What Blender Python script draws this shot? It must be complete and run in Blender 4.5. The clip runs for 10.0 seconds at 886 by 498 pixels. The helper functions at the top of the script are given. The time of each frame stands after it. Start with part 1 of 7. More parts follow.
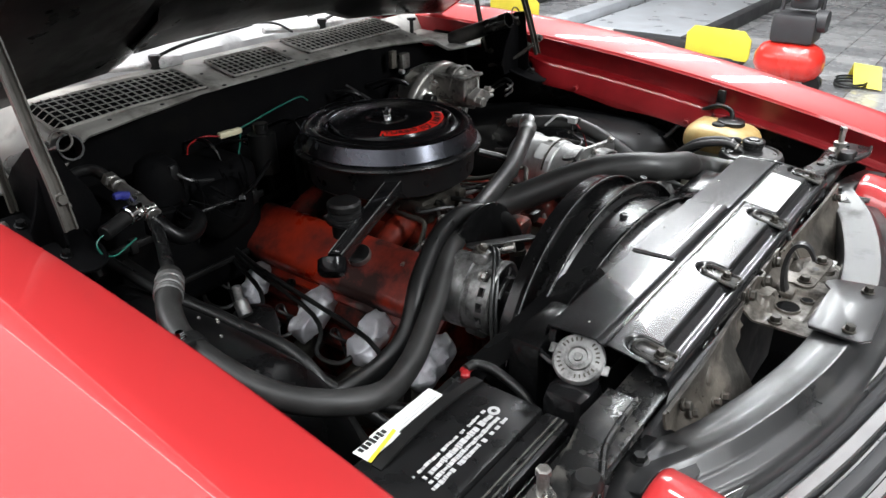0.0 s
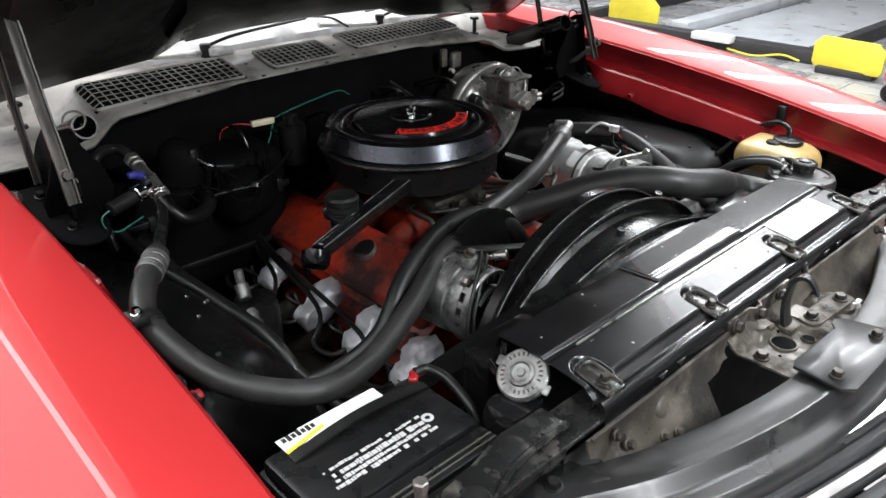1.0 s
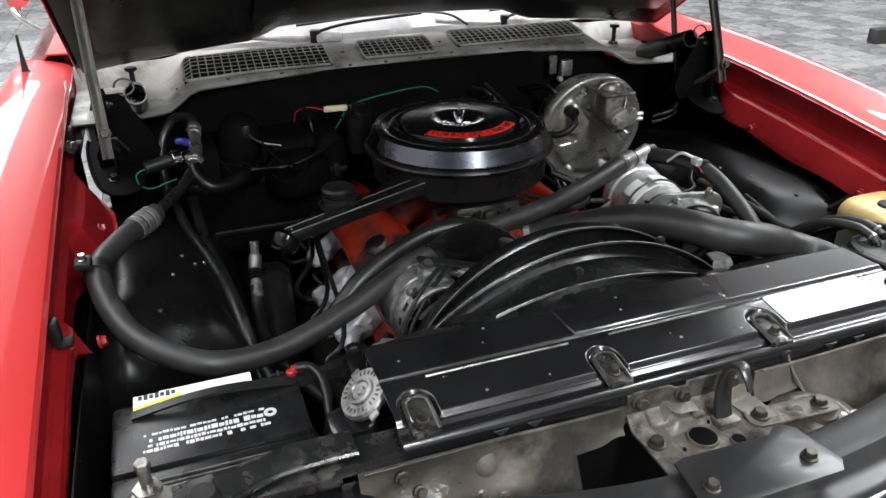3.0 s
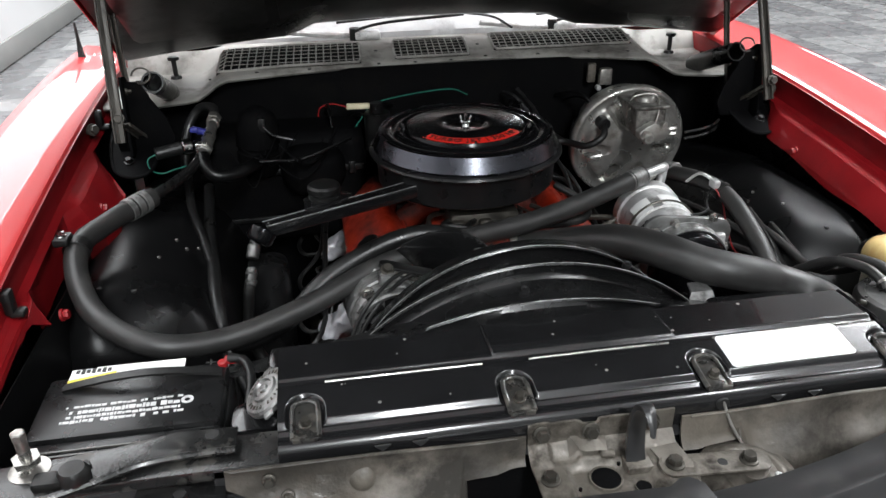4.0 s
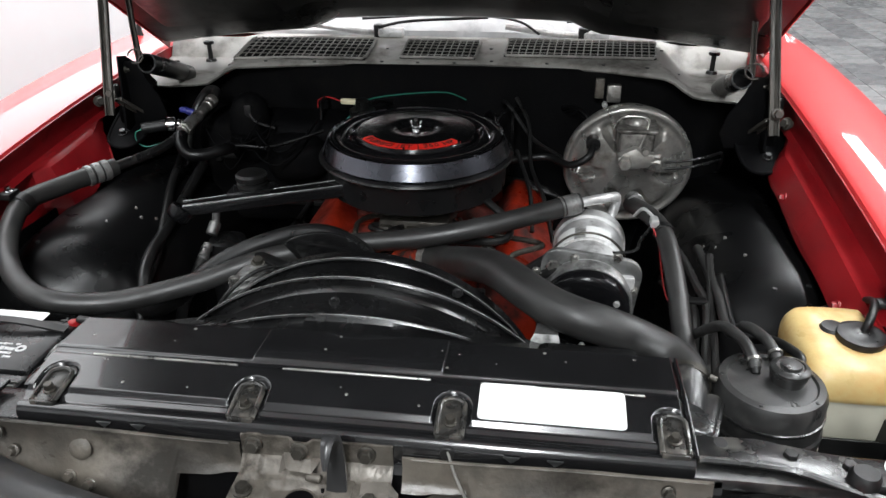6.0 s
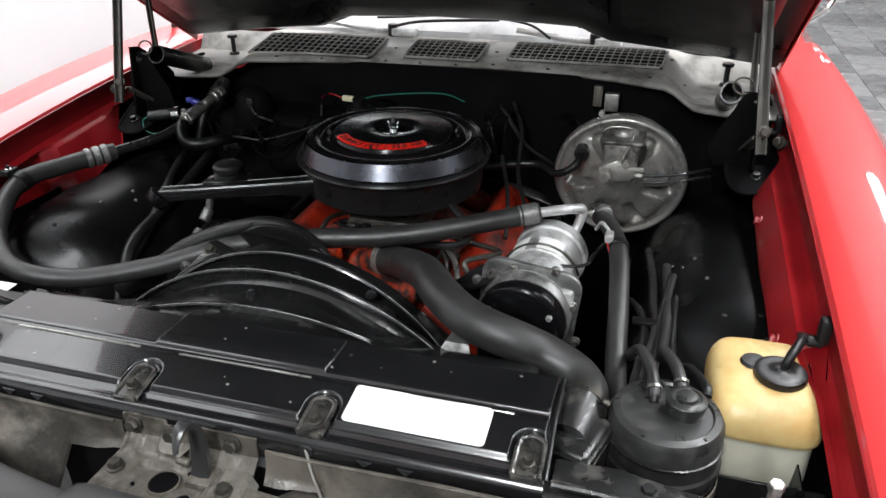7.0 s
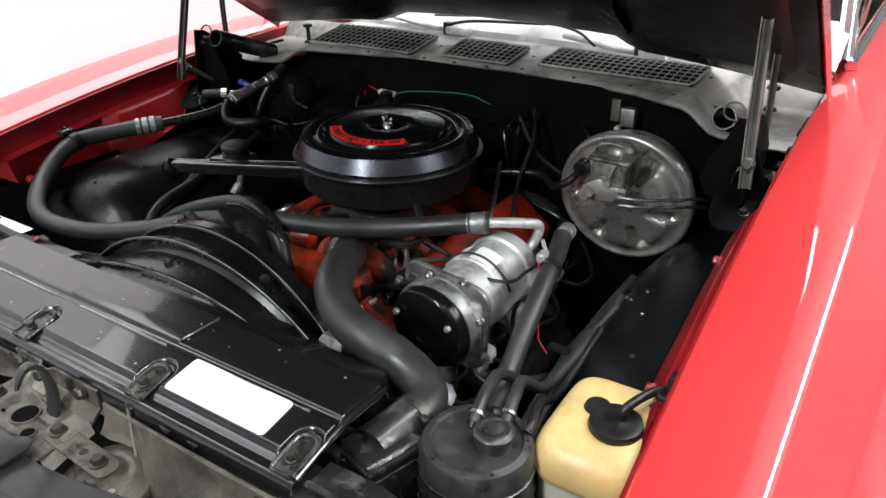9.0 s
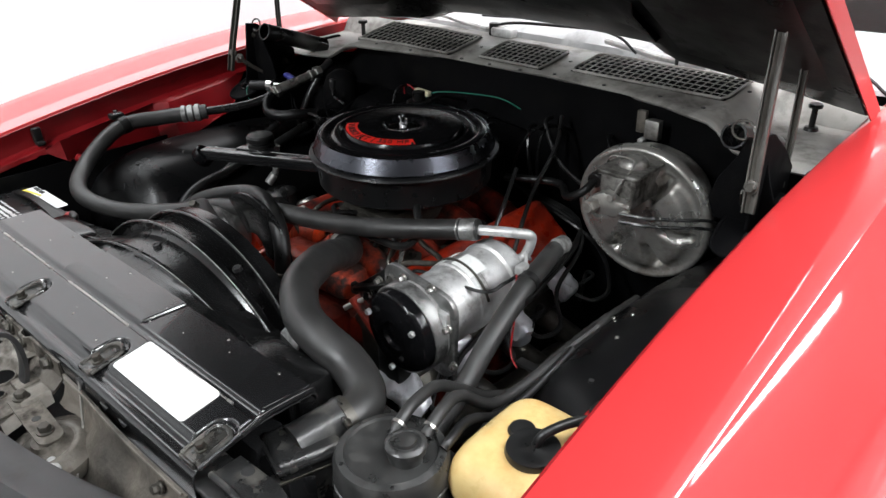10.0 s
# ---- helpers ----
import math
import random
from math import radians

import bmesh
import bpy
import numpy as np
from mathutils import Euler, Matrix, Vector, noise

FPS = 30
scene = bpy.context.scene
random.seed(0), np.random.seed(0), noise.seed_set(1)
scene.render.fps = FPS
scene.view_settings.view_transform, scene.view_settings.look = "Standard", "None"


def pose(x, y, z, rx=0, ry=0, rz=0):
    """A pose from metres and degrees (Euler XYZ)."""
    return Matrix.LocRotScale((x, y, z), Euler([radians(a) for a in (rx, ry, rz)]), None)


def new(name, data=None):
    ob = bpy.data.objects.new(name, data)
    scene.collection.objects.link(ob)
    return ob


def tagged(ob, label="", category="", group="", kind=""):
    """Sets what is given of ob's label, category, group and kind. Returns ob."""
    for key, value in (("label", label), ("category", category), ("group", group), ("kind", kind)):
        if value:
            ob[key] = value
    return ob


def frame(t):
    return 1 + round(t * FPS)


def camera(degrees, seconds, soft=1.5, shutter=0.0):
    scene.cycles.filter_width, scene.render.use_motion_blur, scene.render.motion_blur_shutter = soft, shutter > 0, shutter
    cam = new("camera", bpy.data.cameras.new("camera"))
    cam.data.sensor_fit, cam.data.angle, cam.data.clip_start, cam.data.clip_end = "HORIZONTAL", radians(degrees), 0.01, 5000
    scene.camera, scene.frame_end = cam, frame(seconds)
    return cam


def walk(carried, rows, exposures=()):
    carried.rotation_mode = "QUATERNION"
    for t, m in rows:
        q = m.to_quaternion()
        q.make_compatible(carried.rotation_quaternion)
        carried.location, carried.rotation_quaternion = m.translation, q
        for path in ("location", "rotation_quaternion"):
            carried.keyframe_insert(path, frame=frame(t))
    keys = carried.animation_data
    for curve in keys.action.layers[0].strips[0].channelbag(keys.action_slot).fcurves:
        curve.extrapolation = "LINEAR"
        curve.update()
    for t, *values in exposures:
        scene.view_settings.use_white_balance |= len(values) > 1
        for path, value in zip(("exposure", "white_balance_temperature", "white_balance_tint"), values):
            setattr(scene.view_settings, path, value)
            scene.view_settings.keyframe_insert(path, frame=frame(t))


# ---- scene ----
# x: towards the car's left side, y: towards its windscreen, z: up. The hood latch is at the origin's x and y.
cam = camera(60.9, 10.0)
METRES, EYE, TILT, LEAN, TURN = 2.24, 1.41, -27.15, 0.82, -52.9
ROWS = [
    (0.0, 0.0, 0.0, 0.0, 0.0, 0.0, -0.0),
    (0.5, 0.0449, 0.0032, 0.0018, 4.34, -0.17, -2.29),
    (1.0, 0.0876, 0.0108, 0.0062, 8.87, -0.5, -4.67),
    (1.5, 0.1314, 0.0224, 0.0129, 13.5, -1.07, -7.06),
    (2.0, 0.179, 0.0392, 0.0229, 18.66, -1.95, -9.56),
    (3.5, 0.3119, 0.1163, 0.0661, 34.75, -5.78, -16.37),
    (4.0, 0.3486, 0.1497, 0.0846, 39.65, -7.34, -18.15),
    (4.5, 0.3842, 0.1867, 0.1054, 44.61, -9.08, -19.78),
    (5.0, 0.4198, 0.2267, 0.1273, 49.06, -10.73, -21.11),
    (5.5, 0.451, 0.2672, 0.1502, 53.34, -12.46, -22.27),
    (7.0, 0.5222, 0.394, 0.2203, 66.75, -18.16, -25.02),
    (7.5, 0.5392, 0.4363, 0.2437, 71.62, -20.36, -25.59),
    (8.0, 0.5511, 0.4763, 0.2658, 76.32, -22.55, -26.05),
    (8.5, 0.5583, 0.5138, 0.2856, 80.77, -24.58, -26.24),
    (9.0, 0.5618, 0.5494, 0.3046, 85.11, -26.59, -26.35),
    (9.5, 0.5606, 0.5887, 0.3254, 90.21, -28.98, -26.33),
    (10.0, 0.5533, 0.6272, 0.3448, 95.65, -31.47, -26.06),
]
walk(cam, [(t, pose(-1.06, -0.25, EYE, TILT, LEAN, TURN) @ pose(METRES * x, METRES * y, METRES * z, 90 + pitch, roll, yaw)) for t, x, y, z, yaw, pitch, roll in ROWS],
     exposures=[(0.0, 0.33), (10.0, 0.33)])

# ---- light: strip lamps, with added fill lamps, under a white showroom ceiling ----
world = bpy.data.worlds.new("world")
scene.world = world
world.use_nodes = True
world.node_tree.nodes["Background"].inputs["Color"].default_value = (0.9, 0.95, 1.0, 1)
world.node_tree.nodes["Background"].inputs["Strength"].default_value = 0.032


def area_lamp(x, y, z, sx, sy, watts):
    data = bpy.data.lights.new("area_lamp", "AREA")
    data.shape, data.size, data.size_y, data.energy = "RECTANGLE", sx, sy, watts
    data.color = (0.94, 0.975, 1.0)
    ob = new("area_lamp", data)
    ob.location = (x, y, z)
    return ob


# the first, 1.6 m wide, is an added wash brightening the west wall
for lamp_x, lamp_y, lamp_w, lamp_len, lamp_watts in ((-1.85, 3.0, 1.6, 8.0, 140), (-1.15, 1.2, 0.25, 4.5, 24), (1.3, 1.2, 0.25, 4.5, 105), (3.4, 0.55, 2.4, 0.12, 55), (3.4, 1.15, 2.4, 0.12, 55), (3.4, 1.75, 2.4, 0.12, 55),
                                                        (0.1, -3.0, 0.4, 2.8, 175), (5.8, 5.5, 0.28, 4.0, 130), (-1.2, 6.8, 0.28, 3.0, 90)):
    area_lamp(lamp_x, lamp_y, 3.05, lamp_w, lamp_len, lamp_watts)
# added up-light: brightens the ceiling that the glossy panels mirror
area_lamp(4.4, 1.2, 2.95, 3.4, 3.4, 34).rotation_euler = (math.pi, 0, 0)


# ---- building helpers ----
ORIGIN = {}


def thing(name, label, category, base=(0, 0, 0), group="", kind=""):
    ob = new(name)
    ob.empty_display_size = 0.05
    ob.location = base
    ORIGIN[ob] = Vector(base)
    return tagged(ob, label, category, group, kind)


def mesh_of(name, bm, material, smooth=True, angle=38):
    bmesh.ops.recalc_face_normals(bm, faces=bm.faces)
    me = bpy.data.meshes.new(name)
    if smooth:
        lim = radians(angle)
        for fc in bm.faces:
            fc.smooth = True
        for e in bm.edges:
            if len(e.link_faces) == 2 and e.calc_face_angle(0) > lim:
                e.smooth = False
    bm.to_mesh(me)
    bm.free()
    me.materials.append(material)
    return me


def part(name, bm, material, parent, label="", smooth=True, angle=38):
    o = ORIGIN[parent]
    bmesh.ops.translate(bm, vec=-o, verts=bm.verts)
    ob = new(name, mesh_of(name, bm, material, smooth, angle))
    ob.parent = parent
    ORIGIN[ob] = o
    return tagged(ob, label)


def solo(name, bm, material, label, category, kind="", group="", smooth=True, angle=38):
    lo = [min(v.co[i] for v in bm.verts) for i in range(3)]
    hi = [max(v.co[i] for v in bm.verts) for i in range(3)]
    o = Vector(((lo[0] + hi[0]) / 2, (lo[1] + hi[1]) / 2, lo[2]))
    bmesh.ops.translate(bm, vec=-o, verts=bm.verts)
    ob = new(name, mesh_of(name, bm, material, smooth, angle))
    ob.location = o
    ORIGIN[ob] = o
    return tagged(ob, label, category, group, kind)


def frame_to(a, b):
    """The frame whose z runs from a to b."""
    d = (Vector(b) - Vector(a)).normalized()
    return Matrix.Translation(a) @ d.to_track_quat("Z", "Y").to_matrix().to_4x4()


def merge(*bms):
    out = bms[0]
    for other in bms[1:]:
        me = bpy.data.meshes.new("tmp")
        other.to_mesh(me)
        out.from_mesh(me)
        other.free()
        bpy.data.meshes.remove(me)
    return out


def box(c, size, bevel=0.003, m=None, seg=2):
    bm = bmesh.new()
    bmesh.ops.create_cube(bm, size=1.0, matrix=Matrix.Diagonal((*size, 1)))
    if bevel:
        bmesh.ops.bevel(bm, geom=bm.edges[:], offset=min(bevel, min(size) * 0.45), segments=seg, profile=0.5, affect="EDGES")
    bmesh.ops.transform(bm, matrix=Matrix.Translation(c) @ (m or Matrix()), verts=bm.verts)
    return bm


def lathe(profile, a, b, n=40, widen=1.0):
    """A solid of revolution: profile of (radius, height) along the line from a towards b."""
    bm = bmesh.new()
    m = frame_to(a, b)
    rings = []
    for r, h in profile:
        r *= widen
        if r < 1e-5:
            rings.append([bm.verts.new((0, 0, h))])
        else:
            rings.append([bm.verts.new((r * math.cos(2 * math.pi * i / n), r * math.sin(2 * math.pi * i / n), h)) for i in range(n)])
    for p, q in zip(rings[:-1], rings[1:]):
        for i in range(n):
            j = (i + 1) % n
            if len(p) == 1 and len(q) == 1:
                continue
            if len(p) == 1:
                bm.faces.new((p[0], q[i], q[j]))
            elif len(q) == 1:
                bm.faces.new((p[i], p[j], q[0]))
            else:
                bm.faces.new((p[i], p[j], q[j], q[i]))
    bmesh.ops.transform(bm, matrix=m, verts=bm.verts)
    return bm


def cyl(a, b, r, n=24, bevel=0.0015, r2=None):
    h = (Vector(b) - Vector(a)).length
    r2 = r if r2 is None else r2
    v = min(bevel, r * 0.3, r2 * 0.3)
    return lathe([(0, 0), (r - v, 0), (r, v), (r2, h - v), (r2 - v, h), (0, h)], a, b, n)


def spline(pts, n=10):
    q = [Vector(p) for p in pts]
    q = [2 * q[0] - q[1]] + q + [2 * q[-1] - q[-2]]
    out = []
    for i in range(len(q) - 3):
        a, b, c, d = q[i:i + 4]
        for k in range(n):
            s = k / n
            out.append(0.5 * (2 * b + (c - a) * s + (2 * a - 5 * b + 4 * c - d) * s * s + (3 * b - a - 3 * c + d) * s ** 3))
    return out + [q[-2]]


def tube(pts, r, n=12, steps=8, smooth_path=True, ribs=0.0):
    """A round hose or wire along a path; r may be one radius or (start, end)."""
    path = spline(pts, steps) if smooth_path else [Vector(p) for p in pts]
    r0, r1 = r if isinstance(r, tuple) else (r, r)
    bm = bmesh.new()
    up = Vector((0.13, 0.21, 0.97))
    rings = []
    for i, p in enumerate(path):
        t = (path[min(i + 1, len(path) - 1)] - path[max(i - 1, 0)]).normalized()
        side = t.cross(up)
        if side.length < 1e-3:
            side = t.cross(Vector((1, 0, 0)))
        side.normalize()
        up = side.cross(t).normalized()
        rr = r0 + (r1 - r0) * i / (len(path) - 1)
        if ribs and i % 2:
            rr *= 1 - ribs
        rings.append([bm.verts.new(p + rr * (math.cos(2 * math.pi * k / n) * side + math.sin(2 * math.pi * k / n) * up)) for k in range(n)])
    for p, q in zip(rings[:-1], rings[1:]):
        for k in range(n):
            bm.faces.new((p[k], p[(k + 1) % n], q[(k + 1) % n], q[k]))
    bm.faces.new(rings[0][::-1])
    bm.faces.new(rings[-1])
    return bm


def bar_along(pts, w, t, lip=0.35):
    """A folded flat bar along a path: w wide across x, t deep, with its two edges turned forward."""
    path = spline(pts, 6)
    rows = []
    for i, p in enumerate(path):
        d = (path[min(i + 1, len(path) - 1)] - path[max(i - 1, 0)]).normalized()
        across = (Vector((1, 0, 0)) - d * d.x).normalized()
        out = across.cross(d).normalized()
        out = out if out.y < 0 else -out
        rows.append([p + across * (w * u) + out * (t * v) for u, v in ((-0.5, 1), (-0.5, 0.15), (-0.44, 0), (-0.15, 0), (0, 0.12), (0.15, 0), (0.44, 0), (0.5, 0.15), (0.5, 1))])
    return sheet(rows, 0.0025)


def band(pts, i, r, w=0.02):
    """A collar round the path pts at the fraction i."""
    p = spline(pts, 20)
    k = min(max(int(i * (len(p) - 1)), 1), len(p) - 2)
    d = (p[k + 1] - p[k - 1]).normalized()
    return lathe([(r * 0.9, -w / 2), (r, -w / 2 + 0.001), (r, w / 2 - 0.001), (r * 0.9, w / 2)], p[k], p[k] + d, 24)


def sheet(rows, thick=0.002):
    """A bent sheet through rows of points, with a thickness."""
    bm = bmesh.new()
    vs = [[bm.verts.new(p) for p in row] for row in rows]
    for a, b in zip(vs[:-1], vs[1:]):
        for k in range(len(a) - 1):
            bm.faces.new((a[k], a[k + 1], b[k + 1], b[k]))
    bmesh.ops.recalc_face_normals(bm, faces=bm.faces)
    if thick:
        bmesh.ops.solidify(bm, geom=bm.faces[:], thickness=thick)
    return bm


def slab(poly, h, m=None, bevel=0.001, seg=2):
    """A flat plate of the outline poly and height h, upwards from z = 0, then moved by m."""
    bm = bmesh.new()
    f = bm.faces.new([bm.verts.new((x, y, 0)) for x, y in poly])
    if f.normal.z < 0:
        f.normal_flip()
    top = bmesh.ops.extrude_face_region(bm, geom=[f])
    bmesh.ops.translate(bm, vec=(0, 0, h), verts=[v for v in top["geom"] if isinstance(v, bmesh.types.BMVert)])
    bmesh.ops.recalc_face_normals(bm, faces=bm.faces)
    if bevel:
        sharp = [e for e in bm.edges if len(e.link_faces) == 2 and e.calc_face_angle(0) > 0.9]
        bmesh.ops.bevel(bm, geom=sharp, offset=bevel, segments=seg, profile=0.5, affect="EDGES")
    if m is not None:
        bmesh.ops.transform(bm, matrix=m, verts=bm.verts)
    return bm


def rounded(x0, y0, x1, y1, r, n=5):
    out = []
    for cx, cy, a in ((x1 - r, y1 - r, 0), (x0 + r, y1 - r, 90), (x0 + r, y0 + r, 180), (x1 - r, y0 + r, 270)):
        out += [(cx + r * math.cos(radians(a + 90 * i / n)), cy + r * math.sin(radians(a + 90 * i / n))) for i in range(n + 1)]
    return out


def scaled(bm, c, k):
    """Scales a shape about a point."""
    c = Vector(c)
    bmesh.ops.transform(bm, matrix=Matrix.Translation(c) @ Matrix.Scale(k, 4) @ Matrix.Translation(-c), verts=bm.verts)
    return bm


def bolt(p, d=(0, 0, 1), r=0.009, washer=True):
    """A hexagon head on a washer."""
    p, d = Vector(p), Vector(d).normalized()
    bms = [lathe([(0, 0.002), (r * 0.95, 0.002), (r, 0.003), (r, 0.007), (r * 0.85, 0.009), (0, 0.009)], p, p + d, 6)]
    if washer:
        bms.append(lathe([(0, -0.002), (r * 1.28, -0.002), (r * 1.32, 0.0005), (r * 1.28, 0.0015), (r * 1.05, 0.0022), (0, 0.0022)], p, p + d, 20))
    return merge(*bms)


def crumple(bm, amount, seed):
    for v in bm.verts:
        v.co += amount * noise.noise_vector(v.co * 42 + Vector((seed * 31, 0, 0)))
    return bm


def letters(text, size, place):
    """Raised letters, each laid by place(width so far) -> matrix; returns a bmesh and the whole width."""
    bm = bmesh.new()
    w = 0.0
    for ch in text:
        if ch == " ":
            w += size * 0.38
            continue
        cu = bpy.data.curves.new("letter", "FONT")
        cu.body, cu.size, cu.extrude, cu.align_x = ch, size, 0.0004, "CENTER"
        ob = bpy.data.objects.new("letter", cu)
        me = ob.to_mesh()
        xs = [v.co.x for v in me.vertices]
        wide = max(xs) - min(xs)
        me.transform(place(w + wide / 2))
        bm.from_mesh(me)
        ob.to_mesh_clear()
        bpy.data.objects.remove(ob)
        bpy.data.curves.remove(cu)
        w += wide + size * 0.14
    return bm, w


# ---- materials ----
def surface(name, base, rough=0.5, metal=0.0, coat=0.0, vary=0.12, scale=30.0, bump=0.05, dirt=None, amount=0.0, dirt_scale=9.0, rough_vary=0.12, spec=0.5, fine=220.0, wear=None):
    mt = bpy.data.materials.new(name)
    mt.use_nodes = True
    nt = mt.node_tree
    nd, ln = nt.nodes, nt.links
    bs = nd["Principled BSDF"]
    bs.inputs["Metallic"].default_value = metal
    bs.inputs["Coat Weight"].default_value = coat
    bs.inputs["Coat Roughness"].default_value = 0.04
    bs.inputs["Specular IOR Level"].default_value = spec
    co = nd.new("ShaderNodeTexCoord")
    n1, n2 = nd.new("ShaderNodeTexNoise"), nd.new("ShaderNodeTexNoise")
    n1.inputs["Scale"].default_value, n1.inputs["Detail"].default_value = scale, 5
    n2.inputs["Scale"].default_value, n2.inputs["Detail"].default_value = fine, 3
    for n in (n1, n2):
        ln.new(co.outputs["Object"], n.inputs["Vector"])
    shade = nd.new("ShaderNodeMapRange")
    shade.inputs["From Min"].default_value, shade.inputs["From Max"].default_value = 0.3, 0.7
    shade.inputs["To Min"].default_value, shade.inputs["To Max"].default_value = 1 - vary, 1 + vary
    ln.new(n1.outputs["Fac"], shade.inputs["Value"])
    mul = nd.new("ShaderNodeMix")
    mul.data_type, mul.blend_type = "RGBA", "MULTIPLY"
    mul.inputs["Factor"].default_value = 1.0
    mul.inputs["A"].default_value = (*base, 1)
    ln.new(shade.outputs["Result"], mul.inputs["B"])
    colour = mul.outputs["Result"]
    rmap = nd.new("ShaderNodeMapRange")
    rmap.inputs["From Min"].default_value, rmap.inputs["From Max"].default_value = 0.3, 0.7
    rmap.inputs["To Min"].default_value, rmap.inputs["To Max"].default_value = max(rough - rough_vary, 0.02), min(rough + rough_vary, 1)
    ln.new(n1.outputs["Fac"], rmap.inputs["Value"])
    roughness = rmap.outputs["Result"]
    if dirt is not None:
        n3 = nd.new("ShaderNodeTexNoise")
        n3.inputs["Scale"].default_value, n3.inputs["Detail"].default_value, n3.inputs["Roughness"].default_value = dirt_scale, 8, 0.65
        ln.new(co.outputs["Object"], n3.inputs["Vector"])
        mask = nd.new("ShaderNodeMapRange")
        mask.inputs["From Min"].default_value, mask.inputs["From Max"].default_value = 0.62 - 0.3 * amount, 0.75 - 0.2 * amount
        mask.inputs["To Max"].default_value = min(1.0, 0.35 + amount)
        ln.new(n3.outputs["Fac"], mask.inputs["Value"])
        mix = nd.new("ShaderNodeMix")
        mix.data_type = "RGBA"
        mix.inputs["B"].default_value = (*dirt, 1)
        ln.new(mask.outputs["Result"], mix.inputs["Factor"])
        ln.new(colour, mix.inputs["A"])
        colour = mix.outputs["Result"]
        rm = nd.new("ShaderNodeMix")
        rm.inputs["B"].default_value = 0.8
        ln.new(mask.outputs["Result"], rm.inputs["Factor"])
        ln.new(roughness, rm.inputs["A"])
        roughness = rm.outputs["Result"]
    if wear is not None:
        geo = nd.new("ShaderNodeNewGeometry")
        edge = nd.new("ShaderNodeMapRange")
        edge.inputs["From Min"].default_value, edge.inputs["From Max"].default_value = 0.60, 0.72
        add = nd.new("ShaderNodeMath")
        add.operation = "MULTIPLY_ADD"
        add.inputs[1].default_value, add.inputs[2].default_value = 0.16, -0.08
        ln.new(n1.outputs["Fac"], add.inputs[0])
        sm = nd.new("ShaderNodeMath")
        ln.new(geo.outputs["Pointiness"], sm.inputs[0])
        ln.new(add.outputs["Value"], sm.inputs[1])
        ln.new(sm.outputs["Value"], edge.inputs["Value"])
        mx = nd.new("ShaderNodeMix")
        mx.data_type = "RGBA"
        mx.inputs["B"].default_value = (*wear, 1)
        ln.new(edge.outputs["Result"], mx.inputs["Factor"])
        ln.new(colour, mx.inputs["A"])
        colour = mx.outputs["Result"]
    ln.new(colour, bs.inputs["Base Color"])
    ln.new(roughness, bs.inputs["Roughness"])
    if bump:
        bp = nd.new("ShaderNodeBump")
        bp.inputs["Strength"].default_value, bp.inputs["Distance"].default_value = bump, 0.002
        ln.new(n2.outputs["Fac"], bp.inputs["Height"])
        ln.new(bp.outputs["Normal"], bs.inputs["Normal"])
    return mt


RED = surface("red_paint", (0.50, 0.029, 0.031), 0.42, 0, 1.0, 0.04, 3, 0.0, rough_vary=0.05, spec=0.25)
RED.node_tree.nodes["Principled BSDF"].inputs["Coat IOR"].default_value = 1.75
# darker copy of the red: shade inside the fender put into the colour
RED_SHADED = surface("red_shaded_paint", (0.22, 0.0055, 0.0085), 0.42, 0, 0.25, 0.2, 14, 0.04, (0.06, 0.008, 0.008), 0.1, 16, 0.1, spec=0.35)
GLOSS = surface("black_gloss_paint", (0.008, 0.008, 0.0085), 0.22, 0, 0.5, 0.2, 12, 0.0, rough_vary=0.04, spec=0.5)
CLAMP = surface("worn_black_clamp", (0.03, 0.029, 0.027), 0.3, 0.3, 0.2, 0.4, 40, 0.1, (0.10, 0.09, 0.075), 0.4, 60, wear=(0.25, 0.24, 0.22))
BLACK = surface("black_satin_paint", (0.006, 0.006, 0.006), 0.38, 0, 0, 0.3, 15, 0.1, (0.018, 0.017, 0.015), 0.2, 12, spec=0.35)
DUSTY = surface("dusty_black_steel", (0.009, 0.009, 0.0092), 0.32, 0, 0.15, 0.3, 12, 0.08, (0.03, 0.027, 0.023), 0.2, 20, wear=(0.2, 0.19, 0.17))
INNER = surface("black_inner_fender_paint", (0.004, 0.004, 0.0042), 0.3, 0, 0.0, 0.2, 8, 0.03, (0.008, 0.0078, 0.0075), 0.15, 6, 0.06, spec=0.18)
ARMS = surface("dull_grey_steel_arm", (0.065, 0.06, 0.052), 0.42, 0.3, 0, 0.3, 20, 0.1, (0.03, 0.027, 0.024), 0.35, 18)
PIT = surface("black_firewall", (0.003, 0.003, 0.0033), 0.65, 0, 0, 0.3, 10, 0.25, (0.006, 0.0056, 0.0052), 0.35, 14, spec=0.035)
LINER = surface("black_hood_underside", (0.0028, 0.0028, 0.003), 0.32, 0, 0, 0.3, 6, 0.1, (0.005, 0.005, 0.005), 0.25, 5, spec=0.3)
CANBLACK = surface("dusty_black_plastic", (0.02, 0.02, 0.0195), 0.34, 0, 0, 0.3, 30, 0.08, (0.045, 0.043, 0.04), 0.35, 45, spec=0.5, wear=(0.2, 0.195, 0.18))
WORNBLACK = surface("chipped_black_enamel", (0.011, 0.011, 0.011), 0.26, 0, 0.15, 0.3, 14, 0.12, (0.085, 0.08, 0.07), 0.28, 30, wear=(0.34, 0.32, 0.29))
RUBBER = surface("black_rubber", (0.0075, 0.0075, 0.0075), 0.38, 0, 0, 0.25, 25, 0.06, (0.02, 0.019, 0.017), 0.2, 15, spec=0.4)
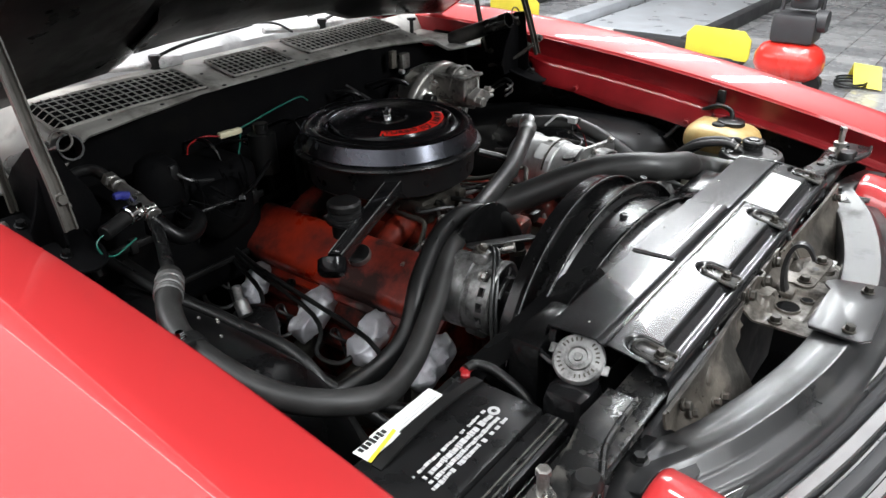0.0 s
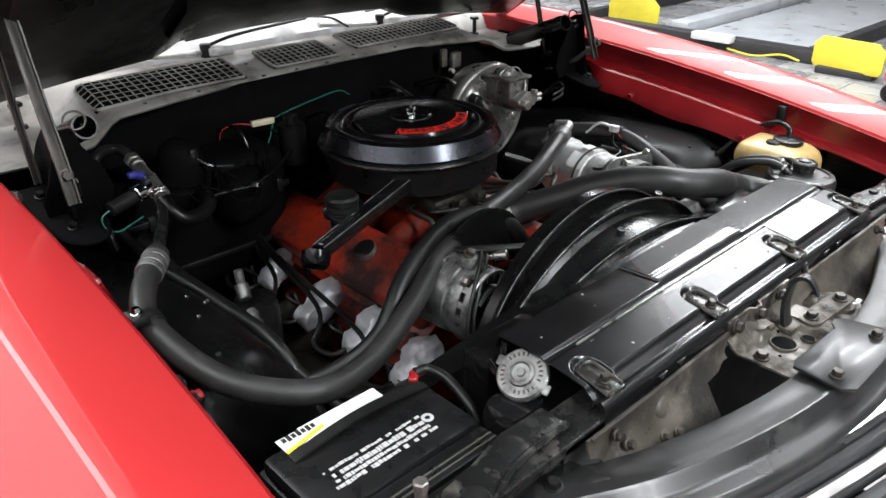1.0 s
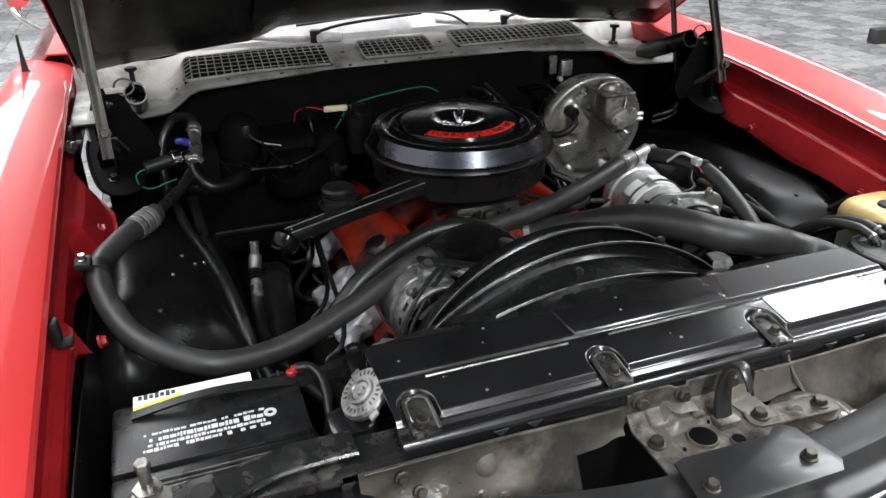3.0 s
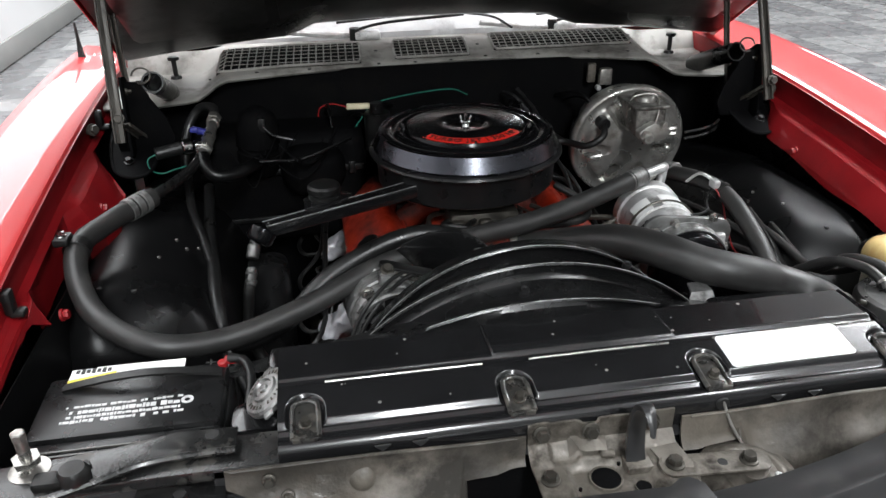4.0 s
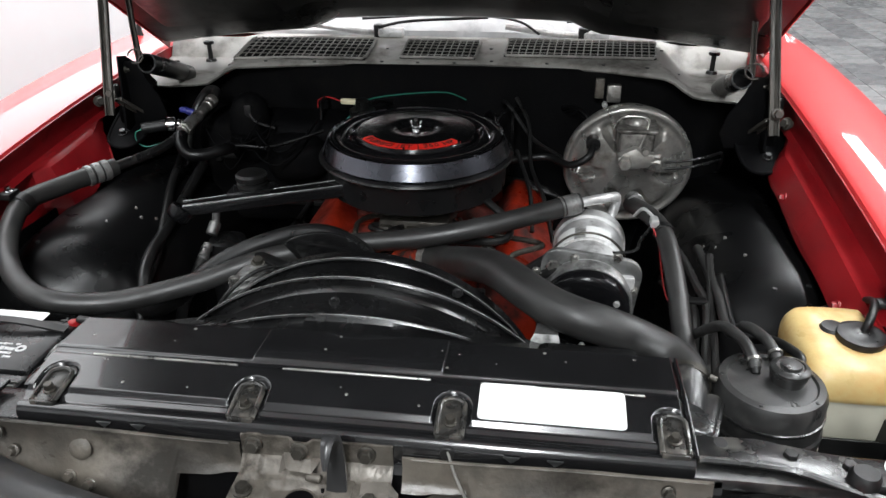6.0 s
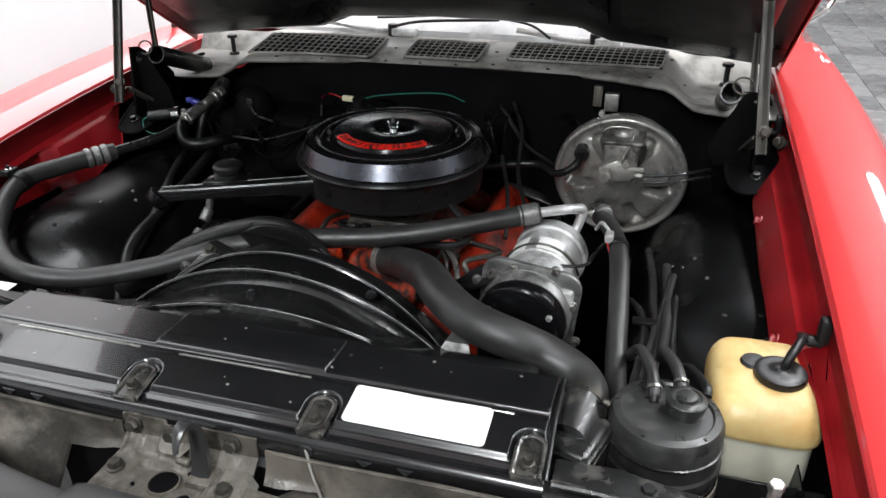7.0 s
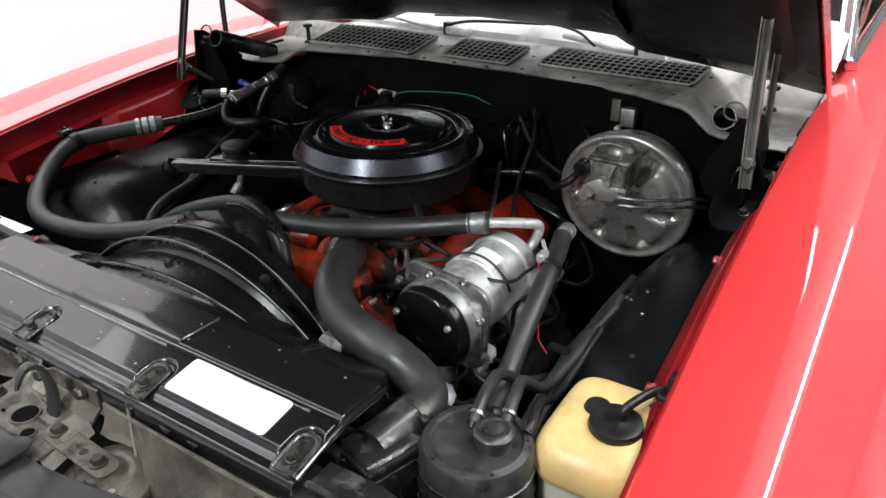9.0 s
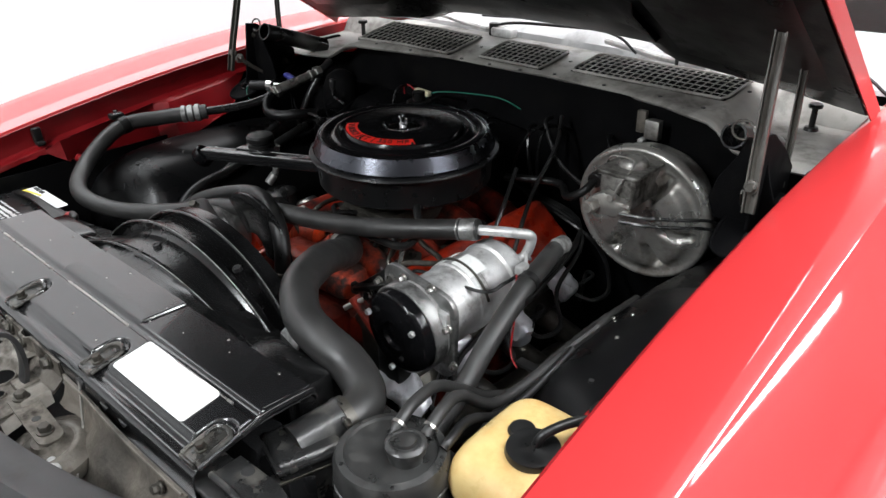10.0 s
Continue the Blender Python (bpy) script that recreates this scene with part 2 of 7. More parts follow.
HOSE = surface("dull_rubber_hose", (0.020, 0.0196, 0.019), 0.45, 0, 0, 0.25, 25, 0.06, (0.03, 0.029, 0.026), 0.25, 14, spec=0.5)
PLASTIC = surface("black_plastic", (0.0085, 0.0085, 0.0088), 0.3, 0, 0, 0.15, 30, 0.03, rough_vary=0.06, spec=0.4, wear=(0.1, 0.098, 0.09))
BEDLINER = surface("weathered_grey_steel", (0.15, 0.135, 0.115), 0.4, 0.3, 0, 0.45, 18, 0.3, (0.018, 0.0135, 0.009), 0.68, 20, wear=(0.28, 0.26, 0.23))
BAFFLE = surface("grimy_grey_sheet", (0.10, 0.088, 0.073), 0.34, 0.0, 0, 0.75, 9, 0.3, (0.014, 0.0115, 0.008), 0.72, 8)
COWLGREY = surface("faded_grey_cowl", (0.27, 0.26, 0.24), 0.45, 0.0, 0, 0.35, 9, 0.12, (0.06, 0.052, 0.046), 0.42, 11, wear=(0.36, 0.35, 0.32))
STEEL = surface("dull_steel", (0.36, 0.35, 0.33), 0.32, 0.9, 0, 0.25, 30, 0.1, (0.06, 0.05, 0.04), 0.3, 25)
ALU = surface("cast_aluminium", (0.6, 0.6, 0.595), 0.42, 0.6, 0, 0.2, 40, 0.35, (0.10, 0.09, 0.078), 0.36, 22, fine=420)
DULLALU = surface("grimy_cast_aluminium", (0.27, 0.27, 0.265), 0.42, 0.8, 0, 0.3, 40, 0.35, (0.03, 0.028, 0.025), 0.45, 26, fine=420)
CAST = surface("dark_cast_iron", (0.27, 0.262, 0.245), 0.36, 0.7, 0, 0.4, 16, 0.2, (0.02, 0.016, 0.012), 0.55, 18)
CHROME = surface("chrome", (0.7, 0.7, 0.7), 0.1, 1.0, 0, 0.08, 20, 0.0, rough_vary=0.05)
DARKCHROME = surface("smoked_satin_metal", (0.085, 0.088, 0.102), 0.27, 1.0, 0, 0.05, 20, 0.02, rough_vary=0.03)
ZINC = surface("brownish_plated_steel", (0.43, 0.42, 0.395), 0.3, 0.75, 0, 0.25, 12, 0.06, (0.07, 0.052, 0.034), 0.42, 12, 0.08)
BOLT = surface("grimy_bolt_steel", (0.07, 0.065, 0.056), 0.4, 0.7, 0, 0.4, 40, 0.2, (0.03, 0.024, 0.018), 0.4, 40)
# grime is set heavy to carry shade too; COVER's base is darkened likewise
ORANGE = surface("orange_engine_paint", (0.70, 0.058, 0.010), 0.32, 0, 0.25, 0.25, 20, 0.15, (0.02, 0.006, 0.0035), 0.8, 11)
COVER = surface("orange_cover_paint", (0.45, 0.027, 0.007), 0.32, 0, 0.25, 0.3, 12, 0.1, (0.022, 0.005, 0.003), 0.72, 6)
# darkened, grimy copy of the orange for engine parts lying in shade
ORANGE_SHADED = surface("shade_darkened_engine_paint", (0.16, 0.014, 0.005), 0.45, 0, 0, 0.4, 16, 0.25, (0.006, 0.004, 0.003), 0.7, 14, spec=0.25)
LIDBLACK = surface("black_lid_enamel", (0.0045, 0.0045, 0.005), 0.16, 0, 0, 0.15, 12, 0.0, rough_vary=0.04, spec=0.22)
SHROUD = surface("smooth_black_moulding", (0.006, 0.006, 0.0062), 0.24, 0, 0, 0.3, 9, 0.02, (0.016, 0.0155, 0.0145), 0.2, 8, 0.10, spec=0.6)
SATIN = surface("satin_black_enamel", (0.021, 0.021, 0.0215), 0.32, 0, 0.08, 0.25, 9, 0.03, (0.035, 0.032, 0.028), 0.25, 14, 0.05, wear=(0.22, 0.2, 0.18))
WHITE = surface("white_label", (0.74, 0.74, 0.73), 0.5, 0, 0, 0.03, 30, 0.03, (0.3, 0.3, 0.28), 0.02, 30)
INK = surface("pale_print", (0.5, 0.5, 0.5), 0.5, 0, 0, 0.05, 30, 0)
YELLOWINK = surface("yellow_print", (0.75, 0.62, 0.05), 0.5, 0, 0, 0.05, 30, 0)
BLACKINK = surface("black_print", (0.01, 0.01, 0.01), 0.5, 0, 0, 0.05, 30, 0)
DECAL = surface("red_decal", (0.75, 0.02, 0.012), 0.35, 0, 0.3, 0.05, 30, 0)
JUG = surface("yellowed_plastic", (0.52, 0.385, 0.165), 0.36, 0, 0, 0.2, 10, 0.08, (0.42, 0.23, 0.06), 0.45, 13)
JUGPALE = surface("cloudy_plastic", (0.56, 0.54, 0.44), 0.4, 0, 0, 0.15, 8, 0.06, (0.4, 0.33, 0.2), 0.3, 9)
FOIL = surface("silver_heat_sleeve", (0.55, 0.55, 0.58), 0.42, 0.35, 0, 0.15, 40, 0.5, (0.1, 0.09, 0.08), 0.2, 40, fine=120)
BLUE = surface("blue_cap", (0.025, 0.03, 0.2), 0.4, 0, 0, 0.1, 30, 0)
GREEN = surface("green_wire", (0.012, 0.12, 0.085), 0.4, 0, 0, 0.1, 30, 0)
REDWIRE = surface("red_wire", (0.3, 0.012, 0.014), 0.4, 0, 0, 0.1, 30, 0)
CREAM = surface("cream_connector", (0.6, 0.55, 0.38), 0.5, 0, 0, 0.1, 30, 0)
YELLOW = surface("yellow_steel", (0.8, 0.68, 0.06), 0.45, 0, 0, 0.08, 8, 0.02, (0.4, 0.34, 0.1), 0.08, 12)
LIFTBLACK = surface("black_lift_steel", (0.03, 0.03, 0.032), 0.5, 0, 0, 0.2, 6, 0.05)
LIFTGREY = surface("pale_runway_steel", (0.55, 0.57, 0.6), 0.35, 0.3, 0, 0.15, 4, 0.03)
TANKRED = surface("red_tank_paint", (0.7, 0.03, 0.02), 0.3, 0, 0.5, 0.06, 5, 0.0)
WALLWHITE = surface("white_wall_paint", (0.72, 0.72, 0.72), 0.7, 0, 0, 0.02, 3, 0.04)
SKIRT = surface("grey_skirting", (0.3, 0.3, 0.29), 0.6, 0, 0, 0.1, 4, 0.02)
LEDGE_WHITE = surface("ledge_white", (0.4, 0.4, 0.4), 0.4, 0, 0, 0.2, 14, 0.15, (0.2, 0.19, 0.18), 0.25, 16)


def tile_material(name, colour):
    return surface(name, colour, 0.28, 0, 0, 0.14, 6, 0.03, (0.12, 0.12, 0.12), 0.15, 5)


TILE_A = tile_material("pale_grey_tile", (0.34, 0.34, 0.34))
TILE_B = tile_material("dark_grey_tile", (0.215, 0.215, 0.22))

glass = bpy.data.materials.new("windscreen_glass")
glass.use_nodes = True
glass.node_tree.nodes["Principled BSDF"].inputs["Transmission Weight"].default_value = 1.0
glass.node_tree.nodes["Principled BSDF"].inputs["Roughness"].default_value = 0.02
glass.node_tree.nodes["Principled BSDF"].inputs["IOR"].default_value = 1.45
glass.node_tree.nodes["Principled BSDF"].inputs["Base Color"].default_value = (0.85, 0.93, 0.9, 1)

# ---- the showroom ----
solo("floor", box((3, 3, -0.06), (17, 17, 0.1), 0), TILE_B, "grey showroom floor slab", "floor", "structure")
solo("wall_west", box((-2.72, 3, 1.7), (0.1, 17, 3.4), 0), WALLWHITE, "plain white showroom wall", "wall", "structure")
solo("wall_north", box((3, 11.5, 1.7), (17, 0.1, 3.4), 0), WALLWHITE, "plain white showroom wall", "wall", "structure")
solo("wall_east", box((11.5, 3, 1.7), (0.1, 17, 3.4), 0), WALLWHITE, "plain white showroom wall", "wall", "structure")
# out of view; grey to cut fill and reflections on the bay's front faces
solo("wall_south", box((3, -5.5, 1.7), (17, 0.1, 3.4), 0), SKIRT, "unseen grey wall that cuts reflections from the front", "wall", "structure")
# never in view; white for fill light
solo("ceiling", box((3, 3, 3.45), (17, 17, 0.1), 0), WALLWHITE, "plain white ceiling", "ceiling", "structure")
solo("baseboard", box((-2.655, 3, 0.09), (0.03, 16.9, 0.18), 0.004), SKIRT, "grey skirting along the white wall", "baseboard", "structure")

# ---- the car's body ----
car = thing("car", "red classic muscle car with its hood raised", "car", (0, 1.5, 0))


def smooth01(a, b, v):
    s = min(max((v - a) / (b - a), 0), 1)
    return s * s * (3 - 2 * s)


def edge_z(y, s=1):
    droop = -0.0028 - 0.0108 * max(y, 0) if s < 0 else 0.0
    return droop + (0.900 + 0.2155 * y - 0.091 * y * y if y > -0.1 else 0.8775 + 0.30 * (y + 0.1))


def edge_x(y, s=1):
    return 0.688 - 0.036 * y + 0.02 * y * y + (0.0111 + 0.0217 * y if s < 0 else 0.0)


def house_z(x, y):
    """The height of the wheelhouse dome at x metres from the middle."""
    crest = float(np.interp(y, (0.312, 0.318, 0.325, 0.335, 0.35, 0.37, 0.40, 0.43, 0.456, 0.549, 0.652, 0.768, 0.9, 1.01), (0.50, 0.66, 0.735, 0.78, 0.806, 0.823, 0.834, 0.843, 0.847, 0.849, 0.847, 0.838, 0.815, 0.79)))
    u = 0.632 - x
    fall = float(np.interp(u, (-0.068, -0.04, -0.018, -0.008, 0.0, 0.017, 0.032, 0.052, 0.072, 0.089, 0.107, 0.127, 0.142, 0.155, 0.167, 0.18, 0.188, 0.195, 0.201, 0.205, 0.208, 0.21), (0.05, 0.02, 0.004, 0.001, 0.0, 0.001, 0.003, 0.007, 0.012, 0.018, 0.028, 0.045, 0.061, 0.079, 0.10, 0.13, 0.16, 0.20, 0.25, 0.31, 0.40, 0.66)))
    corner = 0.6 * max(0.0, 0.42 - y) * min(max(u, 0) / 0.07, 1.5)
    return max(crest - fall - corner, 0.12)


def over(pts, r):
    """Lifts a path so that a line of radius r lies on the wheelhouse."""
    return [(x, y, max(z, house_z(abs(x), y) + r)) if 0.424 < abs(x) < 0.63 and y > 0.34 else (x, y, z) for x, y, z in pts]


FENDER = ((-0.062, -0.142), (-0.055, -0.130), (-0.042, -0.105), (-0.028, -0.078), (-0.022, -0.066), (-0.016, -0.062), (-0.001, -0.059), (0.006, -0.053), (0.008, -0.03), (0.0, -0.005),
          (0.003, 0.0), (0.012, 0.004), (0.045, 0.012), (0.080, 0.0185), (0.104, 0.0205), (0.110, 0.0185), (0.117, 0.011), (0.150, -0.028), (0.195, -0.085),
          (0.226, -0.155), (0.243, -0.255), (0.250, -0.40), (0.246, -0.60))
for s in (-1, 1):
    rows = []
    for i in range(57):
        y = -0.33 + 1.62 * i / 56
        front = max(0.0, (-0.12 - y) / 0.21)
        row = []
        for k, (dx, dz) in enumerate(FENDER):
            wob = 0.016 * noise.noise(Vector((y * 9, s * 3, 1))) + 0.012 * math.sin(y * 21) if k == 0 else 0
            if s > 0 and k < 2:  # the flange is shallower on this side
                dx, dz, wob = (-0.0435, -0.113, 0.25 * wob) if k == 0 else (-0.0425, -0.107, 0)
            if s < 0 and k < 6:  # cut back where the hose is clipped to the gutter
                cut = smooth01(0.29, 0.35, y) * (1 - smooth01(0.52, 0.58, y))
                dx = dx * (1 - cut) + 0.006 * cut
            if k < 6:
                fade = smooth01(0.70, 0.80, y)
                dx, dz = dx + (0.004 - dx) * fade, dz + (-0.066 + 0.001 * k - dz) * fade
                wob *= 1 - fade
            if k < 5:
                dx += ((-0.014 if s < 0 else -0.010) - dx) * (1 - (smooth01(0.26, 0.36, y) if s < 0 else smooth01(0.17, 0.30, y)))
            x = edge_x(y, s) + dx * ((1 + 0.35 * max(y, 0) * (1.1 - y)) if k > 11 else 1) - (0.10 * front * front if k > 13 else 0)
            if y > 1.08 and k < 10:
                x = edge_x(y, s) - 0.002 * (10 - k)
            if k < 5 and s > 0:
                dz += (-0.066 + 0.002 * k - dz) * (1 - smooth01(0.17, 0.30, y))
                wob *= smooth01(0.17, 0.30, y)
            if s < 0 and k < 5:  # the flange is shallow beside the battery
                dz += (-0.066 + 0.002 * k - dz) * (1 - smooth01(0.26, 0.36, y))
                wob *= smooth01(0.26, 0.36, y)
            row.append((s * x, y, edge_z(y, s) + dz + wob - (0.06 * front * front if k > 8 else 0)))
        rows.append(row)
    fender = part("fender", sheet([r[9:] for r in rows], 0.0025), RED, car, "glossy red fender", angle=24)
    # the flange's shade is in its darker red
    part("gutter", sheet([r[:10] for r in rows], 0.0025), RED_SHADED, fender, "inner fender flange in shade-darkened red", angle=24)
    # rubber hood bumpers clipped to the gutter
    for by in (0.27, 0.86):
        x, z = edge_x(by, s), edge_z(by, s)
        bm = merge(box((s * (x - 0.004), by, z - 0.030), (0.013, 0.019, 0.034), 0.004), box((s * (x - 0.012), by, z - 0.046), (0.02, 0.018, 0.010), 0.004))
        part("hood_bumper", bm, RUBBER, fender, "worn black rubber hood bumper")
    for by in (0.02, 0.33, 0.62):
        part("bolt", bolt((s * (edge_x(by, s) - 0.04), by, edge_z(by, s) - 0.10), (-s, 0, 0.1), 0.007), RED_SHADED, fender)
    # wheelhouse: a broad dome under the flange, rounded down at its front
    rows = []
    for y in [0.312, 0.318, 0.325, 0.335, 0.345, 0.36, 0.38] + [0.40 + 0.61 * i / 30 for i in range(31)]:
        rows.append([(s * x, y, house_z(x, y)) for x in (0.70, 0.672, 0.65, 0.64, 0.632, 0.615, 0.60, 0.58, 0.56, 0.543, 0.525, 0.505, 0.49, 0.477, 0.465, 0.452, 0.444, 0.437, 0.431, 0.427, 0.424, 0.422)])
    wheelhouse = part("inner_fender", sheet(rows, 0.0025), INNER, car, "black inner fender panel", angle=60)
    part("splash_panel", sheet([[(s * (0.66 - 0.06 * v + (0.015 if s < 0 else 0)), y, (0.855 if s < 0 else 0.80) - 0.66 * v - 0.02 * abs(y - 0.1)) for v in (0, 0.15, 0.4, 1)] for y in np.linspace(-0.05, 0.62 if s < 0 else 0.3, 12)], 0.002), INNER, car, "dusty black splash panel")
    part("apron", sheet([[(s * (edge_x(y, s) + 0.011), y, z if z < 0.8 else edge_z(y, s) - 0.05) for z in (0.9, 0.78, 0.5)] for y in np.linspace(-0.05, 1.1, 24)], 0.002), INNER, wheelhouse, "black panel behind the flange")
    for bx, by in ((0.543, 0.594), (0.525, 0.575), (0.51, 0.60), (0.56, 0.52)):
        part("plug", cyl((s * bx, by, house_z(bx, by) - 0.004), (s * (bx - 0.001), by, house_z(bx, by) + 0.003), 0.0028), STEEL, wheelhouse)
    # black discs in place of two shaded holes in the panel
    for bx, by in ((0.631, 0.423), (0.582, 0.42)):
        part("hole", cyl((s * bx, by, house_z(bx, by) - 0.003), (s * bx, by, house_z(bx, by) + 0.0012), 0.004, 14, 0.0004), BLACKINK, wheelhouse)

# firewall, and a black sheet painting in the shade below the engine
rows = []
for i in range(34):
    x = -0.66 + 1.32 * i / 33
    rib = 0.008 * (0.5 + 0.5 * math.sin(x * 38)) if abs(x) < 0.5 else 0
    top = 1.016 - 0.040 * smooth01(0.45, 0.52, abs(x))
    rows.append([(x, 1.0 - rib * w, z) for z, w in ((top, 0), (0.97, 0), (0.94, 1), (0.80, 1), (0.78, 0), (0.6, 0), (0.4, 0), (0.12, 0))])
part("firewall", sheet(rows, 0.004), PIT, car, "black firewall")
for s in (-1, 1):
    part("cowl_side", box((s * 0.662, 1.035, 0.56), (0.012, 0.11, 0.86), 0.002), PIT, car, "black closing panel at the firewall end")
part("shade_sheet", box((0, 0.45, 0.13), (1.25, 1.15, 0.02), 0), PIT, car, "black sheet put in for the shade below the engine")

# cowl with its three air grilles
LIP_X = (-0.70, -0.60, -0.52, -0.45, -0.34, -0.22, 0.08, 0.26, 0.36, 0.45, 0.52, 0.60, 0.70)
LIP_Y = (0.90, 0.895, 0.92, 0.945, 0.968, 0.985, 1.0, 0.99, 0.975, 0.945, 0.92, 0.895, 0.90)


def cowl_z(x, y):
    raised = 1 - smooth01(0.46, 0.53, abs(x))
    back = smooth01(0.96, 1.13, y)
    return 0.985 + 0.033 * raised + 0.022 * back * raised + 0.045 * smooth01(1.135, 1.17, y) * (1 - raised)


rows = []
for i in range(71):
    x = -0.70 + 1.40 * i / 70
    ly = float(np.interp(x, LIP_X, LIP_Y))
    ly += 0.012
    row = [(x, ly + 0.006, cowl_z(x, ly) - 0.011), (x, ly, cowl_z(x, ly) - 0.009), (x, ly - 0.002, cowl_z(x, ly) - 0.005), (x, ly + 0.003, cowl_z(x, ly) - 0.001), (x, ly + 0.014, cowl_z(x, ly + 0.014))]
    for k in range(1, 15):
        y = ly + 0.014 + (1.175 - ly - 0.014) * k / 14
        row.append((x, y, cowl_z(x, y)))
    rows.append(row)
cowl = part("cowl_panel", sheet(rows, 0.002), COWLGREY, car, "faded grey cowl panel", angle=50)


def cowl_grille(x0, x1, y0, y1, skew, bars, cross):
    """A framed air grille: a black sheet for its shaded well, a thin rim and crossed bars."""
    def at(u, v, h=0.0):
        x = x0 + (x1 - x0) * u + skew * v
        y = y0 + (y1 - y0) * v
        return Vector((x, y, cowl_z(x, y) + h))
    well = part("vent_grille", sheet([[at(i / 24, j / 4, 0.0035) for j in range(5)] for i in range(25)], 0.001), PIT, cowl, "air grille over a black sheet for its shaded well")
    corner = [at(u, v, 0.006) for u, v in ((0.02, 0), (0.5, 0), (0.98, 0), (1, 0.12), (1, 0.88), (0.98, 1), (0.5, 1), (0.02, 1), (0, 0.88), (0, 0.12), (0.02, 0))]
    part("rim", tube(corner, 0.003, 8, 1, False), COWLGREY, well)
    for i in range(1, bars):
        part("bar", tube([at(i / bars, 0, 0.0058), at(i / bars, 0.5, 0.0058), at(i / bars, 1, 0.0058)], 0.0014, 6, 1, False), COWLGREY, well)
    for j in range(1, cross):
        part("bar", tube([at(i / 16, j / cross, 0.0052) for i in range(17)], 0.0010, 6, 1, False), COWLGREY, well)


cowl_grille(-0.485, -0.178, 1.0, 1.115, 0.004, 19, 6)
cowl_grille(-0.103, 0.064, 1.015, 1.115, 0.004, 11, 6)
cowl_grille(0.125, 0.452, 1.035, 1.14, 0.008, 21, 6)
# raised black discs drawn for the dark of the screw holes
for px, py in ((-0.40, 0.985), (-0.29, 0.99), (-0.14, 1.0), (-0.06, 1.0), (0.02, 1.003), (0.1, 1.015), (0.22, 1.01), (0.34, 1.01), (0.43, 1.0), (-0.14, 1.07), (0.095, 1.08), (0.47, 1.1), (-0.5, 1.02), (0.5, 1.03)):
    part("screw_hole", cyl((px, py, cowl_z(px, py) - 0.001), (px, py, cowl_z(px, py) + 0.0012), 0.004, 12, 0.0004), BLACKINK, cowl)
# rubber stop posts on the cowl
for s in (-1, 1):
    px, py = s * 0.585, 1.11
    z = cowl_z(px, py)
    post = part("hood_stop", merge(cyl((px, py, z), (px, py, z + 0.046), 0.0055, 14), lathe([(0, 0.04), (0.012, 0.041), (0.013, 0.045), (0.011, 0.048), (0, 0.048)], (px, py, z), (px, py, 2), 18),
                                   lathe([(0, 0), (0.013, 0), (0.011, 0.006), (0, 0.007)], (px, py, z), (px, py, 2), 18)), RUBBER, car, "black rubber hood stop")

# hood, hinged at the rear and raised
PITCH = radians(33)


def hood_at(x, u, drop):
    """A point of the hood: u metres forward of its rear edge, drop below its skin."""
    ax = abs(x)
    crown = 0.058 * (1 - (ax / 0.69) ** 2) + 0.022 * (1 - smooth01(0.27, 0.33, ax))
    h = crown - drop - 0.05 * max(0, (u - 1.1) / 0.3) ** 2
    y0 = 1.125 - 0.02 * (1 - (ax / 0.69) ** 2)
    return (x, y0 - u * math.cos(PITCH) + h * math.sin(PITCH), 1.035 + u * math.sin(PITCH) + h * math.cos(PITCH))


hood = part("hood", sheet([[hood_at(-0.683 + 1.366 * i / 40, 1.40 * k / 22, 0.0) for k in range(23)] for i in range(41)], 0.002), RED, car, "raised red hood")
rim = []
for i in range(41):
    x = -0.675 + 1.35 * i / 40
    inner = 0.026
    rim.append([hood_at(x, u, min(inner, 0.004 + 0.012 * k)) for k, u in enumerate((0.006, 0.02, 0.05, 0.10, 0.13, 0.25, 0.5, 0.8, 1.1, 1.3, 1.38))])
part("hood_liner", sheet(rim, 0.003), LINER, hood, "black underside of the hood")
for s in (-1, 1):
    part("hood_edge", sheet([[hood_at(s * 0.683, 0.01 + 1.38 * k / 20, d) for k in range(21)] for d in (0.0, 0.012, 0.03)], 0.002), RED, hood)
    part("hood_rib", sheet([[hood_at(s * xx, 0.14 + 1.17 * k / 16, d) for k in range(17)] for xx, d in ((0.36, 0.024), (0.38, 0.036), (0.5, 0.04), (0.62, 0.036), (0.64, 0.024))], 0.002), BLACK, hood)
part("hood_cross_rib", sheet([[hood_at(-0.34 + 0.68 * k / 12, u, d) for k in range(13)] for u, d in ((0.15, 0.02), (0.17, 0.04), (0.28, 0.042), (0.31, 0.02))], 0.002), BLACK, hood)
part("hood_cross_rib", sheet([[hood_at(-0.36 + 0.72 * k / 12, u, d) for k in range(13)] for u, d in ((0.75, 0.02), (0.78, 0.05), (0.9, 0.052), (0.93, 0.02))], 0.002), BLACK, hood)

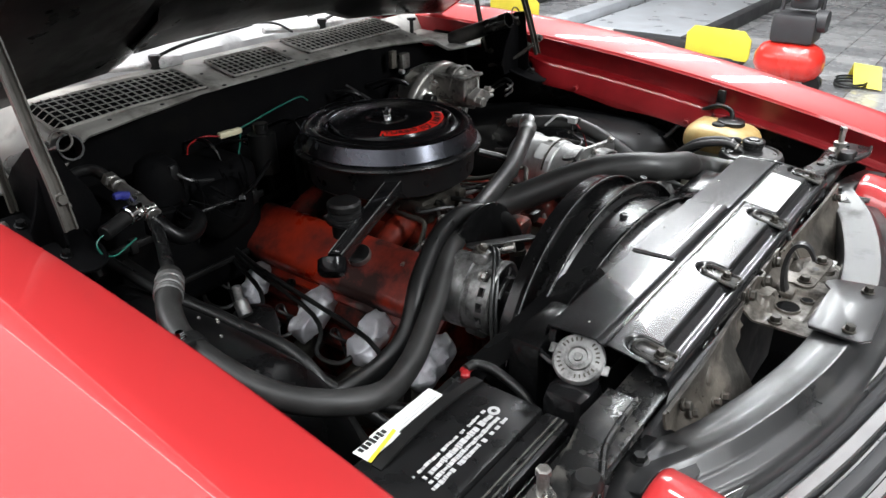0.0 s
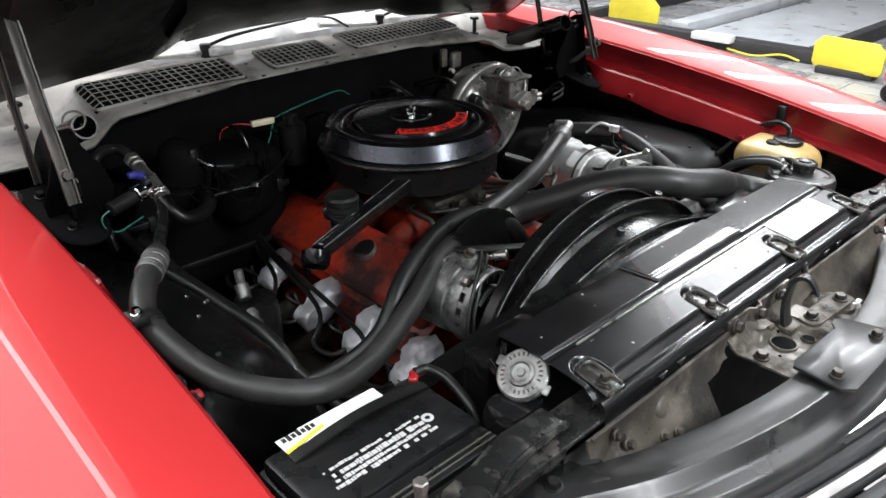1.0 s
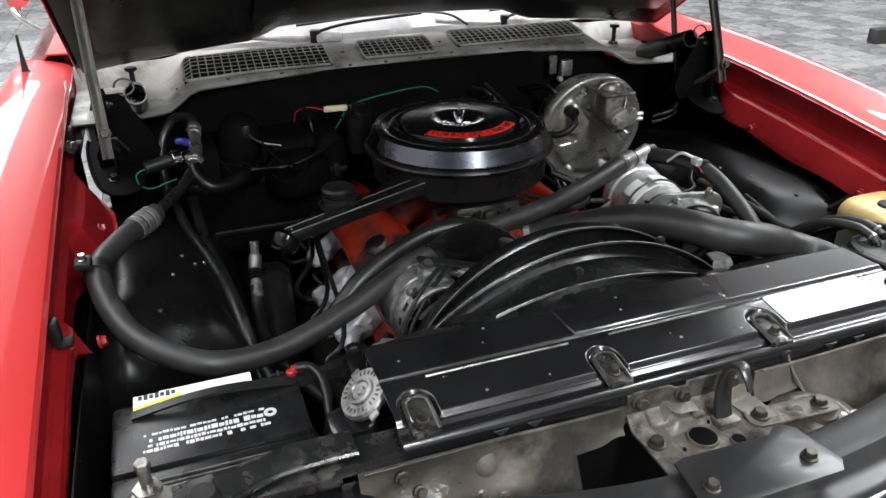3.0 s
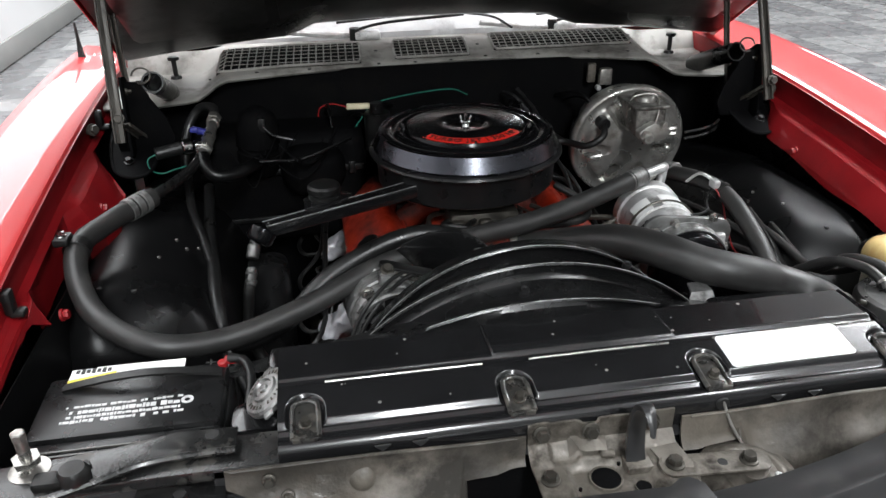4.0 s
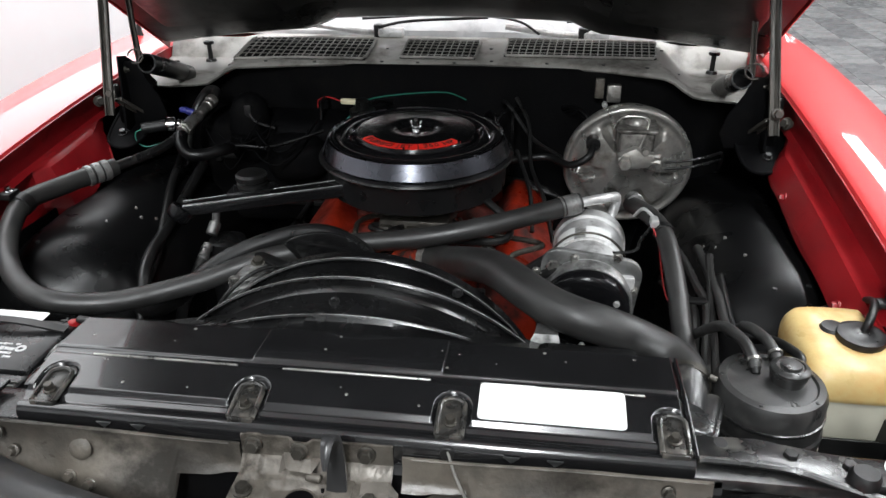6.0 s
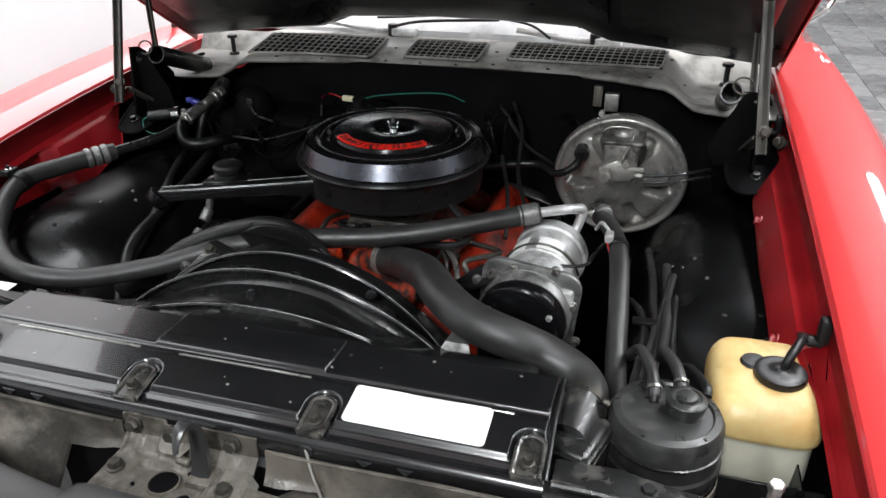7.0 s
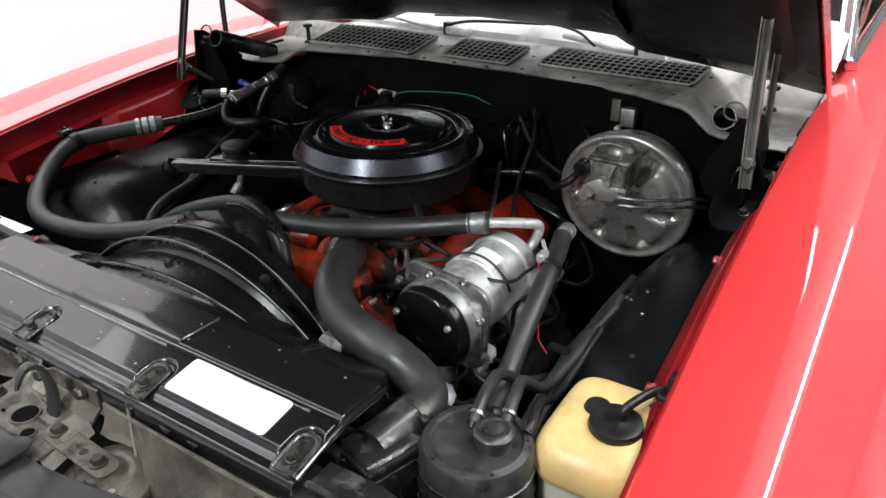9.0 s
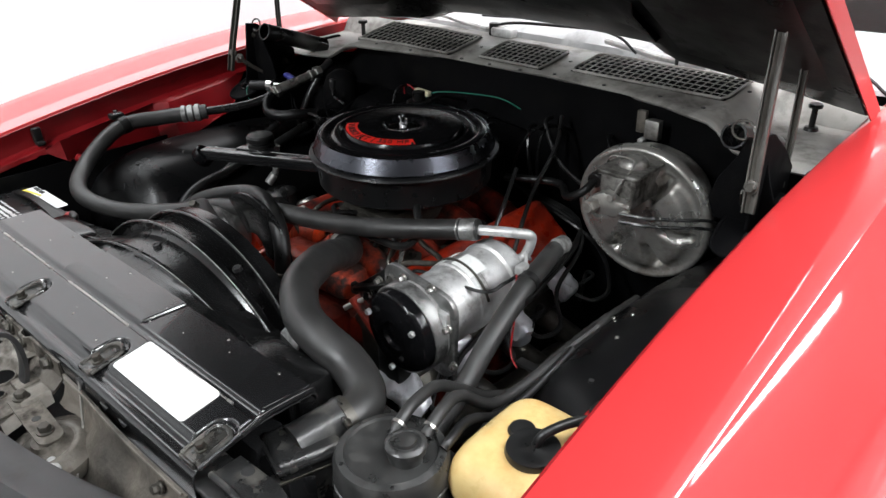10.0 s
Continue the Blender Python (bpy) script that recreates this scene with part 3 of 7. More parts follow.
# hinges: bracket, spring tube and two arms a side
for s in (-1, 1):
    upright = Matrix(((0, 0, s, s * 0.622), (1, 0, 0, 0), (0, 1, 0, 0), (0, 0, 0, 1)))
    face = Matrix(((s, 0, 0, 0), (0, 0, -1, 0.792), (0, 1, 0, 0), (0, 0, 0, 1)))
    foot = [(0.592, 0.87), (0.582, 0.80), (0.584, 0.745), (0.594, 0.716), (0.614, 0.706), (0.638, 0.712), (0.656, 0.732), (0.668, 0.78), (0.674, 0.84), (0.672, 0.87)]
    hinge = part("hood_hinge", merge(
        slab([(0.752, 0.935), (0.765, 0.925), (0.84, 0.925), (0.90, 0.95), (0.905, 0.99), (0.86, 1.03), (0.80, 1.07), (0.772, 1.075), (0.765, 1.02), (0.757, 0.97)], 0.005, upright, 0.001),
        slab([(0.560, 0.925), (0.652, 0.925), (0.656, 0.955), (0.642, 0.985), (0.630, 1.02), (0.622, 1.062), (0.592, 1.062), (0.582, 1.03), (0.558, 0.99), (0.548, 0.955)], 0.006, face, 0.0025),
        slab([(s * x, y) for x, y in foot], 0.005, Matrix(((1, 0, 0, 0), (0, 1, 0, 0), (0, 0.30, 1, 0.905 - 0.30 * 0.71), (0, 0, 0, 1))), 0.001),
        tube([(s * x, y, 0.910 + 0.30 * (y - 0.71)) for x, y in foot], 0.0032, 8, 4)), PIT, car, "black steel hood hinge")
    a, b = (s * 0.572, 0.785, 1.060), (s * 0.578, 0.965, 0.992)
    part("spring_tube", lathe([(0.0165, 0), (0.0195, 0.0), (0.0195, 0.192), (0.0, 0.192), (0, 0.17), (0.0165, 0.17)], a, b, 28), DUSTY, hinge)
    part("spring_ring", tube([(s * (0.588 + 0.016 * math.cos(q)), 0.776 + 0.004 * math.sin(q), 1.075 + 0.013 * math.sin(q)) for q in np.linspace(0, 5.2, 14)], 0.0018, 8, 2), ARMS, hinge)
    # folded steel arms: a broad channel in front, a narrow one behind
    if s > 0:
        front, back = [(0.630, 0.738, 0.97), (0.624, 0.753, 1.03), (0.617, 0.774, 1.10), (0.604, 0.816, 1.235)], [(0.622, 0.885, 0.96), (0.618, 0.904, 1.03), (0.613, 0.918, 1.10), (0.610, 0.928, 1.152)]
    else:
        front, back = [(-0.631, 0.722, 0.97), (-0.631, 0.737, 1.03), (-0.632, 0.759, 1.10), (-0.633, 0.802, 1.245)], [(-0.636, 0.876, 0.96), (-0.638, 0.881, 1.03), (-0.640, 0.884, 1.10), (-0.641, 0.889, 1.185)]
    part("arm", bar_along(front, 0.018, 0.009), ARMS, hinge)
    part("arm", bar_along([(s * 0.622, 0.742, 1.0), (s * 0.606, 0.80, 0.955), (s * 0.600, 0.86, 0.935)], 0.018, 0.007), ARMS, hinge)
    part("pivot", bolt((s * 0.629, 0.731, 1.012), (0, -1, 0.2), 0.008), ARMS, hinge)
    part("arm", bar_along(back, 0.011, 0.008), ARMS, hinge)
    bx = edge_x(0.79, s) - 0.003
    part("stop_bolt", merge(bolt((s * (bx - 0.005), 0.785, 0.978), (-s, -0.6, 0.3), 0.009), cyl((s * (bx + 0.012), 0.795, 0.972), (s * (bx - 0.005), 0.785, 0.978), 0.006, 12)), ARMS, hinge)
    for q in ((0.80, 0.955), (0.87, 0.965), (0.79, 1.045)):
        part("bolt", bolt((s * 0.620, *q), (-s, 0, 0), 0.006), BOLT, hinge)
    for q in ((0.632, 0.75), (0.645, 0.84)):
        part("bolt", bolt((s * q[0], q[1], 0.911 + 0.30 * (q[1] - 0.71)), (0, -0.3, 1), 0.007), BLACK, hinge)

# windscreen, a white ledge added for the bright reflection at its base, wipers
rows = [[(x, 1.275 + 0.05 * (x / 0.7) ** 2 * 1.2 + 0.55 * v, 1.045 + 0.33 * v) for v in (0, 0.5, 1)] for x in np.linspace(-0.68, 0.68, 15)]
screen = part("windscreen", sheet(rows, 0.005), glass, car, "sloping windscreen glass")
screen.visible_shadow = False
part("windscreen_ledge", sheet([[(x, 1.178 + 0.05 * (x / 0.7) ** 2 * 1.2 + dy, z) for dy, z in ((0, 1.032), (0.004, 1.046 + 0.006 * math.cos(x * 5)), (0.03, 1.060 + 0.012 * math.cos(x * 5) + 0.012 * noise.noise(Vector((x * 14, 1, 0)))), (0.045, 1.068 + 0.012 * math.cos(x * 5) + 0.010 * noise.noise(Vector((x * 22, 2, 0)))), (0.06, 1.062 + 0.012 * math.cos(x * 5) + 0.016 * noise.noise(Vector((x * 11, 3, 0)))), (0.09, 1.088 + 0.014 * math.cos(x * 5)), (0.2, 1.10), (0.3, 1.0))] for x in np.linspace(-0.67, 0.67, 121)], 0.004), LEDGE_WHITE, car, "white ledge added for the bright reflection under the windscreen")
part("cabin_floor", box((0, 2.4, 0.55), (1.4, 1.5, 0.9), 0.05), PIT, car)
for wx, ex, ez in ((-0.18, 0.30, 1.115), (0.30, 0.62, 1.075)):
    wiper = part("wiper", merge(cyl((wx, 1.165, 1.03), (wx, 1.165, 1.068), 0.012), tube([(wx, 1.165, 1.062), (wx + 0.08, 1.16, 1.078), (wx + 0.26, 1.165, 1.088)], 0.0035, 8, 6)), BLACK, car, "black windscreen wiper arm")
    part("blade", tube([(wx - 0.04, 1.17, 1.080), (wx + 0.18, 1.165, 1.094), (wx + 0.32, 1.17, 1.082), (wx + 0.38, 1.165, 1.052)], 0.003, 8, 6), RUBBER, wiper)
    part("linkage", merge(tube([(wx + 0.05, 1.165, 1.048), (wx - 0.05, 1.17, 1.052), (wx - 0.18, 1.175, 1.066)], 0.007, 8, 6), box((wx + 0.03, 1.165, 1.05), (0.06, 0.03, 0.02), 0.005)), ALU, wiper, "bare metal wiper linkage")

# doors, pillars, side glass and mirror behind the fender
for s in (-1, 1):
    rows = []
    for y in (1.293, 1.5, 1.9, 2.4, 3.0):
        rows.append([(s * (0.66 + dx), y, 1.035 + dz) for dx, dz in ((0.0, -0.02), (0.03, 0.0), (0.1, 0.002), (0.115, -0.015), (0.16, -0.05), (0.205, -0.1), (0.236, -0.17), (0.253, -0.27), (0.26, -0.41), (0.25, -0.7))])
    door = part("door", sheet(rows, 0.004), RED, car, "glossy red door")
    part("belt_trim", tube([(s * 0.69, 1.30, 1.04), (s * 0.69, 2.0, 1.045), (s * 0.69, 3.0, 1.045)], 0.012, 8, 4), CHROME, door)
    pillar = part("windscreen_pillar", tube([(s * 0.675, 1.33, 1.03), (s * 0.63, 1.6, 1.2), (s * 0.58, 1.9, 1.36)], 0.022, 10, 6), CHROME, car, "bright metal windscreen pillar trim")
    side = part("side_window", sheet([[(s * 0.675, 1.36 + 0.3 * v, 1.04 + 0.30 * v), (s * 0.62, 3.0, 1.04 + 0.3 * v)] for v in (0, 1)], 0.005), glass, car)
    mirror = part("door_mirror", lathe([(0, 0), (0.03, 0.004), (0.052, 0.02), (0.055, 0.045), (0.05, 0.05), (0, 0.05)], (s * 0.86, 1.62, 1.13), (s * 0.86, 1.9, 1.13), 28), CHROME, car, "round chrome door mirror")
    part("stalk", tube([(s * 0.86, 1.64, 1.10), (s * 0.84, 1.63, 1.06), (s * 0.80, 1.62, 1.03)], 0.008, 10, 5), CHROME, mirror)
part("roof", sheet([[(x, y, 1.36 - 0.03 * (x / 0.6) ** 2) for x in np.linspace(-0.6, 0.6, 9)] for y in (1.85, 2.2, 2.8, 3.1)], 0.004), RED, car)
# rear of the body
for s in (-1, 1):
    rows = []
    for y, g in ((3.006, 1.0), (3.5, 1.0), (4.0, 0.97), (4.4, 0.90), (4.62, 0.78)):
        rows.append([(s * (0.66 + dx * g), y, 1.035 + dz * (1 if y < 4.3 else 0.96)) for dx, dz in ((0.0, -0.02), (0.03, 0.0), (0.1, 0.002), (0.115, -0.015), (0.16, -0.05), (0.205, -0.1), (0.236, -0.17), (0.253, -0.27), (0.26, -0.41), (0.25, -0.7))])
    part("quarter_panel", sheet(rows, 0.004), RED, car, "glossy red rear quarter panel")
    part("sail_panel", sheet([[(s * 0.585, 2.75, 1.335), (s * 0.60, 3.09, 1.33), (s * 0.62, 3.12, 1.32)], [(s * 0.672, 2.95, 1.04), (s * 0.674, 3.4, 1.04), (s * 0.674, 3.75, 1.04)]], 0.004), RED, car)
rear_glass = part("rear_window", sheet([[(x, 3.1, 1.35 - 0.03 * (x / 0.6) ** 2), (x * 1.05, 3.74, 1.05)] for x in np.linspace(-0.58, 0.58, 9)], 0.005), glass, car)
rear_glass.visible_shadow = False
part("trunk_lid", sheet([[(x, y, 1.05 - 0.012 * (x / 0.66) ** 2 - 0.05 * ((y - 3.75) / 0.9) ** 2) for x in np.linspace(-0.66, 0.66, 13)] for y in np.linspace(3.76, 4.63, 9)], 0.004), RED, car)
part("tail_panel", box((0, 4.63, 0.70), (1.70, 0.04, 0.58), 0.015), RED, car)
part("rear_bumper", box((0, 4.69, 0.52), (1.76, 0.09, 0.13), 0.04, None, 4), CHROME, car, "bright chrome rear bumper")
part("floor_pan", box((0, 3.2, 0.30), (1.50, 2.8, 0.04), 0.01), PIT, car)
part("antenna", merge(lathe([(0.012, 0), (0.013, 0.004), (0.007, 0.02), (0.004, 0.05), (0.0025, 0.09), (0, 0.09)], (-0.79, 1.17, 1.015), (-0.79, 1.17, 2), 16)), BLACK, car, "black radio antenna base")
for s in (-1, 1):
    for wy in (0.55, 3.35):
        wheel = part("wheel", lathe([(0, -0.02), (0.12, -0.02), (0.17, 0.02), (0.185, 0.08), (0.19, 0.1), (0, 0.1)], (s * 0.80, wy, 0.33), (s * 1.8, wy, 0.33), 40), STEEL, car, "steel road wheel")
        part("tyre", lathe([(0.19, -0.09), (0.27, -0.105), (0.32, -0.09), (0.33, -0.06), (0.33, 0.06), (0.32, 0.09), (0.27, 0.105), (0.19, 0.09)], (s * 0.80, wy, 0.33), (s * 1.8, wy, 0.33), 48), RUBBER, wheel)

# ---- the car's nose: radiator support, tie bar, latch, grille ----
nose = thing("radiator_support", "black painted radiator support with worn edges", "car part", (0, 0, 0.3))
bar = part("support_bar", box((0, -0.004, 0.856), (1.24, 0.052, 0.016), 0.004), WORNBLACK, nose)
part("front_flange", box((0, -0.027, 0.845), (0.84, 0.006, 0.035), 0.002), SATIN, nose)
part("support_wall", box((0, 0.01, 0.70), (1.26, 0.01, 0.28), 0.003), SATIN, nose)
for x in (-0.245, -0.205, 0.205, 0.25):
    part("tab", slab([(-0.009, 0), (0.009, 0), (0.0, -0.008)], 0.002, Matrix(((1, 0, 0, x), (0, 0, -1, -0.0325), (0, 1, 0, 0.872), (0, 0, 0, 1))), 0.0004), SATIN, bar)
for s in (-1, 1):
    # outer wing with raised lip, hole and bolts
    outline = [(0.396, 0.024), (0.396, -0.012), (0.435, -0.012), (0.487, -0.017), (0.535, -0.036), (0.60, -0.058), (0.655, -0.056), (0.66, 0.0), (0.60, 0.004), (0.52, 0.013), (0.46, 0.026)]
    wing = part("wing", merge(slab([(s * x, y) for x, y in outline], 0.004, Matrix.Translation((0, 0, 0.869)), 0.001),
                              tube([(s * x, y, 0.872) for x, y in outline[1:7]], 0.0042, 8, 6)), WORNBLACK, nose)
    # black disc for the shaded hole, no opening cut
    part("hole", cyl((s * 0.422, 0.015, 0.871), (s * 0.422, 0.015, 0.8736), 0.0075, 18, 0.0004), BLACKINK, wing)
    for p in (((0.545, -0.012), (0.64, -0.01)) if s < 0 else ((0.49, 0.004), (0.545, -0.005), (0.63, -0.012))):
        part("bolt", bolt((s * p[0], p[1], 0.868), (0, 0, 1), 0.008), BLACK, wing)
    part("bracket", merge(box((s * 0.572, -0.032, 0.878), (0.03, 0.02, 0.012), 0.004), lathe([(0, 0.0), (0.016, 0), (0.016, 0.012), (0.012, 0.018), (0, 0.018)], (s * 0.55, -0.028, 0.870), (s * 0.55, -0.028, 2), 20)), BLACK, wing)
    post = part("hood_alignment_post", merge(cyl((s * 0.598, -0.006, 0.87), (s * 0.598, -0.006, 0.915), 0.006, 12), lathe([(0, 0.012), (0.013, 0.012), (0.014, 0.02), (0, 0.022)], (s * 0.598, -0.006, 0.87), (s * 0.598, -0.006, 2), 6),
                                             lathe([(0, 0.0), (0.02, 0.0), (0.02, 0.004), (0, 0.006)], (s * 0.598, -0.006, 0.87), (s * 0.598, -0.006, 2), 20), cyl((s * 0.598, -0.006, 0.912), (s * 0.598, -0.006, 0.922), 0.0075, 6)), STEEL, nose, "bare steel threaded hood post")
    part("recess_plate", slab([(s * x, y) for x, y in ((0.41, -0.03), (0.43, -0.026), (0.483, -0.028), (0.55, -0.042), (0.60, -0.06), (0.60, -0.10), (0.43, -0.10), (0.40, -0.075))], 0.004, Matrix.Translation((0, 0, 0.838)), 0.001), DUSTY, nose)
    part("support_bolt", bolt((s * 0.362, -0.053, 0.862), (0, -1, 0.3), 0.0056), BOLT, nose)

# stamped tie bar sweeping forward to the middle
TIE = ((-0.50, -0.016), (-0.455, -0.018), (-0.425, -0.030), (-0.385, -0.051), (-0.33, -0.074), (-0.23, -0.102), (-0.12, -0.122), (0.0, -0.129), (0.12, -0.122), (0.23, -0.102), (0.33, -0.074), (0.385, -0.051), (0.425, -0.030), (0.455, -0.018), (0.50, -0.016))
# the section, from the rear skirt over the flat and the ridge to the front skirt
TIE_TOP = [(-0.003, 0.79), (-0.003, 0.830), (-0.001, 0.8365), (0.003, 0.838), (0.020, 0.8405), (0.041, 0.8438), (0.0455, 0.8462), (0.0485, 0.8464), (0.0515, 0.8440), (0.0590, 0.8325), (0.0625, 0.8298), (0.068, 0.8292), (0.079, 0.8284), (0.083, 0.8278), (0.0865, 0.8245), (0.089, 0.815), (0.090, 0.795)]
rows = []
line = spline([(x, y, 0) for x, y in TIE], 6)
for i, p in enumerate(line):
    d = (line[min(i + 1, len(line) - 1)] - line[max(i - 1, 0)]).normalized()
    n = Vector((d.y, -d.x, 0))
    rows.append([p + n * o + Vector((0, 0, z)) for o, z in TIE_TOP + [(o * 0.94 + 0.003, z - 0.0025) for o, z in TIE_TOP[::-1]] + TIE_TOP[:1]])
tie = part("tie_bar", sheet(rows, 0), SATIN, nose, "black stamped tie bar", angle=36)
part("centre_plate", slab([(-0.085, 0.052), (-0.072, 0.056), (0.038, 0.052), (0.052, 0.062), (0.064, 0.062), (0.074, 0.05), (0.078, -0.01), (0.066, -0.024), (-0.085, -0.024), (-0.098, -0.01)], 0.004, Matrix.Translation((0, -0.172, 0.8485)) @ Matrix.Rotation(radians(-5), 4, "X"), 0.001), SATIN, tie)
for x in (-0.075, 0.048):
    part("bolt", bolt((x, -0.167, 0.853), (0, -0.09, 1), 0.0068), BOLT, tie)
for s in (-1, 1):
    part("bolt", bolt((s * 0.452, -0.042, 0.841), (0, 0, 1), 0.008), BLACK, tie)
# grimy baffle between radiator and tie bar
for s in (-1, 1):
    rows = []
    for i in range(37):
        x = 0.405 - 0.315 * i / 36
        cut = smooth01(0.172, 0.160, x)  # cut away beside the latch, but for a narrow strip
        rise = smooth01(0.12, 0.30, x)
        top, fore = 0.859 + 0.015 * rise, 0.035 + 0.012 * rise
        col = []
        for k in range(13):
            v = k / 12 * (1 - 0.8 * cut) * (1 - 0.9 * smooth01(0.27, 0.41, x))
            y = -fore - 0.01 * v - 0.010 * smooth01(0.16, 0.26, v) - (0.13 + 0.03 * math.cos(x * 3) - fore) * v * v
            z = top - 0.19 * v
            dent = 0.011 * noise.noise(Vector((s * x * 16, z * 22, 3))) + 0.003 * noise.noise(Vector((s * x * 45, z * 45, 7)))
            col.append((s * x, y - dent * smooth01(0, 0.2, v), z))
        rows.append(col)
    part("baffle", sheet(rows, 0.003), BAFFLE, nose, "grimy bare grey sheet metal baffle", angle=60)
    part("baffle_lip", tube([(s * x, -0.036 - 0.012 * smooth01(0.12, 0.30, x), 0.859 + 0.015 * smooth01(0.12, 0.30, x)) for x in np.linspace(0.40, 0.10, 12)], 0.0018, 8, 2), BAFFLE, nose)
# black sheet painting in the shade of the open duct
part("baffle_shadow", sheet([[(x, -0.03, 0.848), (x, -0.028, 0.60)] for x in np.linspace(-0.2, 0.2, 5)], 0.002), PIT, nose, "black sheet put in for the shaded duct behind the latch")
part("dent", lathe([(0, 0.004), (0.008, 0.0036), (0.0115, 0.002), (0.0135, 0), (0, -0.003)], (-0.269, -0.051, 0.846), (-0.269, -0.20, 0.90), 24), BAFFLE, nose)
for bx, by, bz in ((-0.279, -0.064, 0.818), (-0.255, -0.068, 0.812), (-0.345, -0.058, 0.842)):
    part("bolt", bolt((bx, by, bz), (0, -1, 0.45), 0.0055), BAFFLE, nose)

# hood latch plate: folded, with a sunken middle and stamped bumps
latch = thing("hood_latch", "bare weathered steel hood latch plate", "latch", (0, -0.08, 0.80))
rows = []
for i in range(61):
    x = -0.088 + 0.168 * i / 60
    row = []
    for k in range(41):
        v = k / 40
        y = -0.0335 if v < 0.2 else -0.0335 - 0.094 * (v - 0.2) / 0.8
        fold = smooth01(-0.030, -0.052, y)
        z = 0.872 - 0.026 * min(v / 0.2, 1) - 0.014 * fold
        z -= 0.007 * smooth01(-0.055, -0.063, y) * (1 - smooth01(-0.106, -0.112, y)) * smooth01(-0.055, -0.045, x) * (1 - smooth01(0.034, 0.04, x))
        z += 0.005 * (1 - smooth01(0.006, 0.011, abs(x + 0.073))) * (1 - smooth01(0.008, 0.014, abs(y + 0.045)))
        z += 0.006 * (1 - smooth01(0.010, 0.017, abs(x + 0.022))) * (1 - smooth01(0.008, 0.013, abs(y + 0.047)))
        z -= 0.004 * smooth01(-0.118, -0.128, y) * smooth01(-0.05, -0.04, x)
        y -= 0.006 * (1 - smooth01(0.008, 0.014, abs(x + 0.02))) * (1 - smooth01(0.2, 0.25, abs(v - 0.1))) if v < 0.25 else 0
        row.append((x, y, z + 0.0012 * noise.noise(Vector((x * 50, y * 50, 2)))))
    rows.append(row)
part("plate", sheet(rows, 0.003), BEDLINER, latch, angle=50)
# latch holes are black discs, the shade of their depth put into the colour
for hx, hy, hz, hr in ((-0.013, -0.078, 0.8262, 0.0165), (0.022, -0.096, 0.8262, 0.0085), (-0.045, -0.088, 0.8275, 0.002), (0.008, -0.06, 0.8285, 0.002)):
    part("hole", cyl((hx, hy, hz - 0.004), (hx, hy, hz + 0.0008), hr, 26, 0.0004), PIT, latch)
    if hr > 0.005:
        part("hole_rim", lathe([(hr * 0.96, 0.0), (hr * 0.98, 0.0018), (hr * 1.08, 0.0018), (hr * 1.14, -0.001)], (hx, hy, hz), (hx, hy, 2), 28), BEDLINER, latch)
for p, d in (((-0.073, -0.0355, 0.861), (0, -1, 0.15)), ((0.052, -0.0355, 0.860), (0, -1, 0.15)), ((-0.074, -0.076, 0.833), (0, 0, 1)), ((-0.02, -0.041, 0.862), (0, -1, 0.2))):
    part("bolt", bolt(p, d, 0.0078), BOLT, latch)
hook = [(-0.064, 0.822, 0.014), (-0.056, 0.842, 0.013), (-0.0525, 0.868, 0.012), (-0.055, 0.892, 0.011), (-0.062, 0.908, 0.0105), (-0.071, 0.914, 0.0095), (-0.081, 0.912, 0.008), (-0.089, 0.903, 0.006), (-0.095, 0.890, 0.003)]
curve = spline([(w, y, z) for y, z, w in hook], 5)
part("hook", sheet([[(0.025 + p.x * e, p.y - 0.0015 * (1 - abs(e)), p.z + 0.0015 * (1 - abs(e))) for p in curve] for e in (-0.75, -0.4, 0, 0.4, 0.75)], 0.006), SATIN, latch, "dark curved catch hook", angle=60)
part("hook_foot", merge(box((0.027, -0.062, 0.829), (0.03, 0.03, 0.01), 0.003), cyl((0.005, -0.052, 0.835), (-0.012, -0.052, 0.838), 0.005, 12)), BEDLINER, latch)
part("side_bracket", merge(sheet([[(0.048, -0.05, 0.834), (0.052, -0.08, 0.836), (0.05, -0.112, 0.828)], [(0.078, -0.05, 0.838), (0.082, -0.08, 0.838), (0.078, -0.115, 0.822)], [(0.088, -0.052, 0.824), (0.092, -0.08, 0.822), (0.088, -0.115, 0.810)]], 0.003)), BEDLINER, latch)

# horn under the latch arm
horn = thing("horn", "dirty round horn on a steel bracket", "horn", (0.14, -0.09, 0.74))
part("disc", lathe([(0, 0.024), (0.016, 0.024), (0.019, 0.018), (0.030, 0.015), (0.034, 0.017), (0.040, 0.016), (0.046, 0.010), (0.052, 0.007), (0.056, 0.006), (0.0575, 0.002), (0.055, -0.012), (0.03, -0.03), (0, -0.034)], (0.150, -0.087, 0.802), (0.150, -0.095, 0.86), 48), BEDLINER, horn)
part("bracket", merge(slab(rounded(-0.062, -0.0155, 0.062, 0.0155, 0.013), 0.0035, pose(0.108, -0.083, 0.8305, 0, 1.5, -3), 0.0008)), BEDLINER, horn)
for x in (0.063, 0.146):
    part("bolt", bolt((x, -0.080 - (x - 0.063) * 0.07, 0.836 - (x - 0.063) * 0.03), (0, 0, 1), 0.008), BOLT, horn)
# black disc painting in the dark of the bracket's hole
part("hole", cyl((0.116, -0.084, 0.8305), (0.116, -0.084, 0.8343), 0.0055, 16, 0.0004), BLACKINK, horn)
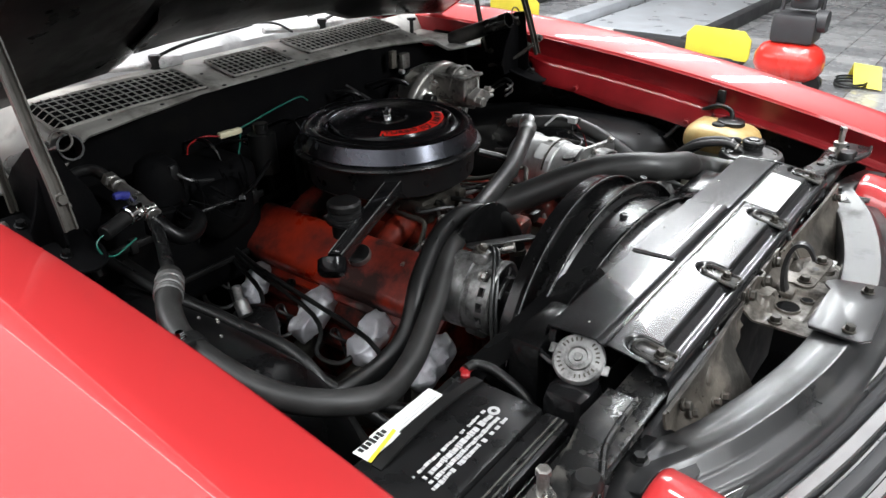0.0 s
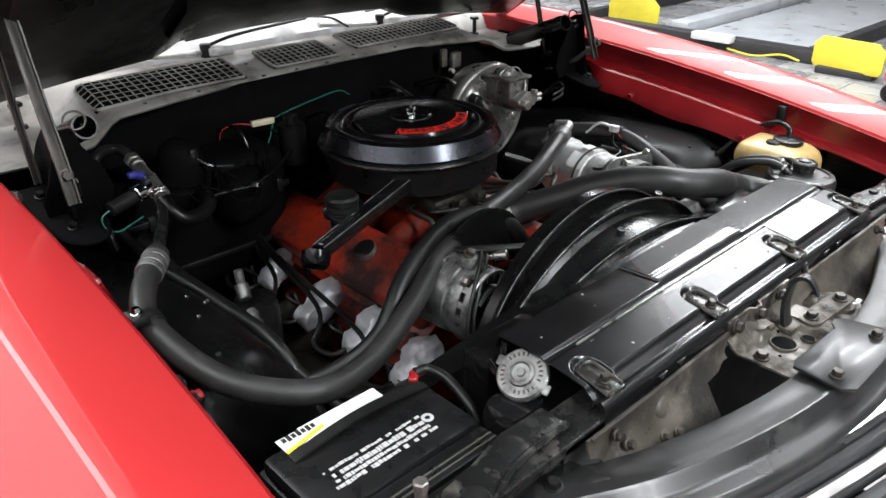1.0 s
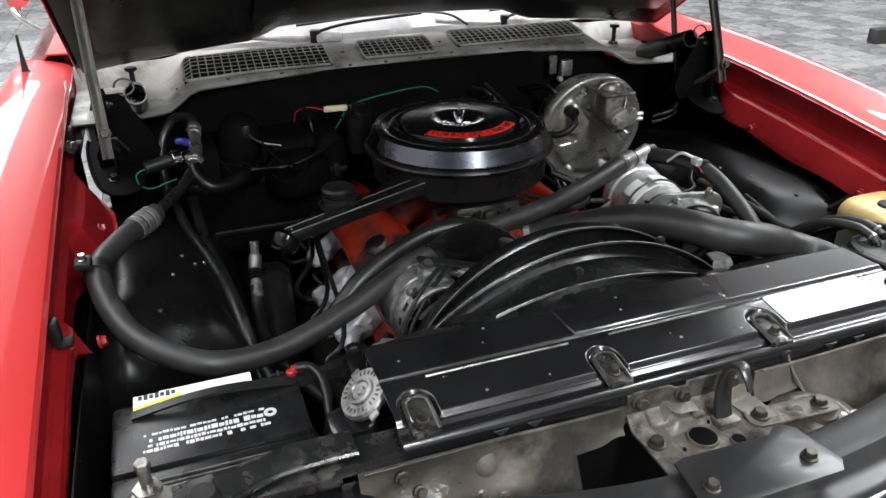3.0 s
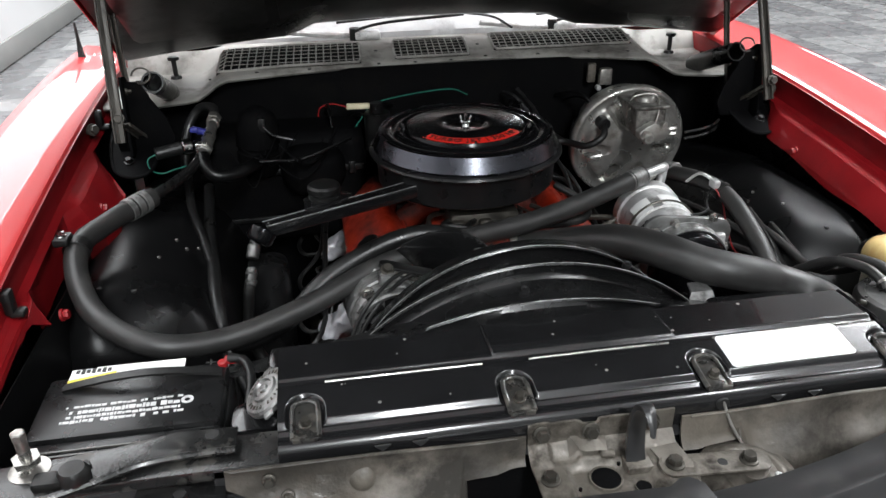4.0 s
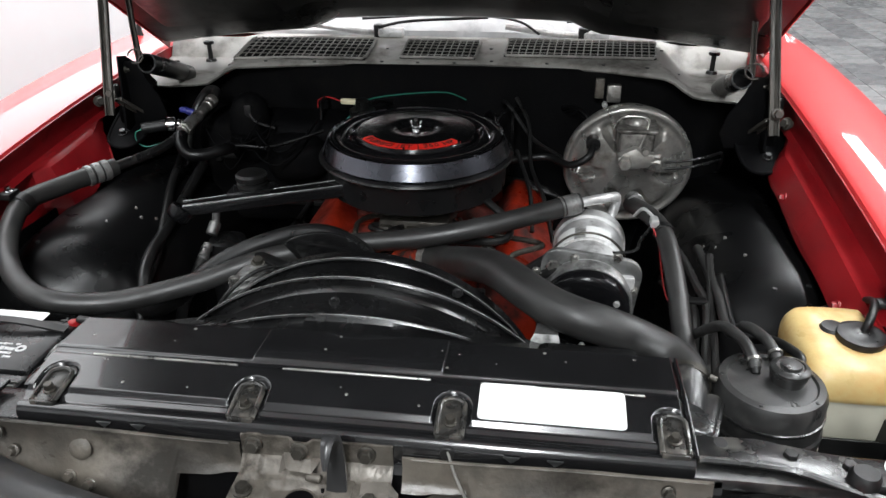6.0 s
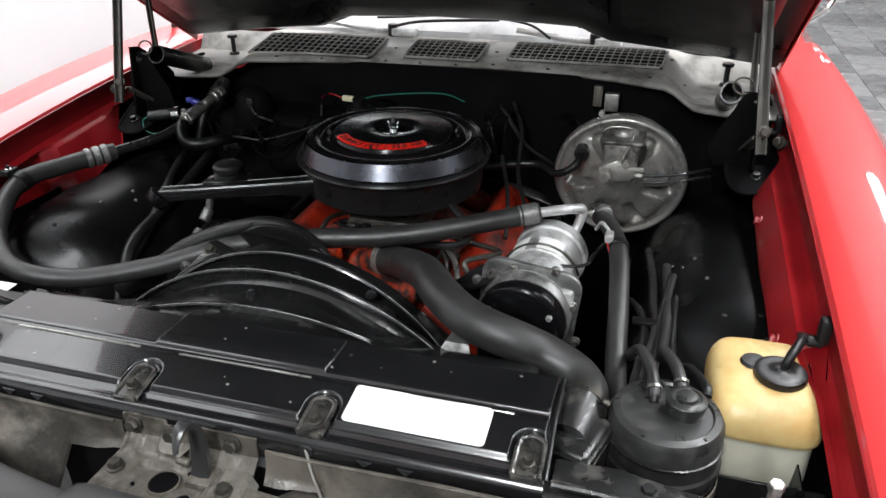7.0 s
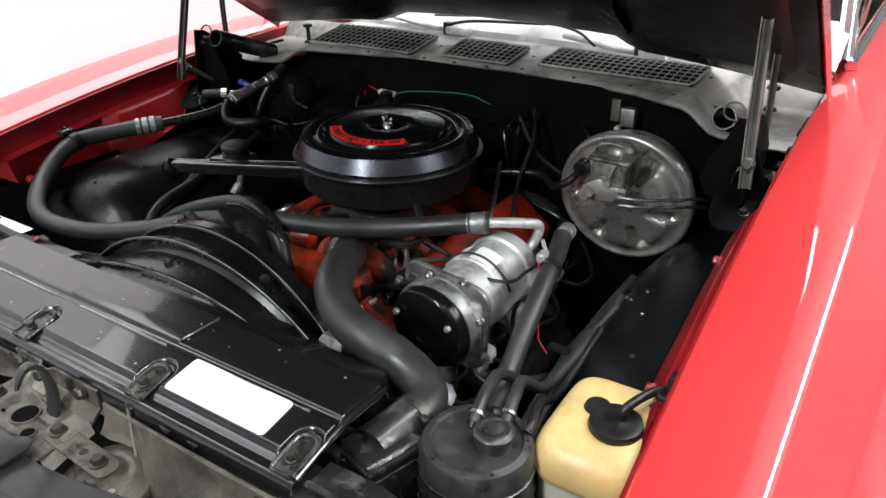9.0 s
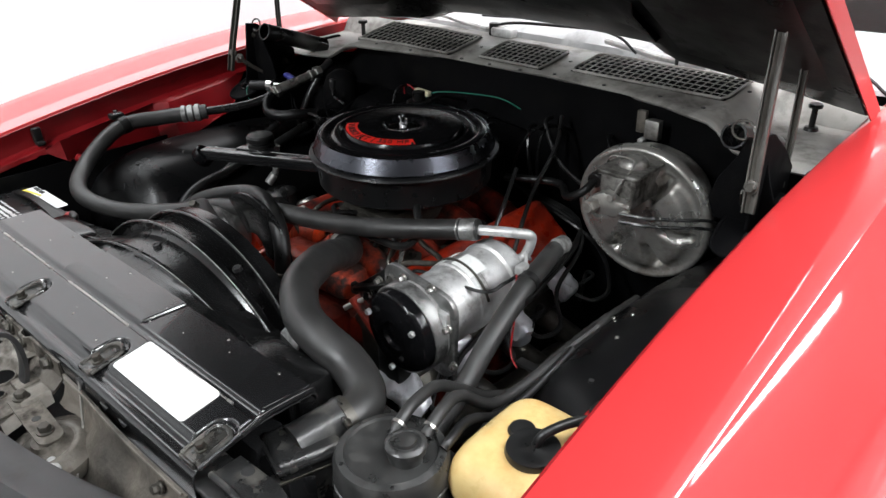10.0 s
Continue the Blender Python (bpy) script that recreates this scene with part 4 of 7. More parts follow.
part("terminal", merge(box((0.188, -0.098, 0.815), (0.022, 0.008, 0.004), 0.001), cyl((0.178, -0.097, 0.806), (0.178, -0.097, 0.818), 0.005, 10)), ALU, horn)
solo("horn_wire", tube([(0.138, -0.032, 0.872), (0.15, -0.042, 0.84), (0.175, -0.06, 0.80), (0.195, -0.078, 0.792), (0.205, -0.082, 0.802), (0.21, -0.09, 0.78)], 0.0017, 8, 8), ZINC, "thin bare release wire hanging from the radiator panel", "wire")

# grille and headlight caps
grille = thing("front_grille", "bright-trimmed black front grille", "grille", (0, -0.25, 0.6))
VEE = lambda o, z: [(-0.46, -0.115 - o, z), (-0.37, -0.145 - o, z), (-0.2, -0.19 - o, z), (0, -0.222 - o, z), (0.2, -0.19 - o, z), (0.37, -0.145 - o, z), (0.46, -0.115 - o, z)]


def strip(o, z, w, h, mat, label=""):
    line = spline(VEE(o, z), 4)
    rows = [[p + Vector((0, q[0], q[1])) for q in ((w / 2, -h), (w / 2, -0.002), (w / 2 - 0.002, 0), (-w / 2 + 0.002, 0), (-w / 2, -0.002), (-w / 2, -h))] for p in line]
    return part("grille_strip", sheet(rows, 0.0015), mat, grille, label)


strip(0.0, 0.822, 0.012, 0.02, CHROME, "bright chrome trim strip")
strip(0.012, 0.806, 0.012, 0.03, LIFTBLACK)
strip(0.03, 0.79, 0.020, 0.02, CHROME)
strip(0.052, 0.772, 0.018, 0.03, LIFTBLACK)
strip(0.075, 0.755, 0.014, 0.03, CHROME)
strip(-0.022, 0.815, 0.03, 0.02, BEDLINER, "pale grey filler strip")
strip(0.10, 0.735, 0.025, 0.04, RED, "red filler strip")
for k in range(5):
    strip(0.04 + 0.012 * k, 0.72 - 0.05 * k, 0.01, 0.02, LIFTBLACK)
for s in (-1, 1):
    rows = []
    for i in range(15):
        a = math.pi * i / 14
        rows.append([(s * (0.497 + 0.060 * math.cos(a)), -0.070 - 0.11 * v, 0.80 + (0.068 - 0.03 * v * v) * math.sin(a) ** 0.7 - (0.010 if v < 0.03 else 0.003 if v < 0.08 else 0)) for v in (0.0, 0.03, 0.08, 0.15, 0.3, 0.6, 1.0)])
    cap = solo("headlight_cap", sheet(rows, 0.004), RED, "glossy red painted headlight surround cap", "headlight surround", group="headlight surrounds")

# ---- radiator, its top panel and the fan shroud ----
radiator = thing("radiator", "black radiator with a glossy stamped top panel", "radiator", (0, 0.07, 0.35))
part("core", merge(box((0.01, 0.075, 0.60), (0.74, 0.05, 0.50), 0.006), box((-0.38, 0.075, 0.62), (0.07, 0.062, 0.46), 0.02), box((0.40, 0.085, 0.62), (0.075, 0.075, 0.46), 0.025)), GLOSS, radiator)


def top_z(y):
    return 0.884 + 0.145 * y if y < 0.062 else 0.893 - 0.05 * (y - 0.062)


# the panel, stamped with three raised fields, a channel behind them and four clamp pockets
CLAMPS = (-0.323, -0.091, 0.138, 0.371)


def panel_z(x, y):
    z = top_z(y)
    if y < -0.008:
        return z
    pocket = min(math.hypot(x - c, max(y - 0.016, 0)) for c in CLAMPS)
    field = smooth01(0.0175, 0.0225, pocket) * (1 - smooth01(0.381, 0.386, x))
    z += 0.0062 * field * smooth01(-0.0065, 0.0005, y) * (1 - smooth01(0.050, 0.0535, y) * (1 - smooth01(0.0605, 0.064, y)) * 0.55)
    if y > 0.064:
        z += 0.0035 * smooth01(-0.106, -0.104, x) * (1 - smooth01(0.119, 0.121, x))
    return z


rows = []
PANEL_X = sorted({round(-0.352 + 0.742 * i / 120, 5) for i in range(121)} | {round(c + 0.0008 * k, 5) for c in CLAMPS for k in range(-30, 31) if -0.352 < c + 0.0008 * k < 0.39})
for x in PANEL_X:
    row = [(x, -0.030, top_z(-0.03) - 0.036), (x, -0.031, top_z(-0.031) - 0.010), (x, -0.029, top_z(-0.029) - 0.003), (x, -0.0245, top_z(-0.024)), (x, -0.020, top_z(-0.02)), (x, -0.017, top_z(-0.017) - 0.0028), (x, -0.011, top_z(-0.011) - 0.0028), (x, -0.0085, top_z(-0.0085))]
    for y in (-0.0065, -0.0048, -0.003, -0.0012, 0.0005, 0.003, 0.006, 0.009, 0.012, 0.015, 0.018, 0.021, 0.024, 0.026, 0.028, 0.030, 0.032, 0.0335, 0.035, 0.0365, 0.038, 0.040, 0.042, 0.045, 0.049, 0.0505, 0.052, 0.0535, 0.057, 0.0605, 0.0622, 0.064, 0.068, 0.09, 0.115, 0.13):
        row.append((x, y, panel_z(x, y)))
    row.append((x, 0.134, top_z(0.134) - 0.004))
    row.append((x, 0.1345, top_z(0.134) - 0.012))
    rows.append(row)
panel = part("top_panel", sheet(rows, 0.002), GLOSS, radiator, "glossy black stamped radiator top panel", angle=55)
for cx in CLAMPS:
    lug = part("clamp", merge(
        tube([(cx - 0.0135, -0.021, 0.8835), (cx - 0.0135, 0.016, 0.8905), (cx - 0.0095, 0.0245, 0.892), (cx, 0.0275, 0.8925), (cx + 0.0095, 0.0245, 0.892), (cx + 0.0135, 0.016, 0.8905), (cx + 0.0135, -0.021, 0.8835)], 0.0030, 8, 4),
        slab(rounded(-0.013, -0.024, 0.013, 0.026, 0.010), 0.004, pose(cx, 0.001, 0.8835, 8), 0.001), box((cx, -0.023, 0.8785), (0.028, 0.004, 0.014), 0.0015)), CLAMP, panel, "worn black radiator clamp")
    part("bolt", bolt((cx, -0.005, 0.8872), (0, -0.14, 1), 0.0056), BOLT, lug)
# folded right end of the panel
part("end_fold", merge(tube([(0.388, 0.132, 0.892), (0.388, 0.070, 0.896), (0.389, 0.040, 0.893), (0.391, -0.022, 0.883)], 0.0028, 8, 6), tube([(0.381, 0.132, 0.893), (0.3805, 0.068, 0.8975)], 0.0022, 8, 3)), GLOSS, panel)
for x0, x1 in ((-0.30, -0.12), (-0.065, 0.108), (0.165, 0.345)):
    # steel tubes put the ridges' bright reflection into the colour
    part("ridge", tube([(x0, 0.0525, 0.8972), ((x0 + x1) / 2, 0.0525, 0.8976), (x1, 0.0525, 0.8972)], 0.0016, 8, 6), STEEL, panel, "worn ridge, its bright reflection put in as steel")
# black disc where the panel's hole lies in shade
part("hole", cyl((0.138, -0.0335, 0.868), (0.138, -0.0300, 0.868), 0.008, 16, 0.0004), BLACKINK, panel)
chips = random.Random(21)
for x, y in [(chips.uniform(-0.33, 0.37), chips.choice((0.012, 0.02, 0.03, 0.045, 0.068, 0.075, 0.09, 0.105, 0.12))) for k in range(22)]:
    part("chip", cyl((x, y, panel_z(x, y) - 0.0005), (x, y, panel_z(x, y) + 0.0005), chips.choice((0.0008, 0.0011, 0.0016, 0.0021)), 7, 0.0001), ZINC, panel)
st = math.atan(0.145)
part("sticker", slab(rounded(-0.079, -0.0265, 0.079, 0.0265, 0.006), 0.0008, Matrix.Translation((0.2445, 0.0265, top_z(0.0265) + 0.0066)) @ Matrix.Rotation(st, 4, "X"), 0), WHITE, panel, "blank white paper sticker")
# filler neck and cap
CAPAX = Vector((-0.6, -0.1, 0.79)).normalized()
CAPTOP = Vector((-0.362, 0.079, 0.868))
neck = part("filler_neck", merge(cyl((-0.34, 0.082, 0.835), CAPTOP + CAPAX * 0.001, 0.026), tube([(-0.372, 0.10, 0.855), (-0.365, 0.13, 0.86), (-0.33, 0.15, 0.85)], 0.005, 8, 6)), GLOSS, radiator)
cap = part("cap", merge(lathe([(0.0, 0.0), (0.0305, 0.0), (0.0325, 0.002), (0.0325, 0.007), (0.030, 0.010), (0.0175, 0.0115), (0.0165, 0.015), (0.0125, 0.016), (0.011, 0.013), (0.006, 0.013), (0.005, 0.016), (0, 0.0165)], CAPTOP, CAPTOP + CAPAX, 48),
                        box((0, 0, 0), (0.009, 0.013, 0.004), 0.002, frame_to(CAPTOP, CAPTOP + CAPAX) @ Matrix.Translation((0.0345, -0.006, 0.005))), box((0, 0, 0), (0.009, 0.013, 0.004), 0.002, frame_to(CAPTOP, CAPTOP + CAPAX) @ Matrix.Translation((-0.0345, 0.006, 0.005)))), DULLALU, neck, "dull pressed metal radiator cap")
for k in range(26):
    if k % 13 in (5, 6, 12):
        continue
    a = 2 * math.pi * k / 26
    part("mark", box((0, 0, 0), (0.0022, 0.0048, 0.0008), 0, frame_to(CAPTOP, CAPTOP + CAPAX) @ Matrix.Translation((0.0238 * math.cos(a), 0.0238 * math.sin(a), 0.0112)) @ Matrix.Rotation(a + 1.57, 4, "Z")), BOLT, cap)
# outlet neck for the upper hose
turned = Matrix.Rotation(radians(-17), 4, "Z")
outlet = part("outlet", merge(box((0.405, 0.095, 0.813), (0.068, 0.078, 0.084), 0.009, turned, 3), box((0.405, 0.095, 0.846), (0.074, 0.084, 0.008), 0.003, turned), cyl((0.418, 0.048, 0.835), (0.424, 0.032, 0.837), 0.0065, 14),
                              lathe([(0.0, -0.03), (0.0275, -0.03), (0.0275, 0.03), (0.0290, 0.032), (0.0290, 0.036), (0.0265, 0.038), (0.0, 0.038)], (0.404, 0.118, 0.842), (0.411, 0.160, 0.846), 32)), WORNBLACK, radiator, "chipped black radiator side tank")
part("seam", box((0.405, 0.095, 0.832), (0.071, 0.081, 0.003), 0.001, turned), BOLT, outlet, "bare metal seam")

part("side_bracket", sheet([[(0.205, 0.195, 0.83), (0.222, 0.212, 0.862), (0.226, 0.235, 0.864)], [(0.262, 0.195, 0.83), (0.254, 0.212, 0.862), (0.252, 0.235, 0.864)]], 0.003), DULLALU, radiator, "small bare metal bracket")

shroud = thing("fan_shroud", "black stepped plastic fan shroud behind the radiator", "fan shroud", (0, 0.2, 0.4))
# three forward-facing risers with sloping treads between; each row is (y, height of its top, radius)
RISERS = (((0.1495, 0.8925, 1.198), (0.1525, 0.9098, 0.5388)), ((0.197, 0.9168, 0.3421), (0.194, 0.9415, 0.3463)), ((0.2395, 0.9315, 0.2664), (0.2365, 0.9465, 0.2697)))
STEP = [(0.108, 0.880, 1.40), (0.125, 0.8865, 1.30)]
for foot, lip in RISERS:
    STEP += [(foot[0] - 0.004, foot[1] - 0.0008, foot[2]), foot, (foot[0] + 0.007, foot[1] + 0.25 * (lip[1] - foot[1]), foot[2] + 0.25 * (lip[2] - foot[2])), (lip[0] + 0.0085, lip[1] - 0.005, lip[2] - 0.005), (lip[0] - 0.0012, lip[1] - 0.002, lip[2] - 0.002), lip, (lip[0] + 0.002, lip[1] + 0.0002, lip[2]), (lip[0] + 0.005, lip[1] - 0.0022, lip[2] - 0.0022)]
STEP += [(0.265, 0.9425, 0.2655), (0.272, 0.925, 0.25)]


def arc_z(x, top, r):
    return top - r + math.sqrt(max(r * r - x * x, 0))


rows = []
for i, (y, top, r) in enumerate(STEP):
    row = []
    for k in range(81):
        half = math.asin(0.262 / r) if r > 0.262 else radians(100)
        a = -half + 2 * half * k / 80
        x, z = r * math.sin(a), top - r + r * math.cos(a)
        if 5 < i < 10:
            z = max(z, arc_z(x, 0.8917, 1.198) + 0.0004)
        row.append((-0.014 + x, y, z))
    rows.append(row)
for k, (foot, (y, z, r)) in enumerate(RISERS):
    half = math.asin(0.187 / r) if k == 0 else math.asin(0.262 / r) if r > 0.262 else radians(98)
    # each worn lip's bright line is put in as a pale metal tube
    part("lip", tube([(-0.014 + (r + 0.0003) * math.sin(a), y + 0.0008, z - r + (r + 0.0003) * math.cos(a)) for a in np.linspace(-half, half, 40)], 0.0007, 6, 1, False), DULLALU, shroud, "worn pale edge of the shroud step")
part("hood_of_shroud", sheet(rows, 0.003), SHROUD, shroud, angle=24)
part("flange", merge(box((-0.31, 0.155, 0.80), (0.12, 0.05, 0.14), 0.012), box((0.29, 0.16, 0.80), (0.13, 0.06, 0.14), 0.012), box((0, 0.125, 0.84), (0.70, 0.012, 0.1), 0.003)), SHROUD, shroud)
for x, y, z in ((-0.036, 0.178, 0.9135), (-0.054, 0.128, 0.886), (0.12, 0.215, 0.915), (-0.17, 0.175, 0.872)):
    part("rivet", lathe([(0, 0.0025), (0.003, 0.0025), (0.0042, 0.004), (0.0058, 0.004), (0.0066, 0.002), (0.007, -0.002)], (x, y, z), (x, y - 0.2, z + 1), 18), PLASTIC, shroud)
for k in range(6):
    mx = 0.128 + 0.007 * k
    part("mark", box((mx, 0.219, 0.9365 - 0.2618 + math.sqrt(0.2618 ** 2 - (mx + 0.014) ** 2)), (0.002, 0.006, 0.0016), 0, Matrix.Rotation(math.asin((mx + 0.014) / 0.2618), 4, "Y")), STEEL, shroud)
# fan and pulley in the dark behind it
fan = thing("engine_fan", "dark engine fan inside the shroud", "fan", (0, 0.24, 0.45))
part("hub", cyl((-0.01, 0.23, 0.68), (-0.01, 0.30, 0.68), 0.07), BLACK, fan)
for k in range(7):
    a = 2 * math.pi * k / 7 + 0.3
    part("blade", box((0, 0, 0), (0.16, 0.008, 0.06), 0.003, Matrix.Translation((-0.01 + 0.14 * math.cos(a), 0.245, 0.68 + 0.14 * math.sin(a))) @ Matrix.Rotation(-a, 4, "Y") @ Matrix.Rotation(0.5, 4, "X")), BLACK, fan)

# ---- engine ----
engine = thing("engine", "orange-painted big V8 engine with oily grime and painted-in shade", "engine", (0, 0.65, 0.2))
block = part("block", merge(box((0, 0.66, 0.58), (0.30, 0.50, 0.32), 0.02), box((0, 0.43, 0.60), (0.22, 0.08, 0.26), 0.03), box((0, 0.66, 0.33), (0.26, 0.48, 0.18), 0.03)), ORANGE_SHADED, engine)
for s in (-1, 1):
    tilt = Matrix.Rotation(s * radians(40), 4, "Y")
    head = part("cylinder_head", merge(box((s * 0.165, 0.65, 0.675), (0.15, 0.47, 0.10), 0.01, tilt), box((s * 0.205, 0.65, 0.62), (0.09, 0.45, 0.07), 0.015, tilt)), ORANGE_SHADED if s < 0 else BOLT, engine, "dark oily cylinder head")
    cover = part("valve_cover", merge(box((s * 0.192, 0.65, 0.755), (0.115, 0.47, 0.07), 0.02, tilt, 4), box((s * 0.180, 0.65, 0.735), (0.135, 0.49, 0.012), 0.003, tilt)), COVER, engine, "orange stamped valve cover")
    for y in (0.43, 0.53, 0.75, 0.86):
        part("bolt", bolt((s * 0.238, y, 0.695), (s * 0.6, 0, 0.8), 0.0075), BLACK, cover)
        part("clip", box((s * 0.125, y, 0.785), (0.03, 0.012, 0.02), 0.003), BLACK, cover)
    if s < 0:
        cap = part("oil_cap", lathe([(0, 0), (0.0195, 0), (0.022, 0.003), (0.022, 0.010), (0.0205, 0.013)], (-0.207, 0.59, 0.786), (-0.36, 0.575, 1.08), 36), STEEL, cover, "worn metal oil filler cap")
        part("cap_top", lathe([(0.0206, 0.0125), (0.018, 0.0145), (0.010, 0.0155), (0, 0.0155)], (-0.207, 0.59, 0.786), (-0.36, 0.575, 1.08), 36), BLACK, cap)
    manifold = part("exhaust_manifold", merge(tube([(s * 0.28, 0.42, 0.58), (s * 0.30, 0.5, 0.55), (s * 0.305, 0.65, 0.54), (s * 0.30, 0.82, 0.52), (s * 0.28, 0.90, 0.43)], 0.032, 12, 6),
                                              *[tube([(s * 0.22, y, 0.60), (s * 0.26, y, 0.58), (s * 0.30, y + 0.02, 0.55)], 0.024, 10, 4) for y in (0.44, 0.56, 0.70, 0.82)]), BOLT, engine, "dark cast exhaust manifold")
    # spark plug heat sleeves with leads
    for y, g in ((0.395, 1.0), (0.525, 1.0), (0.665, 1.05), (0.83, 0.85)):
        sl = bmesh.new()
        rings = []
        axis = frame_to((s * 0.225, y, 0.70), (s * 0.335, y - 0.01, 0.635))
        for h in np.linspace(0, 0.097, 22):
            w = float(np.interp(h, (0.0, 0.012, 0.030, 0.048, 0.062, 0.078, 0.092, 0.097), (0.6, 0.9, 1.0, 0.98, 0.86, 0.9, 0.78, 0.5)))
            rings.append([sl.verts.new(axis @ Vector((g * 0.029 * w * math.copysign(abs(math.cos(q)) ** 0.7, math.cos(q)), g * 0.025 * w * math.copysign(abs(math.sin(q)) ** 0.7, math.sin(q)), g * h))) for q in np.linspace(0, 2 * math.pi, 36, endpoint=False)])
        for u, v in zip(rings[:-1], rings[1:]):
            for k in range(36):
                sl.faces.new((u[k], u[(k + 1) % 36], v[(k + 1) % 36], v[k]))
        sl.faces.new(rings[0][::-1])
        sl.faces.new(rings[-1])
        for vert in sl.verts:
            vert.co += 0.004 * noise.noise_vector(vert.co * 95 + Vector((s * 7, y * 40, 0)))
        boot = part("plug_boot", crumple(sl, 0.008, y * 7 + s), FOIL, engine, "silver heat sleeve over a spark plug", angle=50)
        part("plug_lead", tube([(s * 0.30, y, 0.66), (s * 0.335, y + 0.01, 0.655), (s * 0.345, y + 0.05, 0.665), (s * 0.30, y + 0.1, 0.70), (s * 0.26, 0.9, 0.76), (s * 0.05, 0.93, 0.80)], 0.0045, 8, 6), RUBBER, boot)
        part("plug_lead", tube([(s * 0.29, y + 0.015, 0.665), (s * 0.31, y + 0.045, 0.685), (s * 0.285, y + 0.06, 0.675), (s * 0.30, y + 0.02, 0.635)], 0.0035, 8, 6), RUBBER, boot)
part("valley_pan", box((0, 0.66, 0.770), (0.16, 0.40, 0.05), 0.012), ORANGE_SHADED, engine)
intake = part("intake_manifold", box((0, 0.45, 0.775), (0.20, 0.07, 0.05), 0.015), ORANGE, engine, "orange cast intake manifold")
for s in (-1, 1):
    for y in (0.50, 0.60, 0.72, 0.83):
        # runners behind the first take the shade-darkened copy
        part("runner", tube([(s * 0.05, y, 0.80), (s * 0.10, y, 0.79), (s * 0.16, y + 0.015, 0.74)], 0.026, 12, 5), ORANGE if y < 0.55 else ORANGE_SHADED, intake)
part("thermostat_housing", merge(lathe([(0, 0), (0.035, 0), (0.035, 0.012), (0.027, 0.02), (0.0245, 0.03), (0.0245, 0.07), (0, 0.07)], (-0.008, 0.505, 0.782), (0.022, 0.487, 0.815), 28), bolt((-0.04, 0.515, 0.79)), bolt((0.03, 0.50, 0.79))), ORANGE, engine)
carb = part("carburettor", merge(box((0, 0.66, 0.825), (0.13, 0.20, 0.05), 0.012), cyl((0, 0.66, 0.82), (0, 0.66, 0.87), 0.06), *[box((dx, 0.565, 0.822), (0.025, 0.03, 0.035), 0.005) for dx in (-0.05, 0.0, 0.05)]), BOLT, engine, "dirty metal carburettor")
part("linkage", merge(tube([(-0.20, 0.50, 0.795), (-0.10, 0.51, 0.812), (0.0, 0.53, 0.818), (0.07, 0.56, 0.82)], 0.004, 8, 6), tube([(-0.09, 0.50, 0.80), (-0.092, 0.495, 0.84)], 0.003, 8, 2, False)), STEEL, engine)
part("bright_fitting", merge(bolt((-0.092, 0.492, 0.842), (0, -0.4, 1), 0.008), bolt((0.17, 0.43, 0.795), (0.3, -0.6, 1), 0.010), bolt((0.05, 0.53, 0.80), (0, -0.4, 1), 0.008)), STEEL, engine)
part("fuel_line", tube([(0.12, 0.40, 0.76), (0.17, 0.45, 0.80), (0.14, 0.52, 0.825), (0.06, 0.555, 0.825)], 0.005, 8, 8), ZINC, engine)
part("water_pump", merge(cyl((-0.01, 0.30, 0.68), (-0.01, 0.42, 0.68), 0.06), box((0, 0.40, 0.69), (0.24, 0.05, 0.12), 0.025)), ORANGE_SHADED, engine)
part("distributor", merge(cyl((0.0, 0.91, 0.76), (0, 0.91, 0.86), 0.045), *[cyl((0.03 * math.cos(a), 0.91 + 0.03 * math.sin(a), 0.855), (0.034 * math.cos(a), 0.91 + 0.034 * math.sin(a), 0.885), 0.009, 10) for a in np.linspace(0, 5.5, 8)]), BLACK, engine)
part("pulley", lathe([(0, 0), (0.07, 0), (0.075, 0.004), (0.066, 0.012), (0.075, 0.02), (0.07, 0.024), (0, 0.024)], (-0.01, 0.305, 0.68), (-0.01, 0.2, 0.68), 36), BLACK, engine)
part("belt", tube([(-0.20 + 0.035 * math.cos(a), 0.285, 0.80 + 0.035 * math.sin(a)) for a in (2.6, 1.7, 0.8)] + [(0.06, 0.29, 0.70), (0.05, 0.29, 0.62), (-0.07, 0.29, 0.64), (-0.24, 0.285, 0.78)], 0.006, 6, 6), RUBBER, engine)
part("rear_bracket", slab([(0.106 * math.cos(radians(a)), 0.106 * math.sin(radians(a))) for a in range(-10, 131, 10)] + [(0.03 * math.cos(radians(a)), 0.03 * math.sin(radians(a))) for a in range(130, -11, -20)], 0.006, Matrix(((1, 0, 0, -0.112), (0, 0, 1, 0.392), (0, 1, 0, 0.797), (0, 0, 0, 1))), 0.002), SHROUD, engine, "black alternator bracket plate")

# ---- air cleaner ----
AIR = Vector((-0.012, 0.685, 0.0))
air = thing("air_cleaner", "round black air cleaner with a bright rim and red decal", "air cleaner", (0, 0.668, 0.86))
UP = Vector((0, 0, 1))
AIR0 = Vector((0, 0.668, 0))
part("base", lathe([(0.0, 0.862), (0.085, 0.862), (0.10, 0.868), (0.158, 0.872), (0.166, 0.878), (0.168, 0.918), (0.172, 0.927), (0.1785, 0.9295), (0.1810, 0.933), (0.1795, 0.9365), (0.171, 0.939), (0.0, 0.939)], AIR, AIR + UP, 96), PLASTIC, air)
